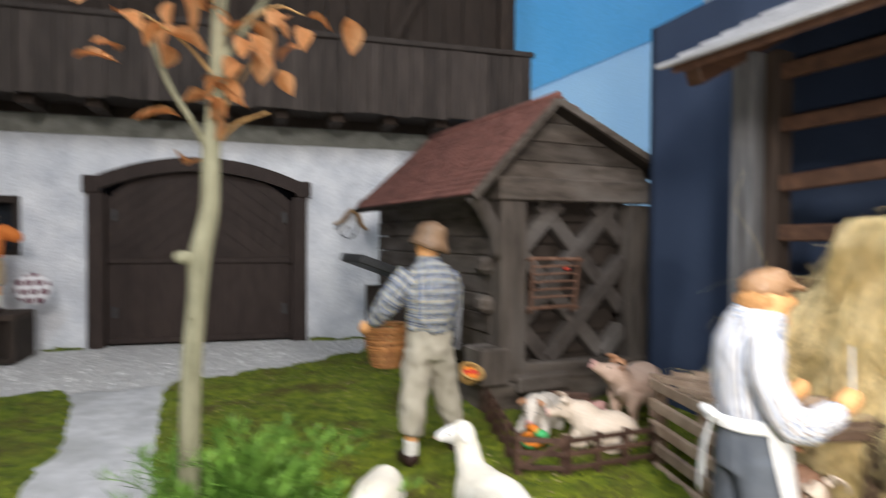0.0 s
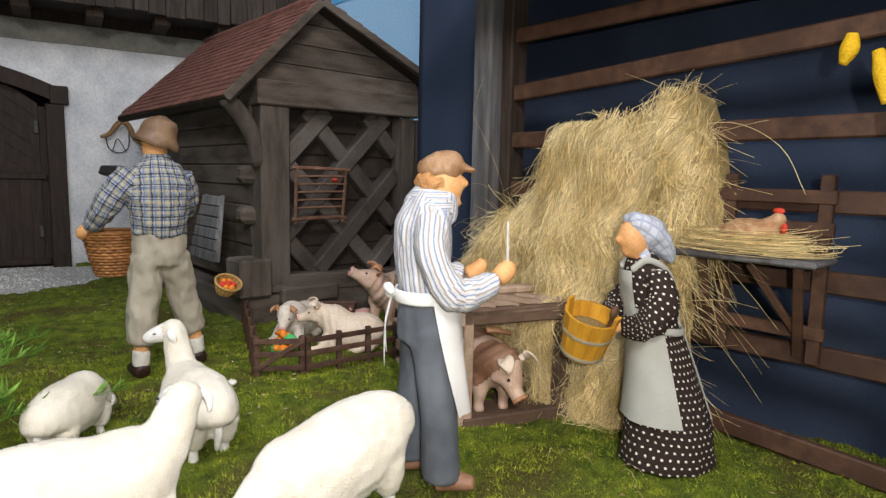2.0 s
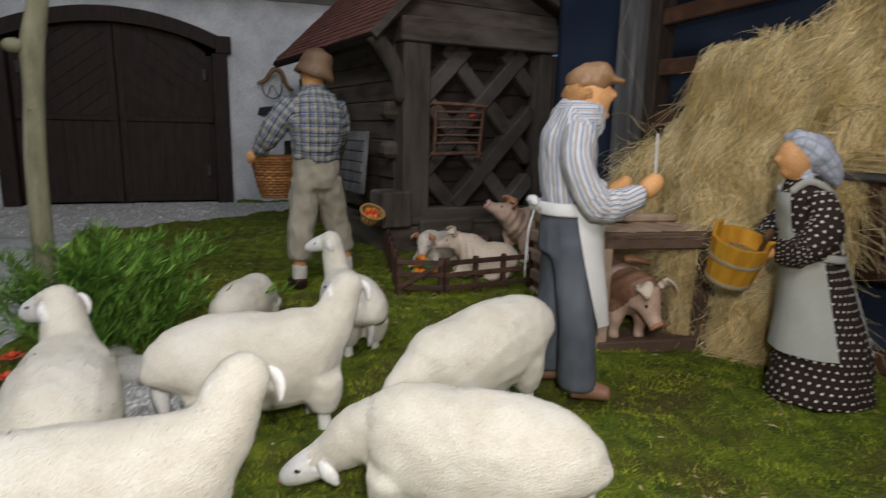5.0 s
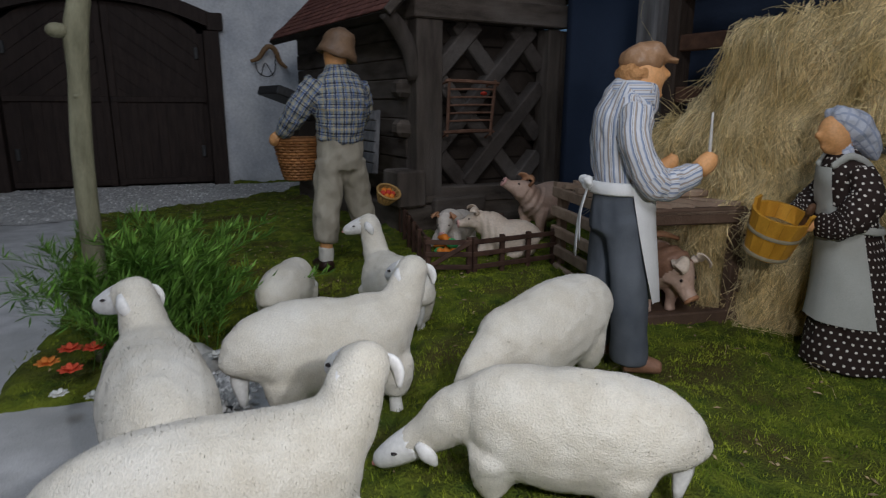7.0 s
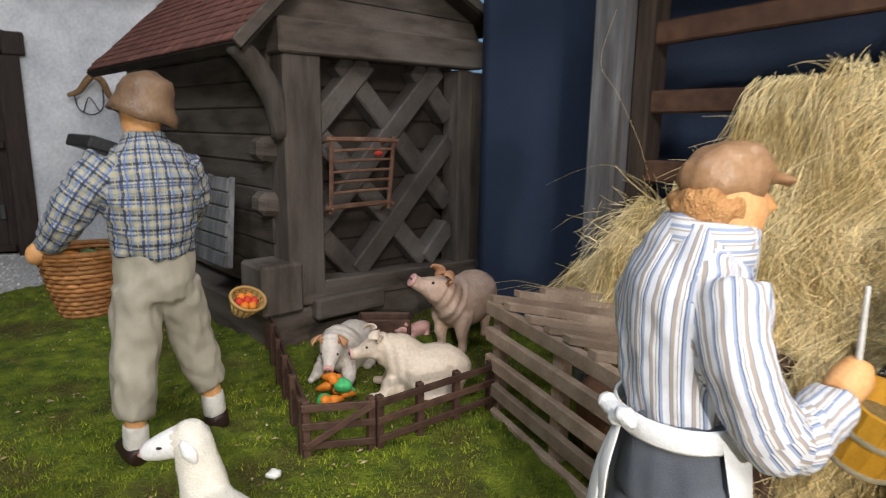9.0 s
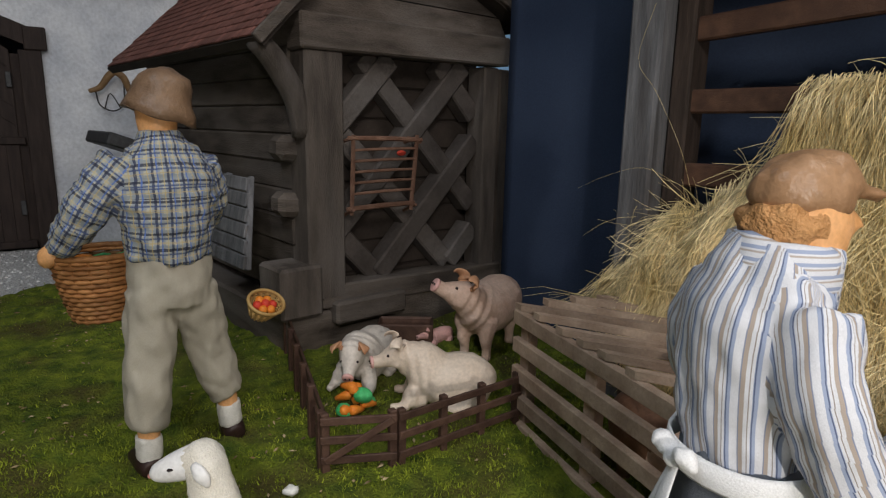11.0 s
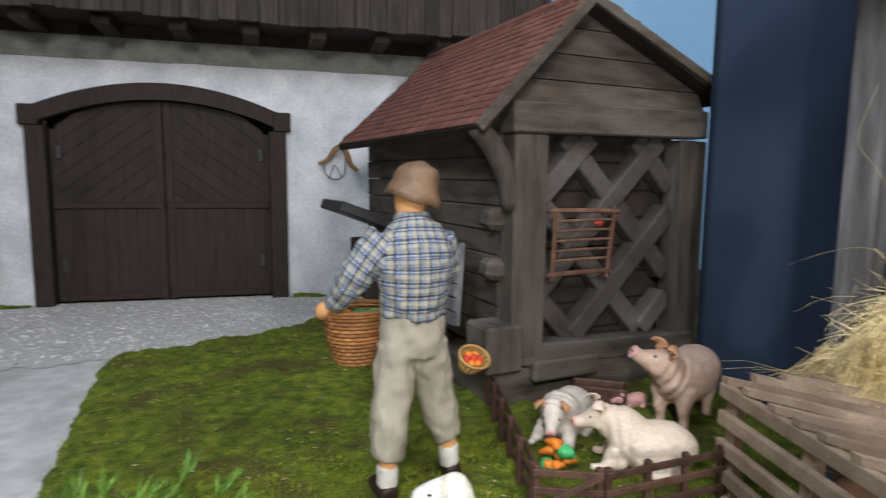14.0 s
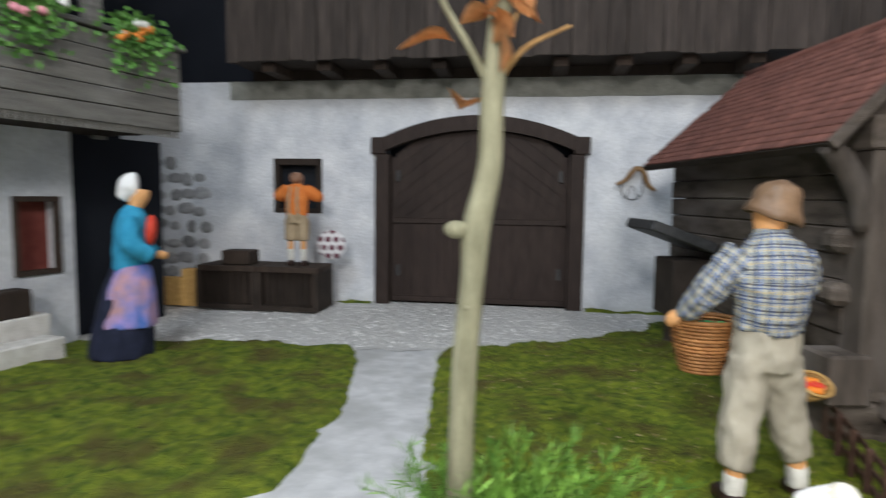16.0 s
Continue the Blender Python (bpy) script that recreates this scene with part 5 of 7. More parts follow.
# ---- pigs ----
def pig(name, label, place, turn, size, skin, ear, lying=False, pitch=0.0, yaw=0.0, fat=1.0, belt=None, rise=0.0, stand=0.43):
    """A pig figurine, 1 unit long, chest towards local +x; pitch and yaw turn its head (degrees)."""
    bm = bmesh.new()
    z = 0.20 * fat if lying else stand
    tube(bm, [(-0.47, 0, z - rise), (-0.43, 0, z + 0.02 - rise), (-0.27, 0, z + 0.02), (-0.02, 0, z), (0.17, 0, z + 0.03 + rise), (0.30, 0, z + 0.07 + rise), (0.36, 0, z + 0.09 + rise)],
         [0.05, 0.145 * fat, 0.195 * fat, 0.20 * fat, (0.165 * fat, 0.18 * fat), (0.13, 0.14), 0.09], 16, 4, (0, 0, 1))
    p, y = radians(pitch), radians(yaw)
    fwd = np.array((math.cos(p) * math.cos(y), math.cos(p) * math.sin(y), math.sin(p)))
    side = np.array((-math.sin(y), math.cos(y), 0.0))
    up = np.cross(fwd, side)
    hc = np.array((0.35, 0.10 * math.sin(y), z + 0.13 + rise + 0.10 * math.sin(p)))
    tube(bm, [(0.20, 0, z + 0.06 + rise), hc - fwd * 0.02, hc + fwd * 0.10 - up * 0.015, hc + fwd * 0.18 - up * 0.03, hc + fwd * 0.255 - up * 0.03], [0.15, (0.128, 0.132), (0.098, 0.092), 0.062, 0.056], 14, 4, tuple(up))
    for k in (-1, 1):
        ball(bm, hc + side * k * 0.06 + fwd * 0.04 - up * 0.05, (0.06, 0.06, 0.055), 10)
    for x, yy in ((0.20, 0.10), (0.20, -0.10), (-0.30, 0.11), (-0.30, -0.11)):
        if lying:
            tube(bm, [(x, yy * 1.3, z - 0.05), (x + 0.08, yy * 1.9, 0.06), (x + 0.22, yy * 1.9, 0.045)], [0.09, 0.055, 0.034], 8, 3)
            ball(bm, (x + 0.0, yy * 1.35, 0.10), (0.13, 0.07, 0.10), 10)
        else:
            tube(bm, [(x, yy, z - 0.03), (x + 0.02, yy, z * 0.5), (x, yy, z * 0.23), (x + 0.012, yy, 0.0)], [0.10, 0.062, 0.042, 0.046], 8, 3)
    bm = melt(bm, 0.018, 2)
    ruffle(bm, 0.0035, 0.12, 1.3, (1.6, 1, 1))
    bm.normal_update()
    for v in bm.verts:  # rolls of skin at the neck
        d = (np.array(v.co) - hc) @ fwd
        if -0.24 < d < 0.02:
            v.co += v.normal * (0.006 * math.sin(d * 75))
    e = bmesh.new()
    for k in (-1, 1):
        c = hc + side * k * 0.085 + up * 0.085
        tube(e, [c, c + up * 0.035 + side * k * 0.03, c + up * 0.075 + side * k * 0.055 + fwd * 0.02, c + up * 0.075 + side * k * 0.07 + fwd * 0.075, c + up * 0.05 + side * k * 0.07 + fwd * 0.10], [(0.03, 0.02), (0.055, 0.016), (0.06, 0.012), (0.035, 0.010), (0.008, 0.006)], 10, 4, tuple(side * k * 0.8 + up))
    d = bmesh.new()
    for k in (-1, 1):
        ball(d, hc + fwd * 0.115 + side * k * 0.078 + up * 0.035, 0.0125, 8)
        ball(d, hc + fwd * 0.272 + side * k * 0.020 - up * 0.026, 0.010, 6)
    n = bmesh.new()
    tube(n, [hc + fwd * 0.245 - up * 0.03, hc + fwd * 0.262 - up * 0.029, hc + fwd * 0.270 - up * 0.029], [0.056, 0.058, 0.048], 14, 2, tuple(up))
    t = bmesh.new()
    tube(t, [(-0.46, 0, z + 0.05), (-0.51, 0.02, z + 0.09), (-0.50, 0.05, z + 0.05), (-0.53, 0.03, z + 0.02)], [0.014, 0.012, 0.01, 0.006], 6, 4)
    for b in (bm, e, d, n, t):
        bmesh.ops.scale(b, vec=(size, size, size), verts=b.verts)
    skins = [skin]
    if belt:
        skins = [skin, belt]
        for f in bm.faces:
            c = f.calc_center_median() / size
            if 0.02 < c.x + 0.03 * math.sin(c.z * 22) < 0.15 or (np.array(c) - hc) @ fwd > 0.02 or (c.z < 0.22 and c.x > 0.1):
                f.material_index = 1
    ob = new(name, gather([(bm, skins, None), (e, ear, None), (d, "dark_dot", None), (n, "pig_pink" if belt is None else "pig_ear", None), (t, skin, None)]))
    ob.matrix_world = pose(*place, 0, 0, turn)
    return tagged(ob, label, "pig figurine", "pigs in the pen" if belt is None else "")


pig("pig_figurine", "standing pinkish brown sow figurine raising its snout", (1.592, 2.022, 0.0), 212, 0.238, "pig_sow", "pig_ear", False, 32, -42, 1.14, stand=0.39)
pig("pig_figurine", "cream-white pig figurine lying on the moss", (1.385, 1.862, 0.0), 148, 0.182, "pig_white", "pig_white", True, -6, 15, 1.2, rise=0.12)
pig("pig_figurine", "pale spotted pig figurine with brown ears eating carrots", (1.318, 2.010, 0.0), 222, 0.178, "pig_pale", "pig_ear", True, -32, 14, 1.2, rise=0.09)
pig("piglet_figurine", "small pink piglet figurine lying beside the trough", (1.525, 2.105, 0.0), 190, 0.085, "pig_pink", "pig_pink", True)
pig("pig_figurine", "brown banded pig figurine with pale face looking out of the crate", (1.515, 1.485, -0.024), -103, 0.25, "pig_brown", "pig_white", False, -48, 24, 1.05, belt="pig_sow", stand=0.33)
bm = bmesh.new()
tube(bm, [(0, 0, 0), (0.02, 0.004, 0.004), (0.05, 0.01, 0.0)], [(0.010, 0.006), (0.013, 0.006), (0.008, 0.004)], 8, 3, (0, 0, 1))
leaf = finish("dry_leaf", bm, "pig_ear", smooth=True)
leaf.matrix_world = pose(1.527, 1.49, 0.116, 0, 10, -30)
tagged(leaf, "orange dry leaf lying on the pig's back", "leaf")

# vegetables for the pigs
r7 = random.Random(5)
CARROT_X, CARROT_Y = 0.012, 0.048
for k, (x, y, z, a) in enumerate(((1.225, 1.80, 0.014, 20), (1.24, 1.84, 0.016, 80), (1.215, 1.84, 0.026, 140), (1.232, 1.825, 0.040, 50), (1.255, 1.81, 0.016, 10), (1.20, 1.81, 0.014, 100), (1.24, 1.85, 0.034, 170), (1.222, 1.83, 0.046, 120))):
    bm = bmesh.new()
    tube(bm, [(-0.013, 0, 0), (-0.006, 0, 0), (0.015, 0, -0.002)], [0.006, 0.0085, 0.0035], 8, 3)
    c = finish("carrot", bm, "carrot", smooth=True)
    c.matrix_world = pose(x * 0.8 + 0.252 + CARROT_X, y * 0.8 + 0.387 + CARROT_Y, z * 0.95 + 0.004, 0, r7.uniform(-15, 25), a)
    tagged(c, "short orange carrot in the pigs' food pile", "carrot", "vegetables in the pen")
for x, y, z, r in ((1.254, 1.850, 0.030, 0.016), (1.222, 1.850, 0.012, 0.014), (1.268, 1.862, 0.012, 0.013)):
    bm = bmesh.new()
    ball(bm, (0, 0, 0), (r, r * 0.9, r * 0.8), 12)
    ruffle(bm, 0.003, 0.012)
    c = finish("cabbage", bm, "cabbage", smooth=True)
    c.matrix_world = pose(x + CARROT_X * 0.5, y + CARROT_Y * 0.7, z + 0.004)
    tagged(c, "small bright green cabbage in the pigs' food pile", "cabbage", "vegetables in the pen")


# ---- baskets ----
def basket(name, label, place, turn, r0, r1, h, mat, filling=(), handle=False):
    ob = thing(name, label, "basket", at=place, turn=turn)
    bm = bmesh.new()
    n = 15
    for i in range(n):
        t = i / (n - 1)
        r = r0 + (r1 - r0) * t ** 0.8
        z = 0.003 + h * t
        pts = [((r + 0.0016 * (-1) ** (k + i)) * math.cos(2 * math.pi * k / 32), (r + 0.0016 * (-1) ** (k + i)) * math.sin(2 * math.pi * k / 32) * 0.86, z) for k in range(33)]
        tube(bm, pts, [h / n * 0.55] * 33, 5, 1, (0, 0, 1), caps=False)
    part("weave", bm, mat, ob, smooth=True)
    for k in range(16):
        a = 2 * math.pi * k / 16
        bm = bmesh.new()
        tube(bm, [(r0 * math.cos(a), r0 * 0.86 * math.sin(a), 0.0), (r1 * math.cos(a), r1 * 0.86 * math.sin(a), h)], [0.0022, 0.0022], 5, 2)
        part("stake", bm, mat, ob)
    bm = bmesh.new()
    pts = [(r1 * math.cos(2 * math.pi * k / 24), r1 * 0.86 * math.sin(2 * math.pi * k / 24), h + 0.002) for k in range(25)]
    tube(bm, pts, [max(0.0035, h * 0.05)] * 25, 6, 1, (0, 0, 1), caps=False)
    part("rim", bm, mat, ob, smooth=True)
    bm = bmesh.new()
    ball(bm, (0, 0, 0.003), (r0, r0 * 0.86, 0.003), 12)
    part("bottom", bm, mat, ob)
    if handle:
        bm = bmesh.new()
        tube(bm, [(-r1, 0, h), (-r1 * 0.75, 0, h + r1 * 0.8), (0, 0, h + r1 * 1.15), (r1 * 0.75, 0, h + r1 * 0.8), (r1, 0, h)], [0.0025] * 5, 6, 4)
        part("handle", bm, mat, ob, smooth=True)
    return ob


basket("wicker_basket", "brown wicker basket with green vegetables held at the farmer's side", (0.915, 1.955, 0.196), 10, 0.034, 0.056, 0.088, "wicker")
for x, y, z, m in ((0.920, 1.955, 0.264, "cabbage"), (0.945, 1.962, 0.262, "cabbage"), (0.897, 1.968, 0.262, "carrot")):
    bm = bmesh.new()
    ball(bm, (0, 0, 0), 0.02, 10)
    ruffle(bm, 0.003, 0.015)
    o = finish("vegetable", bm, m, smooth=True)
    o.matrix_world = pose(x, y, z)
    tagged(o, "round vegetable in the wicker basket", "vegetable", "vegetables in the basket")
small = basket("small_basket", "small pale wicker basket of red apples hung on the hut corner", (1.175, 2.185, 0.093), 0, 0.018, 0.034, 0.036, "wicker_pale")
small.matrix_world = pose(1.172, 2.165, 0.100, 38, 8, 10)
for k in range(7):
    bm = bmesh.new()
    ball(bm, (0, 0, 0), 0.0088, 8)
    o = finish("apple", bm, "carrot" if k % 3 else "red", smooth=True)
    o.matrix_world = small.matrix_world @ pose(0.015 * math.cos(k * 1.05) * (k > 0), 0.013 * math.sin(k * 1.05) * (k > 0), 0.030 + 0.004 * (k == 0))
    tagged(o, "small orange-red apple in the basket", "apple", "apples in the basket")
bm = bmesh.new()
tube(bm, [(0, 0, 0), (0.004, -0.012, 0.03), (0, 0, 0.05)], [0.002] * 3, 6, 3)
hook = finish("iron_hook", bm, "iron", smooth=True)
hook.matrix_world = pose(1.20, 2.18, 0.09)
tagged(hook, "bent iron hook holding the small basket", "hook")


# ---- dressed figurines: one plain mesh each, facing local +y ----
def limb_group(limbs, voxel, fold=0.0, fold_size=0.03, seed=0.0, stretch=(1, 1, 1), balls=()):
    bm, bones = bmesh.new(), []
    for c, r in balls:
        ball(bm, c, r, 16)
    for pts, radii, *ref in limbs:
        bones += tube(bm, pts, radii, 14, 5, ref[0] if ref else (0, 1, 0))
    bm = melt(bm, voxel, 3)
    if fold:
        ruffle(bm, fold, fold_size, seed, stretch)
    return bm, bones


def spun(profile, centre, tilt=0.0, squash=1.0, seg=24):
    """A body of revolution about z: profile is (radius, height)."""
    bm = bmesh.new()
    rings = []
    for r, z in profile:
        rings.append([bm.verts.new((r * math.cos(2 * math.pi * k / seg), r * squash * math.sin(2 * math.pi * k / seg), z)) for k in range(seg)])
    for a, b in zip(rings, rings[1:]):
        for k in range(seg):
            bm.faces.new((a[k], a[(k + 1) % seg], b[(k + 1) % seg], b[k]))
    bm.faces.new(rings[0][::-1]), bm.faces.new(rings[-1])
    bmesh.ops.transform(bm, matrix=Matrix.Translation(centre) @ Matrix.Rotation(tilt, 4, "X"), verts=bm.verts)
    return bm


# farmer seen from behind, plaid shirt
shirt = limb_group([
    ([(0, -0.004, 0.288), (0, -0.010, 0.325), (0, -0.012, 0.37), (0, -0.004, 0.408), (0, 0.002, 0.432), (0, 0.004, 0.446)], [(0.056, 0.042), (0.059, 0.045), (0.066, 0.046), (0.059, 0.040), (0.034, 0.032), (0.029, 0.029)]),
    ([(-0.050, -0.002, 0.408), (-0.082, 0.0, 0.372), (-0.105, 0.012, 0.335), (-0.122, 0.045, 0.302)], [0.027, 0.028, 0.026, 0.019]),
    ([(0.048, -0.002, 0.405), (0.064, 0.01, 0.368), (0.066, 0.04, 0.335), (0.035, 0.075, 0.318)], [0.026, 0.026, 0.024, 0.019])], 0.0045, 0.0045, 0.024, 1, (1, 1, 2))
legs = limb_group([
    ([(0, 0, 0.305), (0, 0.0, 0.27), (0, 0.002, 0.225)], [(0.054, 0.042), (0.056, 0.046), (0.052, 0.046)]),
    ([(-0.026, 0.0, 0.24), (-0.036, -0.005, 0.16), (-0.045, -0.014, 0.10), (-0.048, -0.018, 0.066)], [0.035, 0.033, 0.031, 0.026]),
    ([(0.028, 0.002, 0.24), (0.048, 0.012, 0.16), (0.064, 0.012, 0.10), (0.072, 0.010, 0.072)], [0.035, 0.032, 0.030, 0.025])], 0.0045, 0.0055, 0.028, 4, (1, 1, 0.7))
skin = limb_group([([(0, 0.004, 0.43), (0, 0.008, 0.455), (0, 0.014, 0.48)], [0.021, 0.026, 0.026]), ([(-0.126, 0.05, 0.30), (-0.136, 0.062, 0.288), (-0.132, 0.072, 0.278)], [0.012, 0.014, 0.008]),
                   ([(-0.048, -0.018, 0.075), (-0.049, -0.018, 0.045)], [0.016, 0.015]), ([(0.072, 0.01, 0.078), (0.075, 0.01, 0.048)], [0.016, 0.015])], 0.005)
socks = limb_group([([(-0.049, -0.018, 0.056), (-0.050, -0.018, 0.022)], [0.0185, 0.018]), ([(0.074, 0.01, 0.06), (0.077, 0.01, 0.024)], [0.0185, 0.018])], 0.004, 0.001, 0.008)
shoes = limb_group([([(-0.050, -0.036, 0.012), (-0.052, -0.012, 0.016), (-0.056, 0.03, 0.010)], [(0.016, 0.013), (0.019, 0.019), (0.015, 0.010)], (0, 0, 1)), ([(0.077, -0.008, 0.012), (0.080, 0.016, 0.016), (0.088, 0.055, 0.010)], [(0.016, 0.013), (0.019, 0.019), (0.015, 0.010)], (0, 0, 1))], 0.004)
hat = spun([(0.028, -0.010), (0.044, -0.022), (0.0475, -0.021), (0.0445, -0.010), (0.038, 0.000), (0.0355, 0.010), (0.033, 0.022), (0.026, 0.032), (0.014, 0.0385), (0.004, 0.040)], (0.008, 0.006, 0.478), 0.10)
bmesh.ops.rotate(hat, cent=(0, 0, 0.478), matrix=Matrix.Rotation(0.26, 3, "Y"), verts=hat.verts)
bmesh.ops.translate(hat, vec=(0, 0, 0.008), verts=hat.verts)
ruffle(hat, 0.006, 0.03, 3)
man = new("farmer_figurine", gather([(shirt[0], "plaid", shirt[1]), (legs[0], "trousers", None), (skin[0], "skin", None), (socks[0], "sock", None), (shoes[0], "shoe", None), (hat, "hat_felt", None)]))
man.matrix_world = pose(0.993, 1.896, -0.002, 0, 0, 8)
man.scale = (0.93, 0.98, 1.0)
tagged(man, "farmer figurine in plaid shirt, grey knee trousers and brown felt hat", "figurine")

# farmer with striped shirt and white apron
shirt = limb_group([
    ([(0, 0.0, 0.255), (0, -0.006, 0.30), (0, -0.008, 0.345), (0, -0.002, 0.375), (0, 0.004, 0.392)], [(0.044, 0.037), (0.047, 0.040), (0.053, 0.041), (0.046, 0.034), (0.030, 0.029)]),
    ([(0, 0.004, 0.366), (0.001, 0.007, 0.386), (0.001, 0.009, 0.399)], [0.037, 0.034, 0.033]),
    ([(-0.046, 0, 0.366), (-0.062, -0.006, 0.325), (-0.068, 0.012, 0.285), (-0.058, 0.060, 0.276)], [0.022, 0.022, 0.020, 0.017]),
    ([(0.046, 0, 0.366), (0.066, -0.002, 0.32), (0.070, 0.03, 0.272), (0.048, 0.085, 0.285)], [0.022, 0.022, 0.022, 0.018])], 0.0042, 0.0040, 0.024, 7, (1.2, 1.2, 0.7))
legs = limb_group([
    ([(0, 0, 0.272), (0, 0, 0.235), (0, 0.0, 0.20)], [(0.047, 0.038), (0.051, 0.043), (0.050, 0.044)]),
    ([(-0.024, -0.004, 0.22), (-0.030, -0.012, 0.12), (-0.032, -0.022, 0.022)], [0.032, 0.027, 0.027]),
    ([(0.024, 0.002, 0.22), (0.030, 0.014, 0.12), (0.034, 0.02, 0.016)], [0.032, 0.027, 0.028])], 0.0045, 0.0032, 0.035, 2, (1, 1, 0.5))
skin = limb_group([([(0.0, 0.002, 0.365), (0.002, 0.008, 0.385), (0.003, 0.014, 0.405)], [0.020, 0.019, 0.019]), ([(0.006, 0.045, 0.414), (0.007, 0.052, 0.406)], [0.006, 0.006]), ([(0.005, 0.038, 0.388), (0.005, 0.034, 0.380)], [0.010, 0.008]),
                   ([(-0.056, 0.066, 0.278), (-0.054, 0.084, 0.288), (-0.052, 0.09, 0.302)], [0.012, 0.013, 0.007]), ([(0.046, 0.09, 0.288), (0.042, 0.104, 0.30), (0.042, 0.108, 0.312)], [0.013, 0.014, 0.008])], 0.004, balls=[((0.003, 0.017, 0.406), (0.0245, 0.030, 0.034))])
hair = limb_group([], 0.0035, 0.0045, 0.011, 5, balls=[((0.002, 0.004, 0.409), (0.0268, 0.026, 0.019)), ((0.0, -0.004, 0.400), (0.022, 0.016, 0.014))])
cap = limb_group([([(0.004, 0.040, 0.430), (0.007, 0.062, 0.426)], [(0.017, 0.004), (0.011, 0.0035)], (0, 0, 1))], 0.0035, 0.003, 0.02, 2, balls=[((0.002, 0.014, 0.428), (0.0265, 0.032, 0.0225)), ((0.002, 0.026, 0.434), (0.023, 0.022, 0.017))])
apron = bmesh.new()
cols = 17
rows = []
for j in range(17):
    t = j / 16
    row = []
    for i in range(cols):
        u = i / (cols - 1)
        a = -1.35 + 0.15 * t + (2.95 - 0.80 * t) * u
        r = 0.0475 + 0.012 * t
        z = 0.268 - 0.172 * t - 0.012 * t * math.cos(3 * u)
        row.append(apron.verts.new((r * math.sin(a) * (1.08 + 0.10 * t), r * math.cos(a) * (0.94 + 0.02 * t) + 0.002 + 0.004 * t + 0.003 * math.sin(i * 1.1 + t * 2) * t, z)))
    rows.append(row)
for a, b in zip(rows, rows[1:]):
    for i in range(cols - 1):
        apron.faces.new((a[i], a[i + 1], b[i + 1], b[i]))
tie = limb_group([([(0.008, -0.045, 0.262), (0.006, -0.053, 0.264), (0.010, -0.056, 0.263)], [0.006, 0.007, 0.005]), ([(0.006, -0.048, 0.262), (-0.006, -0.056, 0.270), (-0.014, -0.050, 0.264)], [0.004, 0.007, 0.004]),
                  ([(0.010, -0.048, 0.262), (0.022, -0.056, 0.272), (0.030, -0.050, 0.266)], [0.004, 0.007, 0.004])], 0.0026, 0.002, 0.008)
tails = bmesh.new()
for end, mid in (((-0.020, -0.060, 0.160), (-0.006, -0.060, 0.215)), ((-0.004, -0.058, 0.185), (0.004, -0.060, 0.225))):
    tube(tails, [(0.006, -0.052, 0.260), mid, end], [(0.005, 0.0012), (0.0075, 0.0012), (0.009, 0.001)], 8, 5)
belt = bmesh.new()
tube(belt, [(0.0505 * math.cos(a), 0.0435 * math.sin(a) - 0.003, 0.262) for a in [math.pi * 0.12 - math.pi * 1.24 * k / 16 for k in range(17)]], [(0.0022, 0.009)] * 17, 8, 1, (0, 0, 1))
shoes = limb_group([([(-0.032, -0.03, 0.012), (-0.033, 0.0, 0.014), (-0.036, 0.032, 0.010)], [(0.016, 0.012), (0.017, 0.014), (0.013, 0.009)], (0, 0, 1)), ([(0.034, 0.01, 0.012), (0.036, 0.035, 0.014), (0.042, 0.068, 0.010)], [(0.016, 0.012), (0.017, 0.014), (0.013, 0.009)], (0, 0, 1))], 0.004)
collar = spun([(0.029, -0.004), (0.0375, -0.004), (0.0375, 0.004), (0.0345, 0.018), (0.0325, 0.021), (0.030, 0.018), (0.029, 0.004)], (0.001, 0.005, 0.378), -0.2, 0.94)
ruffle(collar, 0.003, 0.02, 4)
stick = bmesh.new()
tube(stick, [(0.043, 0.106, 0.29), (0.044, 0.104, 0.325), (0.044, 0.103, 0.362)], [0.0025, 0.0022, 0.0015], 6, 3)
striped = new("farmer_figurine", gather([(shirt[0], "stripes", shirt[1]), (legs[0], "denim", None), (skin[0], "skin", None), (hair[0], "hair", None), (cap[0], "cap_felt", None), (apron, "apron_white", None), (tie[0], "apron_white", None), (tails, "apron_white", None), (belt, "apron_white", None), (collar, "collar", [((0.001, 0.005, 0.378), np.array((1.0, 0, 0)), np.array((0, 1.0, 0)), 0.0, 0.03, 0.03)]), (shoes[0], "pig_brown", None), (stick, "pale_stone", None)]))
striped.matrix_world = pose(1.258, 1.260, -0.018, 0, 0, -90 - 24)
striped.scale = (0.97, 0.97, 1.035)
tagged(striped, "farmer figurine in striped shirt, cap, grey trousers and white apron", "figurine")

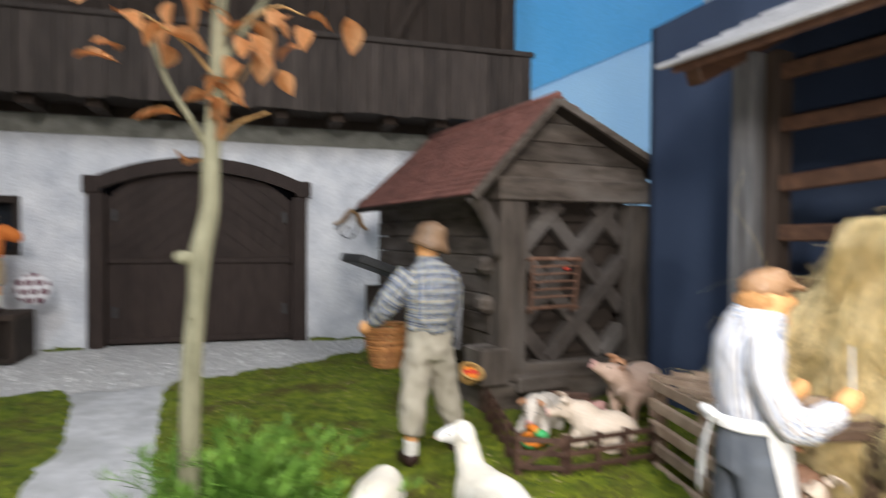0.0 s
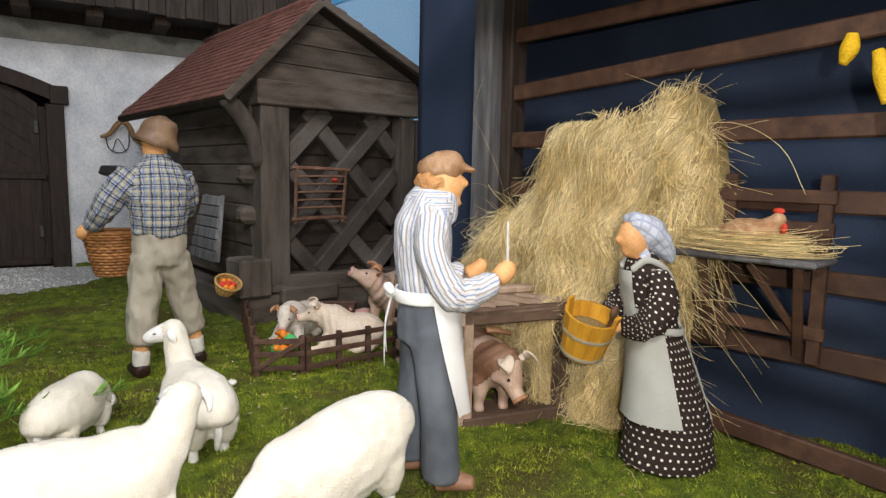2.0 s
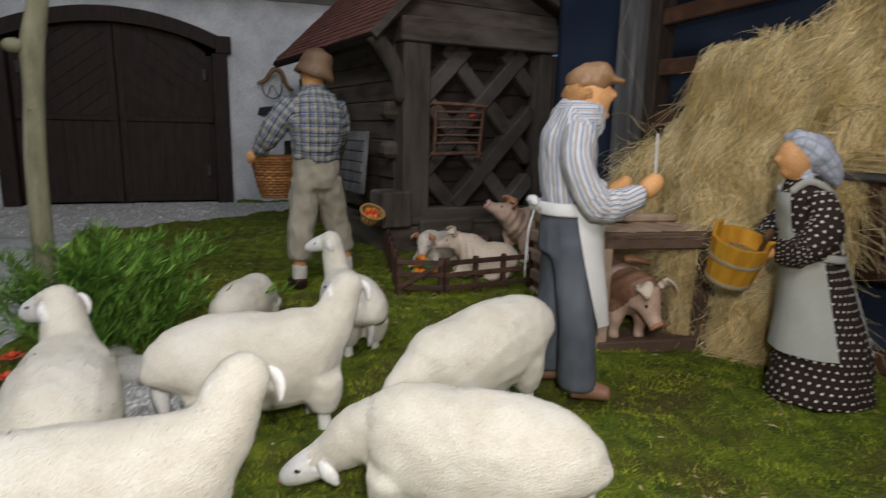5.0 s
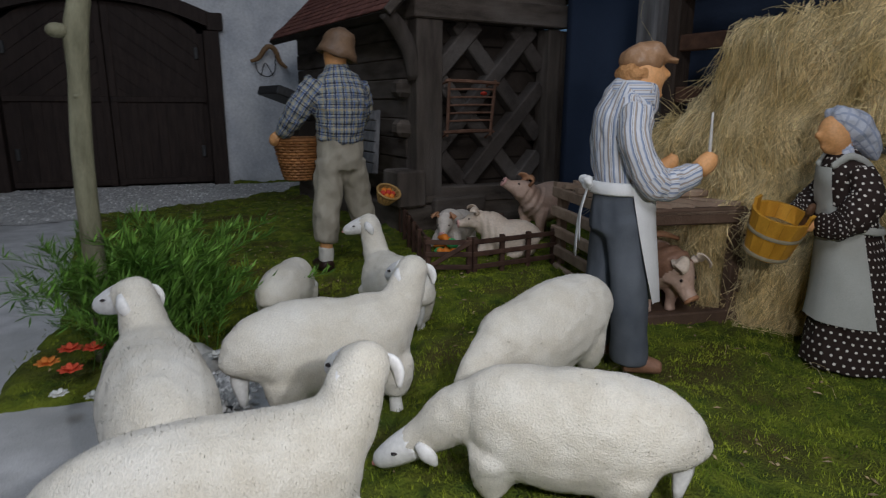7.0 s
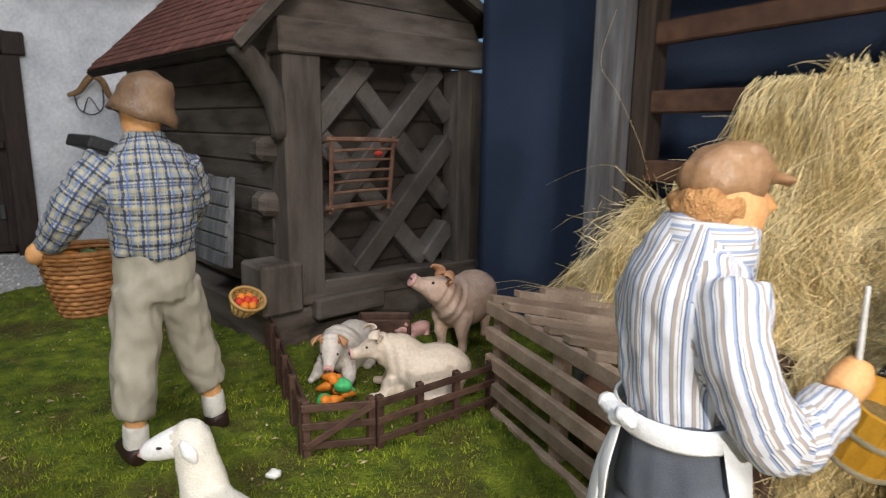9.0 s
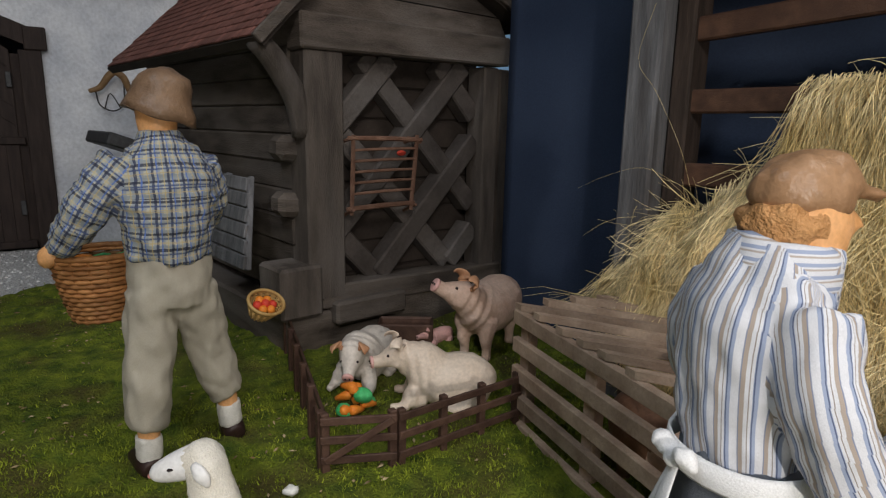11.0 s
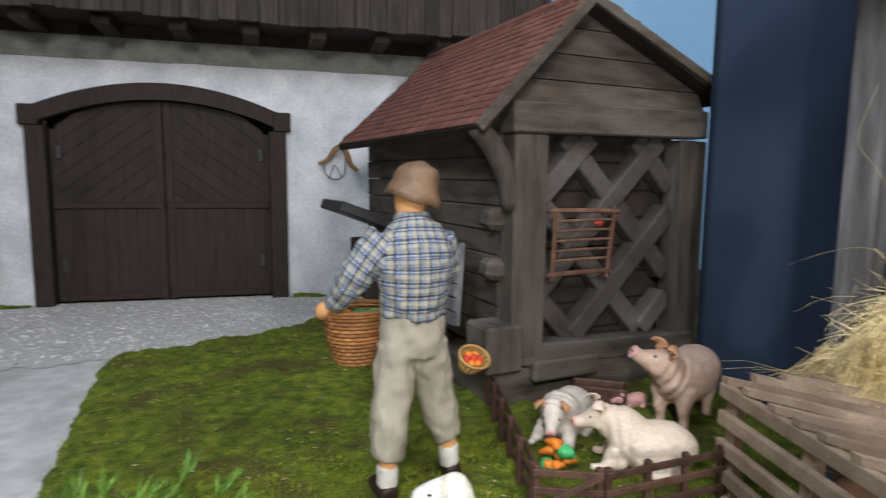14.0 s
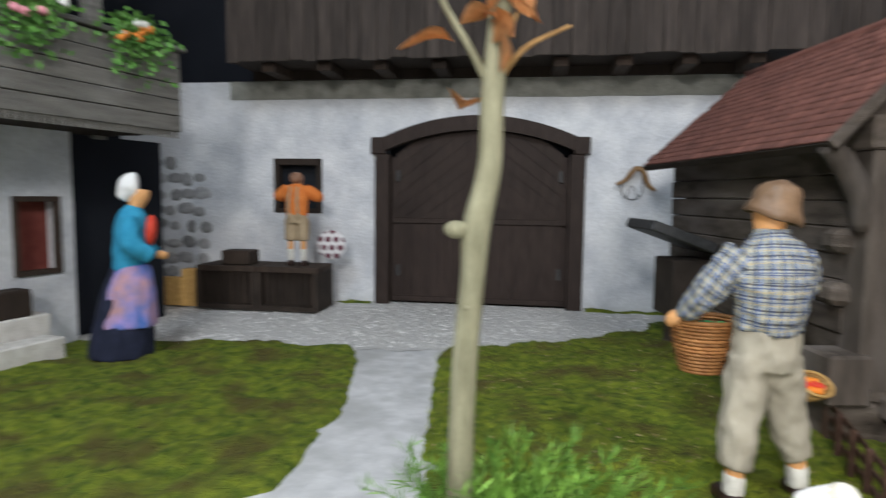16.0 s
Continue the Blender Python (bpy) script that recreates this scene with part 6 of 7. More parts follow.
# farmer's wife in dotted dress
dress = limb_group([
    ([(0, 0, 0.004), (0, 0, 0.03), (0, -0.002, 0.10), (0, -0.002, 0.17), (0, 0.0, 0.205)], [(0.071, 0.079), (0.068, 0.076), (0.056, 0.063), (0.044, 0.049), (0.036, 0.037)]),
    ([(0, 0.0, 0.205), (0, 0.003, 0.235), (0, 0.004, 0.268), (0, 0.004, 0.30), (0, 0.006, 0.322)], [(0.036, 0.036), (0.037, 0.038), (0.038, 0.038), (0.032, 0.031), (0.018, 0.018)]),
    ([(-0.032, 0.002, 0.296), (-0.051, 0.006, 0.256), (-0.042, 0.048, 0.222), (-0.004, 0.088, 0.216)], [0.020, 0.023, 0.022, 0.015]),
    ([(0.032, 0.002, 0.296), (0.054, 0.004, 0.256), (0.064, 0.042, 0.224), (0.062, 0.088, 0.222)], [0.020, 0.023, 0.022, 0.015])], 0.0042, 0.0042, 0.03, 3, (1.6, 1.6, 0.35))
skin = limb_group([([(0, 0.006, 0.305), (0, 0.010, 0.335)], [0.015, 0.015]), ([(0, 0.036, 0.347), (0, 0.046, 0.340)], [0.0055, 0.005]), ([(0, 0.030, 0.326), (0, 0.036, 0.321)], [0.010, 0.007]), ([(-0.002, 0.090, 0.216), (0.008, 0.108, 0.212)], [0.011, 0.009]), ([(0.062, 0.092, 0.221), (0.058, 0.108, 0.212)], [0.011, 0.009])], 0.0035, balls=[((0, 0.017, 0.343), (0.0205, 0.0245, 0.028))])
ker = limb_group([([(0, 0.022, 0.366), (0, 0.008, 0.366), (0, -0.014, 0.352), (0, -0.032, 0.330), (0, -0.044, 0.312)], [(0.016, 0.010), (0.026, 0.019), (0.027, 0.025), (0.019, 0.018), (0.008, 0.010)], (0, 0, 1)), ([(0.0, 0.016, 0.318), (0, 0.000, 0.324)], [0.018, 0.020])], 0.0035, 0.0035, 0.016, 6)
apron = bmesh.new()
rows = []
for j in range(18):
    t = j / 17
    row = []
    for i in range(13):
        a = (-1.5 + 3.0 * i / 12) * (0.4 if t < 0.28 else 1.0)
        z = 0.30 - 0.225 * t
        rx = float(np.interp(z, [0.06, 0.10, 0.17, 0.215, 0.262, 0.30], [0.068, 0.061, 0.049, 0.040, 0.0425, 0.036]))
        row.append(apron.verts.new((rx * math.sin(a), rx * 1.12 * math.cos(a) + 0.003 + 0.002 * math.sin(i * 1.7) * t, z)))
    rows.append(row)
for a, b in zip(rows, rows[1:]):
    for i in range(12):
        apron.faces.new((a[i], a[i + 1], b[i + 1], b[i]))
band = limb_group([([(0.043 * math.cos(a), 0.042 * math.sin(a), 0.214 + 0.004 * math.sin(a)) for a in [2 * math.pi * k / 14 for k in range(15)]], [(0.003, 0.007)] * 15, (0, 0, 1)),
                   ([(-0.018, 0.036, 0.30), (-0.026, 0.008, 0.316), (-0.019, -0.028, 0.29), (0, -0.040, 0.22)], [(0.006, 0.0035)] * 4, (1, 0, 0)), ([(0.018, 0.036, 0.30), (0.026, 0.008, 0.316), (0.019, -0.028, 0.29), (0, -0.040, 0.22)], [(0.006, 0.0035)] * 4, (1, 0, 0)),
                   ([(0.0, -0.045, 0.214), (0.006, -0.064, 0.15), (0.004, -0.082, 0.06)], [(0.005, 0.002)] * 3)], 0.003)
wife = new("farmwife_figurine", gather([(dress[0], "dotted", dress[1]), (skin[0], "skin", None), (ker[0], "kerchief", ker[1]), (apron, "apron_grey", None), (band[0], "apron_grey", None)]))
for v in wife.data.vertices:  # she bends towards the bucket
    stay = 1.0 if v.co.z > 0.28 else max(0.0, min(1.0, (0.10 - v.co.y) / 0.06))
    v.co.y += 0.22 * max(0.0, v.co.z - 0.05) * stay
wife.matrix_world = pose(1.662, 1.160, -0.044, 0, 0, 68)
wife.scale = (0.99, 1.0, 1.07)
tagged(wife, "farmwife figurine in dark dotted dress, grey apron and pale kerchief", "figurine")

# bucket in her arms
bucket = thing("feed_bucket", "yellow wooden stave bucket with grey hoops", "bucket", at=(1.545, 1.243, 0.128), turn=20)
bucket.matrix_world = pose(1.546, 1.250, 0.132, 17, -9, 20)
bucket.scale = (1.0, 1.0, 0.86)
for k in range(14):
    a0, a1 = 2 * math.pi * k / 14 + 0.004, 2 * math.pi * (k + 1) / 14 - 0.004
    bm = bmesh.new()
    vs = []
    for z, r in ((0, 0.034), (0.086, 0.045)):
        for a, rr in ((a0, r), (a1, r), (a1, r - 0.005), (a0, r - 0.005)):
            vs.append(bm.verts.new((rr * math.cos(a), rr * math.sin(a), z + (0.014 if z and k in (3, 10) else 0))))
    for f in ((0, 1, 5, 4), (1, 2, 6, 5), (2, 3, 7, 6), (3, 0, 4, 7), (0, 3, 2, 1), (4, 5, 6, 7)):
        bm.faces.new([vs[i] for i in f])
    part("stave", bm, "bucket", bucket)
for z, r in ((0.006, 0.0352), (0.05, 0.0408)):
    bm = bmesh.new()
    tube(bm, [(r * math.cos(2 * math.pi * k / 24), r * math.sin(2 * math.pi * k / 24), z) for k in range(25)], [(0.001, 0.004)] * 25, 6, 1, (0, 0, 1), caps=False)
    part("hoop", bm, "tin", bucket, "dull grey hoop")
bm = bmesh.new()
ball(bm, (0, 0, 0.004), (0.034, 0.034, 0.004), 14)
part("bottom", bm, "bucket", bucket)
bm = bmesh.new()
ball(bm, (0, 0, 0.055), (0.038, 0.038, 0.006), 14)
part("feed", bm, "straw_core", bucket, "pale feed mash")
bm = bmesh.new()
tube(bm, [(0.01, -0.02, 0.02), (-0.01, -0.034, 0.075), (-0.02, -0.038, 0.098)], [0.003, 0.0035, 0.0035], 8, 4)
ball(bm, (-0.022, -0.039, 0.104), (0.011, 0.006, 0.011), 10)
spoon = finish("wooden_spoon", bm, "spoon", smooth=True)
spoon.matrix_world = bucket.matrix_world.copy()
tagged(spoon, "dark wooden spoon leaning in the bucket", "spoon")


# ---- sheep ----
def sheep(label, place, turn, size, head=(0, 0), graze=False, seed=0.0):
    """A woolly sheep figurine, chest towards local +x, 1 unit long. head: turn of the head sideways, lift."""
    bm = bmesh.new()
    b = 0.43
    tube(bm, [(-0.50, 0, b - 0.10), (-0.46, 0, b - 0.03), (-0.25, 0, b - 0.005), (0.0, 0, b - 0.025), (0.22, 0, b - 0.01), (0.34, 0, b - 0.04)], [(0.10, 0.14), (0.195, 0.225), (0.235, 0.262), (0.235, 0.262), (0.20, 0.245), (0.09, 0.14)], 16, 4, (0, 0, 1))
    t, lift = head
    ct, st = math.cos(t), math.sin(t)
    if graze:
        neck = [(0.2, 0, b + 0.04), (0.40, 0.02 * st, b - 0.02), (0.52, 0.06 * st, b - 0.12)]
        tube(bm, neck, [(0.155, 0.175), (0.12, 0.13), (0.095, 0.10)], 14, 4, (0, 0, 1))
        hp = np.array((0.55, 0.07 * st, b - 0.15))
        fwd = np.array((0.8 * ct, 0.8 * st, -0.5))
    else:
        neck = [(0.14, 0, b + 0.04), (0.30, 0, b + 0.14), (0.385 + 0.02 * ct, 0.03 * st, b + 0.30 + lift)]
        tube(bm, neck, [(0.175, 0.18), (0.125, 0.135), (0.098, 0.10)], 14, 4, (0, 0, 1))
        hp = np.array((0.40, 0.04 * st, b + 0.31 + lift))
        fwd = np.array((0.9 * ct, 0.9 * st, -0.32))
    fwd /= np.linalg.norm(fwd)
    ball(bm, hp, (0.094, 0.094, 0.094), 12)
    tube(bm, [hp - fwd * 0.03, hp + fwd * 0.09], [0.092, 0.078], 12, 3, (0, 0, 1))
    for x, y in ((0.20, 0.115), (0.22, -0.115), (-0.34, 0.115), (-0.36, -0.115)):
        tube(bm, [(x, y, b - 0.10), (x + 0.01, y, b * 0.5), (x, y, 0.12)], [0.12, 0.10, 0.065], 10, 3)
    bm = melt(bm, 0.02, 6)
    ruffle(bm, 0.010, 0.24, seed)
    ruffle(bm, 0.004, 0.05, seed + 3)
    fur, lean = bmesh.new(), []
    bm.faces.ensure_lookup_table()
    pick = random.Random(seed)
    bm.normal_update()
    for _ in range(16000):
        f = bm.faces[pick.randrange(len(bm.faces))]
        wts = [pick.random() for _ in f.verts]
        tot = sum(wts)
        p = sum((v.co * (q / tot) for v, q in zip(f.verts, wts)), Vector())
        n = sum((v.normal * (q / tot) for v, q in zip(f.verts, wts)), Vector()).normalized()
        d = (n + Vector((pick.gauss(-0.3, 0.7), pick.gauss(0, 0.7), pick.gauss(-0.4, 0.6)))).normalized()
        s2 = d.cross(Vector((pick.random() - 0.5, pick.random() - 0.5, pick.random() - 0.5))).normalized() * 0.0012
        q0 = p - n * 0.002
        fur.faces.new([fur.verts.new(c) for c in (q0 - s2, q0 + s2, p + d * pick.uniform(0.004, 0.011))])
        lean += [n, n, n]
    start = len(bm.verts)
    face = bmesh.new()
    tube(face, [hp + fwd * 0.04, hp + fwd * 0.14, hp + fwd * 0.23, hp + fwd * 0.26], [0.082, 0.07, 0.046, 0.02], 12, 4, (0, 0, 1))
    side = np.cross(fwd, (0, 0, 1))
    side /= np.linalg.norm(side)
    up = np.cross(side, fwd)
    for k in (-1, 1):
        c = hp + side * k * 0.085 + up * 0.015 + fwd * 0.01
        tube(face, [c, c + side * k * 0.026 - up * 0.03 - fwd * 0.02, c + side * k * 0.030 - up * 0.07 - fwd * 0.03, c + side * k * 0.022 - up * 0.115 - fwd * 0.03], [(0.022, 0.014), (0.036, 0.018), (0.034, 0.016), (0.012, 0.007)], 8, 4, tuple(side))
    for x, y in ((0.20, 0.115), (0.22, -0.115), (-0.34, 0.115), (-0.36, -0.115)):
        tube(face, [(x, y, 0.2), (x + 0.005, y, 0.1), (x + 0.015, y, 0.0)], [0.042, 0.036, 0.042], 8, 3)
    tube(face, [(-0.50, 0, b + 0.02), (-0.56, 0, b - 0.10), (-0.55, 0.01, b - 0.26)], [(0.05, 0.04), (0.05, 0.035), (0.02, 0.02)], 8, 4)
    eye = bmesh.new()
    for k in (-1, 1):
        ball(eye, hp + fwd * 0.13 + side * k * 0.066 + up * 0.022, (0.016, 0.016, 0.006), 8)
    nose = bmesh.new()
    ball(nose, hp + fwd * 0.262 - up * 0.004, (0.018, 0.018, 0.012), 8)
    for q in (bm, fur, face, eye, nose):
        bmesh.ops.scale(q, vec=(size, size, size), verts=q.verts)
    skin = gather([(bm, "wool", None), (fur, "wool_fibre", None), (face, "white_face", None), (eye, "dark_dot", None), (nose, "pink_dot", None)])
    normals = [v.normal.copy() for v in skin.vertices]
    normals[start:start + len(lean)] = lean
    skin.normals_split_custom_set_from_vertices(normals)
    ob = new("sheep_figurine", skin)
    ob.matrix_world = pose(*place, 0, 0, turn)
    return tagged(ob, label, "sheep figurine", "flock of sheep")


sheep("white woolly sheep figurine standing with raised head", (0.992, 1.520, -0.014), 98, 0.192, (0.95, 0.15), seed=1)
sheep("white woolly sheep figurine seen from behind with upright head", (0.85, 1.243, -0.014), 5, 0.228, (1.75, 0.02), seed=2)
sheep("white woolly sheep figurine grazing with lowered head", (0.832, 1.60, -0.014), 62, 0.165, (0.0, 0.0), True, seed=3)
nibbler = sheep("white woolly sheep figurine grazing with lowered head", (1.088, 1.185, -0.018), 198, 0.222, (0.2, 0.0), True, seed=4)
nibbler.matrix_world = nibbler.matrix_world @ pose(0, 0, 0.006, 0, 9, 0)
sheep("white woolly sheep figurine grazing with bowed face", (0.985, 1.003, -0.024), 143, 0.222, (0.2, 0.0), True, seed=5)
sheep("white woolly sheep figurine with raised head among the flock", (0.715, 0.98, -0.014), 5, 0.235, (1.75, 0.0), seed=6)
sheep("white woolly sheep figurine beside the flower bed", (0.640, 1.185, -0.014), 97, 0.228, (0.8, 0.02), seed=7)

# ---- sapling with a few autumn leaves ----
tree = thing("sapling_tree", "slender pale sapling with a few withered orange leaves", "tree")
bm = bmesh.new()
TRUNK = [(0.548, 1.53, -0.03), (0.549, 1.53, 0.18), (0.552, 1.525, 0.30), (0.560, 1.522, 0.40), (0.563, 1.522, 0.455), (0.576, 1.52, 0.52), (0.578, 1.52, 0.60), (0.586, 1.52, 0.70), (0.590, 1.52, 0.85), (0.60, 1.51, 1.05), (0.605, 1.50, 1.25)]
tube(bm, TRUNK, [0.015, 0.0145, 0.014, 0.0135, 0.0155, 0.013, 0.0125, 0.011, 0.010, 0.008, 0.004], 12, 5)
ball(bm, (0.543, 1.513, 0.455), (0.014, 0.010, 0.010), 10)
ball(bm, (0.556, 1.514, 0.372), (0.006, 0.006, 0.005), 8)
part("trunk", bm, "bark", tree, smooth=True)
twigs = [([(0.578, 1.52, 0.595), (0.555, 1.51, 0.64), (0.525, 1.50, 0.69), (0.50, 1.49, 0.76)], 0.005, "bark"), ([(0.58, 1.52, 0.605), (0.61, 1.515, 0.64), (0.655, 1.51, 0.66)], 0.0035, "twig"), ([(0.582, 1.52, 0.62), (0.60, 1.51, 0.67), (0.635, 1.505, 0.73)], 0.003, "twig"),
         ([(0.588, 1.52, 0.72), (0.64, 1.51, 0.80), (0.69, 1.50, 0.88)], 0.005, "bark"), ([(0.586, 1.52, 0.70), (0.55, 1.50, 0.74), (0.50, 1.48, 0.77)], 0.003, "twig"), ([(0.59, 1.52, 0.76), (0.66, 1.49, 0.80), (0.70, 1.48, 0.79)], 0.0028, "twig"), ([(0.59, 1.52, 0.8), (0.52, 1.50, 0.86), (0.45, 1.49, 0.88)], 0.004, "twig")]
for pts, r, m in twigs:
    bm = bmesh.new()
    tube(bm, pts, [r * (1 - 0.5 * i / (len(pts) - 1)) for i in range(len(pts))], 7, 4)
    part("branch", bm, m, tree, smooth=True)
r8 = random.Random(21)
spots = [(0.538, 1.50, 0.645, 0.055), (0.552, 1.505, 0.585, 0.055), (0.60, 1.50, 0.70, 0.04)]
for i in range(46):
    base = r8.choice(((0.50, 1.49, 0.74), (0.46, 1.49, 0.78), (0.60, 1.50, 0.70), (0.62, 1.50, 0.73), (0.57, 1.51, 0.74), (0.68, 1.49, 0.80), (0.70, 1.49, 0.76), (0.55, 1.50, 0.80), (0.52, 1.5, 0.84), (0.64, 1.5, 0.84)))
    spots.append((base[0] + r8.gauss(0, 0.03), base[1] + r8.gauss(0, 0.025), base[2] + r8.gauss(0, 0.025), r8.uniform(0.034, 0.058)))
for x, y, z, l in spots:
    bm = bmesh.new()
    n = 7
    prof = [0.0, 0.55, 0.9, 1.0, 0.85, 0.5, 0.02]
    rows = []
    curl = r8.uniform(0.5, 1.6)
    for i in range(n):
        t = i / (n - 1)
        w = prof[i] * l * 0.36
        zc = -curl * 0.25 * l * t * t
        rows.append([bm.verts.new((k * w, l * t, zc + abs(k) * w * 0.55 + 0.002 * math.sin(5 * t + k))) for k in (-1, -0.5, 0, 0.5, 1)])
    for a, b in zip(rows, rows[1:]):
        for k in range(4):
            bm.faces.new((a[k], a[k + 1], b[k + 1], b[k]))
    bmesh.ops.solidify(bm, geom=bm.faces[:], thickness=0.0005)
    o = part("leaf", bm, "dead_leaf", tree, smooth=True)
    o.matrix_world = pose(x, y, z, r8.uniform(-70, 20), r8.uniform(-40, 40), r8.uniform(0, 360))

# ---- feathery green bush at its foot ----
strands, leaves = [], []
r9 = random.Random(31)
lv, lf = [], []
for i in range(170):
    a, spread = r9.uniform(0, 6.28), r9.uniform(0.04, 0.145)
    cx, cy = 0.61 + r9.gauss(0, 0.045), 1.55 + r9.gauss(0, 0.045)
    h = r9.uniform(0.10, 0.195) * (1.15 - 2.2 * spread * (r9.random() < 0.6))
    stem = []
    for k in range(7):
        f = k / 6
        stem.append(np.array((cx + math.cos(a) * spread * f ** 1.3, cy + math.sin(a) * spread * 0.75 * f ** 1.3, -0.012 + h * (1.75 * f - 0.85 * f * f))))
    strands.append([tuple(p) for p in stem])
    for k in range(2, 7):
        for _ in range(16):
            p = stem[k] + (stem[k - 1] - stem[k]) * r9.random()
            d = np.array((r9.gauss(0, 1), r9.gauss(0, 1), r9.gauss(0.5, 0.6))) + (stem[k] - stem[k - 1]) / np.linalg.norm(stem[k] - stem[k - 1]) * 1.2
            d /= np.linalg.norm(d)
            l, w = r9.uniform(0.014, 0.036), r9.uniform(0.0010, 0.0019)
            s = np.cross(d, (r9.random(), r9.random(), 1))
            s /= np.linalg.norm(s) + 1e-6
            b = len(lv)
            lv += [tuple(p), tuple(p + d * l * 0.5 + s * w), tuple(p + d * l), tuple(p + d * l * 0.5 - s * w)]
            lf.append((b, b + 1, b + 2, b + 3))
bush = thing("feathery_bush", "feathery bright green bush with thin narrow leaves", "bush", at=(0, 0, 0))
me = ribbons(strands, 0.0007, 3)
me.materials.append(M["needle"])
o = new("stems", me)
o.parent = bush
tagged(o, kind="stuff")
me = bpy.data.meshes.new("leaves")
me.from_pydata(lv, [], lf)
me.materials.append(M["needle"])
o = new("leaves", me)
o.parent = bush
tagged(o, kind="stuff")


# ---- flowers and stones beside the path ----
def flower(place, size, mat, label, group="flowers by the path"):
    ob = thing("flower", label, "flower", group, at=place, turn=random.uniform(0, 90))
    for ring, n, tilt in ((1.0, 7, 0.5), (0.65, 5, 1.0)):
        for k in range(n):
            bm = bmesh.new()
            tube(bm, [(0, 0, 0), (size * ring * 0.5, 0, size * 0.15 * tilt + size * 0.15), (size * ring * 0.85, 0, size * 0.5 * tilt)], [(size * 0.1, size * 0.03), (size * 0.3, size * 0.04), (size * 0.12, size * 0.03)], 6, 3, (0, 0, 1))
            bmesh.ops.rotate(bm, cent=(0, 0, 0), matrix=Matrix.Rotation(2 * math.pi * k / n + ring, 3, "Z"), verts=bm.verts)
            part("petal", bm, mat, ob, smooth=True)
    return ob


random.seed(5)
for x, y, z, m in ((0.546, 1.452, 0.035, "flower_red"), (0.520, 1.445, 0.040, "flower_red"), (0.524, 1.409, 0.025, "flower_red"), (0.495, 1.43, 0.03, "flower_orange")):
    flower((x, y, z), 0.018, m, "red flower head with layered petals beside the path")
for x, y, z in ((0.56, 1.33, 0.02), (0.60, 1.36, 0.02), (0.70, 1.40, 0.022), (0.52, 1.35, 0.02)):
    flower((x, y, z), 0.013, "flower_white", "small white flower beside the path")
for k, (x, y, r) in enumerate(((0.664, 1.447, 0.030), (0.70, 1.425, 0.022), (0.635, 1.50, 0.024))):
    bm = bmesh.new()
    ball(bm, (0, 0, 0), (r * 1.5, r, r * 0.8), 12)
    ruffle(bm, r * 0.35, r * 0.9, k)
    o = finish("stone", bm, "pale_stone", smooth=True)
    o.matrix_world = pose(x, y, 0.004, 0, 0, 40 * k)
    tagged(o, "rough pale stone at the path's edge", "stone", "stones at the path")
lv, lf = [], []
r11 = random.Random(3)
for i in range(1100):
    x, y, r = 0.682 + r11.gauss(0, 0.026), 1.345 + r11.gauss(0, 0.045), r11.uniform(0.0025, 0.006)
    z, b = float(ground_height(x, y)) + 0.004, len(lv)
    a = r11.uniform(0, 6.28)
    lv += [(x + r * math.cos(a + k * 1.257), y + r * 0.8 * math.sin(a + k * 1.257), z - r * 0.3) for k in range(5)] + [(x + r * 0.2, y, z + r * 0.8)]
    lf += [(b + k, b + (k + 1) % 5, b + 5) for k in range(5)]
me = bpy.data.meshes.new("pebbles")
me.from_pydata(lv, [], lf)
me.materials.append(M["pebble"])
tagged(new("pebble_patch", me), "patch of small white pebbles beside the path", "gravel", kind="stuff")
bm = bmesh.new()
for x, y in ((1.095, 1.735),):
    ball(bm, (x, y, 0.004), (0.011, 0.008, 0.006), 8)
ruffle(bm, 0.004, 0.008)
tagged(finish("pebble", bm, "flower_white", smooth=True), "small white pebble on the moss", "pebble")

# ---- yoke on the barn wall ----
yoke = thing("ox_yoke", "curved wooden yoke with hanging wire loop on the barn wall", "yoke")
bm = bmesh.new()
tube(bm, [(0.965, 3.545, 0.545), (1.0, 3.54, 0.56), (1.03, 3.535, 0.60), (1.05, 3.535, 0.612), (1.075, 3.535, 0.595), (1.095, 3.54, 0.545), (1.125, 3.545, 0.52)], [0.007, 0.010, 0.012, 0.011, 0.012, 0.010, 0.007], 10, 4)
part("bow", bm, "horn", yoke, smooth=True)
bm = bmesh.new()
tube(bm, [(0.985, 3.55, 0.55), (0.995, 3.55, 0.50), (1.035, 3.55, 0.48), (1.07, 3.55, 0.505), (1.075, 3.55, 0.57)], [0.0025] * 5, 6, 4)
tube(bm, [(1.01, 3.555, 0.49), (1.03, 3.555, 0.54), (1.06, 3.555, 0.49)], [0.002] * 3, 6, 4)
part("wire_loop", bm, "iron", yoke, smooth=True)

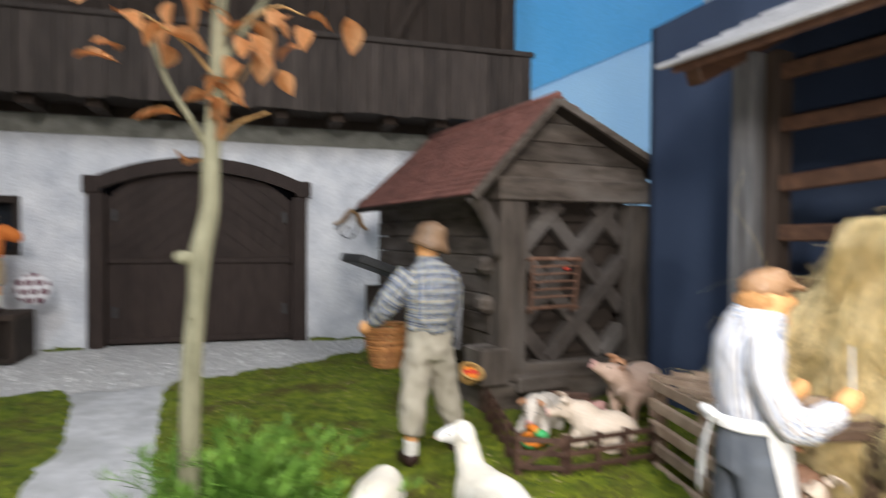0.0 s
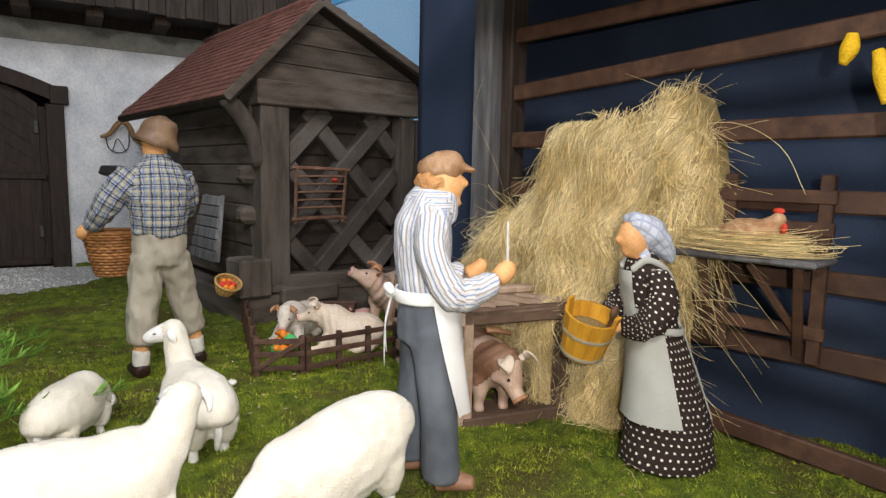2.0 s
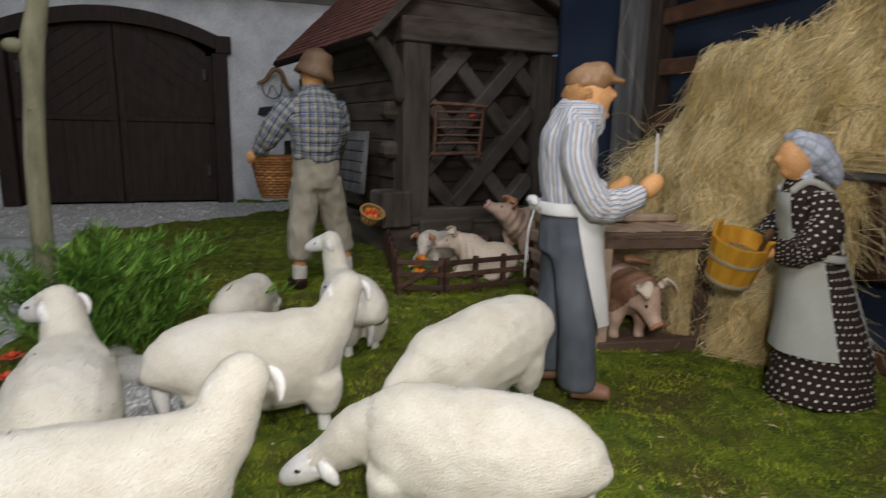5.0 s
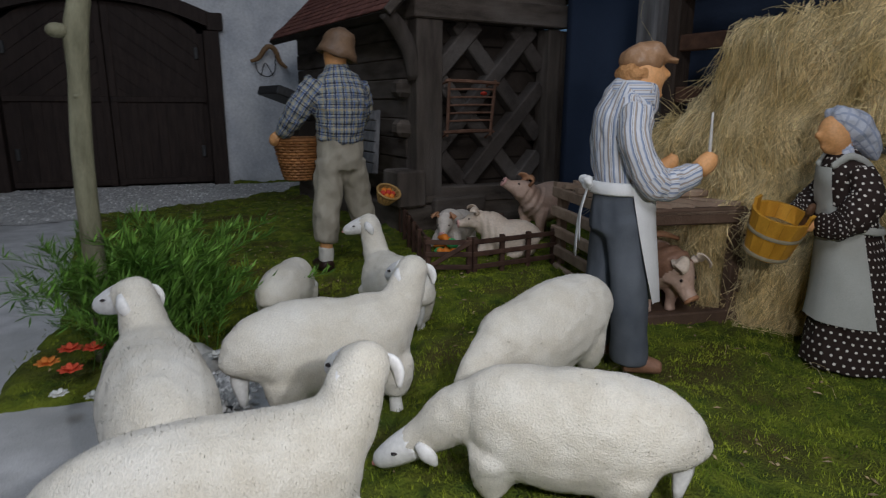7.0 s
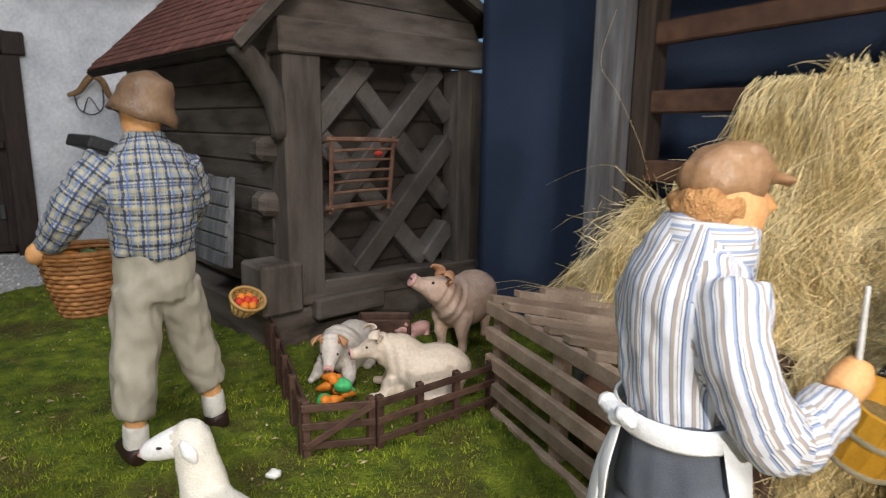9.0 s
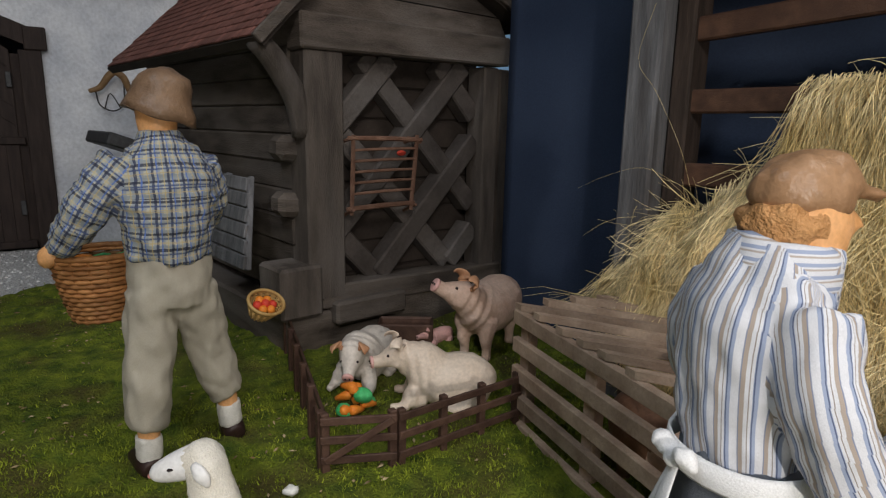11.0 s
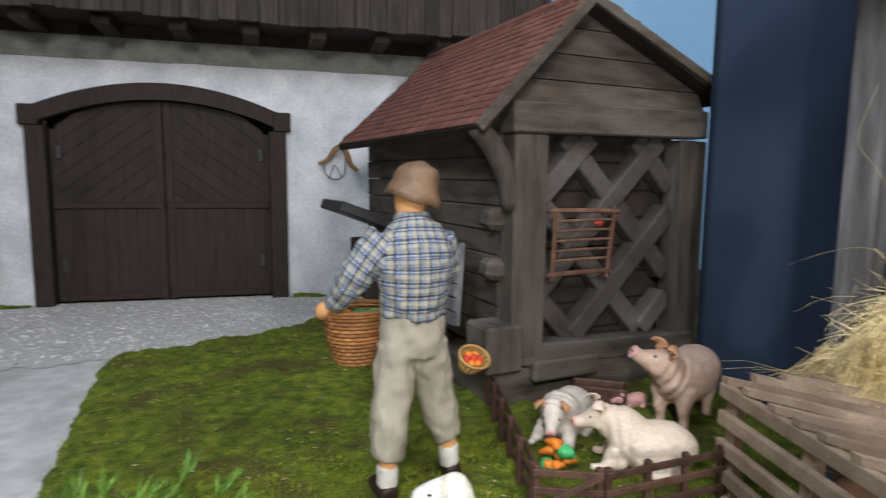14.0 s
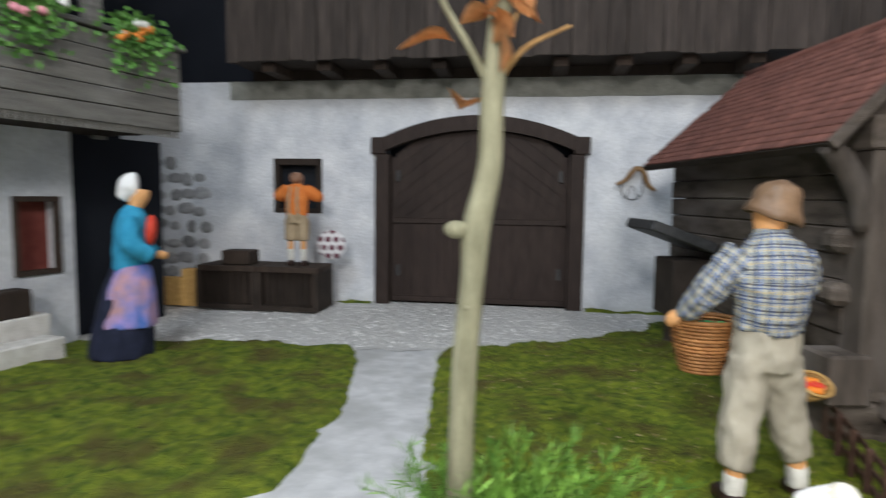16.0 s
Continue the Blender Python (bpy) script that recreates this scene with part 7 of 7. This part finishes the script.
# ---- chicken boxes with the boy figurine ----
for x0, x1, label in ((-0.785, -0.52, "dark wooden chicken box with slatted front by the wall"), (-0.515, -0.25, "dark wooden chicken box with slatted front by the wall")):
    o = thing("chicken_box", label, "box", "boxes by the wall")
    bm = bmesh.new()
    box(bm, (x0, 3.25, 0.16), (x1, 3.45, 0.185), bevel=0.003)
    part("lid", bm, "dark_board", o)
    bm = bmesh.new()
    box(bm, (x0, 3.44, 0.0), (x1, 3.45, 0.16))
    box(bm, (x0, 3.252, 0.0), (x0 + 0.014, 3.44, 0.16))
    box(bm, (x1 - 0.014, 3.252, 0.0), (x1, 3.44, 0.16))
    box(bm, (x0 + 0.014, 3.252, 0.0), (x1 - 0.014, 3.44, 0.02))
    box(bm, (x0 + 0.014, 3.30, 0.02), (x1 - 0.014, 3.305, 0.16))
    part("body", bm, "hut_dark", o)
    for k in range(9):
        bm = bmesh.new()
        xx = x0 + 0.02 + (x1 - x0 - 0.04) * k / 8
        box(bm, (xx - 0.004, 3.245, 0.01), (xx + 0.004, 3.252, 0.16), bevel=0.001)
        part("slat", bm, "dark_board", o)
bm = bmesh.new()
box(bm, (-0.685, 3.28, 0.186), (-0.56, 3.38, 0.245), bevel=0.004)
tagged(finish("small_box", bm, "dark_board"), "small dark wooden box on the chicken box", "box")
body = limb_group([([(0, 0, 0.20), (0, 0, 0.27), (0, 0, 0.325), (0, 0.0, 0.345)], [(0.045, 0.035), (0.05, 0.04), (0.05, 0.035), (0.02, 0.02)]), ([(-0.04, 0, 0.325), (-0.085, 0.02, 0.29), (-0.06, 0.06, 0.30)], [0.024, 0.026, 0.018]), ([(0.04, 0, 0.325), (0.085, 0.02, 0.29), (0.06, 0.06, 0.30)], [0.024, 0.026, 0.018])], 0.006)
short = limb_group([([(0, 0, 0.22), (0, 0, 0.18)], [(0.045, 0.036), (0.05, 0.04)]), ([(-0.024, 0, 0.19), (-0.028, 0, 0.105)], [0.03, 0.025]), ([(0.024, 0, 0.19), (0.028, 0, 0.105)], [0.03, 0.025]), ([(-0.02, -0.038, 0.20), (-0.018, -0.045, 0.27), (-0.016, -0.03, 0.335)], [0.007] * 3), ([(0.02, -0.038, 0.20), (0.018, -0.045, 0.27), (0.016, -0.03, 0.335)], [0.007] * 3)], 0.006)
skin = limb_group([([(-0.028, 0, 0.11), (-0.028, 0, 0.06)], [0.013, 0.012]), ([(0.028, 0, 0.11), (0.028, 0, 0.06)], [0.013, 0.012]), ([(0, 0.004, 0.335), (0, 0.01, 0.362)], [0.018, 0.026])], 0.005)
sock = limb_group([([(-0.028, 0, 0.07), (-0.028, 0, 0.02)], [0.015, 0.014]), ([(0.028, 0, 0.07), (0.028, 0, 0.02)], [0.015, 0.014])], 0.005)
shoe = limb_group([([(-0.03, -0.02, 0.01), (-0.032, 0.03, 0.01)], [0.014, 0.012]), ([(0.03, -0.02, 0.01), (0.032, 0.03, 0.01)], [0.014, 0.012])], 0.005)
hair = bmesh.new()
ball(hair, (0, 0.0, 0.368), (0.03, 0.03, 0.026), 12)
boy = new("boy_figurine", gather([(body[0], "orange", None), (short[0], "tan", None), (skin[0], "skin", None), (sock[0], "sock", None), (shoe[0], "shoe", None), (hair, "pig_brown", None)]))
boy.matrix_world = pose(-0.366, 3.33, 0.186, 0, 0, 0)
tagged(boy, "boy figurine in orange shirt and braces standing on a box", "figurine")
bm = bmesh.new()
pb = tube(bm, [(0, -0.02, 0), (0, -0.012, 0), (0, 0, 0), (0, 0.02, 0)], [0.02, 0.058, 0.064, 0.045], 20, 4, (0, 0, 1))
cus = new("spotted_shade", gather([(bm, "cushion", None)]))
for name, axis in (("cu", 0), ("cv", 2)):
    cus.data.attributes[name].data.foreach_set("value", [cus.data.vertices[l.vertex_index].co[axis] + 1 for l in cus.data.loops])
cus.matrix_world = pose(-0.245, 3.42, 0.268)
tagged(cus, "round white cloth shade with dark red spots", "shade")
bm = bmesh.new()
for k in range(8):
    for j in range(3):
        box(bm, (-0.98 + k * 0.022, 3.28 + j * 0.02, 0.0), (-0.98 + k * 0.022 + 0.018, 3.295 + j * 0.02, 0.12 + 0.04 * (k > 4)), bevel=0.002)
tagged(finish("straw_basket", bm, "wicker_pale"), "yellow straw basket standing by the boxes", "basket")

# stones painted at the wall's corner
r10 = random.Random(14)
corner = thing("corner_stones", "grey rough stones showing through the plaster at the wall's corner", "stones", kind="structure")
for i in range(34):
    bm = bmesh.new()
    ball(bm, (0, 0, 0), (r10.uniform(0.025, 0.05), 0.006, r10.uniform(0.02, 0.035)), 9)
    ruffle(bm, 0.006, 0.03, i)
    o = part("stone", bm, "stone", corner, smooth=True)
    o.matrix_world = pose(-1.16 + (i % 4) * 0.075 + r10.uniform(-0.02, 0.02), WALL - 0.001, 0.03 + (i // 4) * 0.075 + r10.uniform(-0.01, 0.01))

# ---- neighbouring house with balcony ----
house = thing("balcony_house", "white plastered house with grey wooden flower balcony", "house", at=(-0.809, 2.656, 0), turn=76.7)
bm = bmesh.new()
box(bm, (-1.2, 0.06, -0.05), (0.0, 0.16, 0.24))
box(bm, (-1.2, 0.06, 0.24), (-0.185, 0.16, 0.46))
box(bm, (-0.06, 0.06, 0.24), (0.0, 0.16, 0.46))
box(bm, (-1.2, 0.06, 0.46), (0.0, 0.16, 0.68))
part("wall", bm, "plaster", house)
win = part("window", (lambda b: (box(b, (-0.185, 0.10, 0.24), (-0.06, 0.11, 0.46)), b)[1])(bmesh.new()), "curtain", house, "small window with dark red curtain")
bm = bmesh.new()
for lo, hi in (((-0.197, 0.228), (-0.182, 0.472)), ((-0.063, 0.228), (-0.048, 0.472)), ((-0.182, 0.455), (-0.063, 0.472)), ((-0.182, 0.228), (-0.063, 0.244))):
    box(bm, (lo[0], 0.05, lo[1]), (hi[0], 0.075, hi[1]), bevel=0.002)
part("frame", bm, "dark_board", win)
for i in range(5):
    bm = bmesh.new()
    box(bm, (-1.2, -0.22 - 0.002 * (i % 2), 0.69 + i * 0.052), (0.19, -0.2, 0.69 + i * 0.052 + 0.05), bevel=0.002)
    part("balcony_board", bm, "balcony_wood", house)
for i in range(5):
    bm = bmesh.new()
    box(bm, (0.171, -0.198, 0.69 + i * 0.052), (0.19, 0.4, 0.69 + i * 0.052 + 0.05), bevel=0.002)
    part("balcony_board", bm, "balcony_wood", house)
bm = bmesh.new()
box(bm, (-1.2, -0.235, 0.951), (0.205, -0.185, 0.966), bevel=0.003)
part("handrail", bm, "balcony_wood", house)
bm = bmesh.new()
for k in range(56):
    tube(bm, [(-1.2 + k * 0.025, -0.212, 0.695), (-1.2 + k * 0.025, -0.212, 0.668)], [(0.011, 0.006), (0.008, 0.006)], 6, 2)
part("scalloped_trim", bm, "balcony_wood", house)
bm = bmesh.new()
box(bm, (-1.2, -0.198, 0.682), (0.17, 0.4, 0.70))
part("balcony_floor", bm, "dark_board", house)
for xx in (-0.12, 0.12):
    bm = bmesh.new()
    box(bm, (xx, 0.1, 0.67), (xx + 0.05, 0.15, 1.5), bevel=0.003)
    part("post", bm, "balcony_wood", house)
# upper wall in the same black, its darkness painted in
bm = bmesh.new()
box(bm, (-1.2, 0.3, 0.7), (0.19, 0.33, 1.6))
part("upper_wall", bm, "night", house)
for k in range(2):
    bm = bmesh.new()
    box(bm, (-0.75, -0.11 + 0.085 * k, -0.05), (-0.17 + 0.02 * k, -0.03 + 0.09 * k, 0.06 + k * 0.06), bevel=0.004)
    part("step", bm, "pale_stone", house)
bm = bmesh.new()
box(bm, (-0.45, -0.02, 0.12), (-0.2, 0.05, 0.20), bevel=0.004)
part("bench_end", bm, "dark_board", house)
# black sheet where the recess between house and barn lies in shade
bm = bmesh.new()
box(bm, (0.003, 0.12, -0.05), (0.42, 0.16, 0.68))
part("doorway", bm, "night", house, "black sheet standing in for the dark recess beside the house")
random.seed(8)
for x, mats in ((-0.34, ("flower_pink", "flower_pink", "flower_white")), (0.0, ("flower_orange", "flower_orange", "flower_white"))):
    o = thing("flower_box", "green plants with pink and orange blossoms hanging over the balcony", "plant", "balcony flowers", at=(-0.809 + 0.23 * x + 0.21, 2.656 + 0.973 * x - 0.05, 0.95), turn=76.7)
    lv, lf = [], []
    for i in range(420):
        t = random.random()
        p = np.array((random.gauss(0, 0.055), -0.02 - 0.02 * random.random(), 0.05 - 0.20 * t * random.random() + random.gauss(0, 0.015)))
        d = np.array((random.gauss(0, 1), random.gauss(-0.5, 0.5), random.gauss(-0.4, 0.7)))
        d /= np.linalg.norm(d)
        s = np.cross(d, (0.2, 1, 0.3))
        s /= np.linalg.norm(s)
        l = random.uniform(0.014, 0.03)
        b = len(lv)
        lv += [tuple(p), tuple(p + d * l * 0.5 + s * l * 0.32), tuple(p + d * l), tuple(p + d * l * 0.5 - s * l * 0.32)]
        lf.append((b, b + 1, b + 2, b + 3))
    me = bpy.data.meshes.new("leaves")
    me.from_pydata(lv, [], lf)
    me.materials.append(M["leaf_green"])
    q = new("leaves", me)
    q.parent = o
    tagged(q, kind="stuff")
    for k in range(9):
        bm = bmesh.new()
        ball(bm, (random.gauss(0, 0.05), -0.045, random.uniform(-0.02, 0.05)), (0.014, 0.010, 0.012), 8)
        ruffle(bm, 0.006, 0.012, k)
        part("blossom", bm, mats[k % 3], o, smooth=True)

# woman figurine in blue before that house
dress = limb_group([([(0, 0, 0.0), (0, 0, 0.05), (0, 0, 0.15), (0, 0, 0.25)], [(0.095, 0.095), (0.092, 0.092), (0.075, 0.078), (0.05, 0.05)])], 0.006, 0.005, 0.04, 1, (1.5, 1.5, 0.4))
jacket = limb_group([([(0, 0, 0.24), (0, 0, 0.31), (0, 0, 0.385), (0, 0.004, 0.42)], [(0.052, 0.045), (0.056, 0.05), (0.058, 0.045), (0.022, 0.022)]), ([(-0.05, 0, 0.385), (-0.075, 0.01, 0.32), (-0.055, 0.07, 0.28)], [0.028, 0.03, 0.022]), ([(0.05, 0, 0.385), (0.075, 0.01, 0.32), (0.055, 0.07, 0.28)], [0.028, 0.03, 0.022])], 0.006, 0.003, 0.03)
skin = limb_group([([(0, 0.006, 0.41), (0, 0.014, 0.445), (0, 0.016, 0.465)], [0.02, 0.031, 0.03]), ([(-0.05, 0.078, 0.278), (-0.03, 0.105, 0.275)], [0.014, 0.012])], 0.005)
scarf = limb_group([([(0, 0.01, 0.475), (0, -0.012, 0.47), (0, -0.03, 0.435)], [(0.036, 0.032), (0.042, 0.038), (0.022, 0.02)], (0, 0, 1))], 0.005, 0.003, 0.02)
apron = limb_group([([(0, 0.012, 0.255), (0, 0.010, 0.17), (0, 0.008, 0.085)], [(0.054, 0.052), (0.080, 0.076), (0.094, 0.090)])], 0.006, 0.005, 0.03, 2, (1.5, 1.5, 0.4))
shawl = bmesh.new()
ball(shawl, (0.0, 0.055, 0.35), (0.035, 0.02, 0.045), 10)
w2 = new("woman_figurine", gather([(dress[0], "navy", None), (jacket[0], "blue_wool", None), (skin[0], "skin", None), (scarf[0], "apron_white", None), (apron[0], "patch_blue", None), (shawl, "red", None)]))
for v in w2.data.vertices:
    v.co.y += 0.11 * v.co.z
w2.matrix_world = pose(-0.592, 2.510, 0.0, 0, 0, -62)
w2.scale = (0.92, 0.95, 1.07)
tagged(w2, "woman figurine in blue jacket, dark skirt and white headscarf", "figurine")
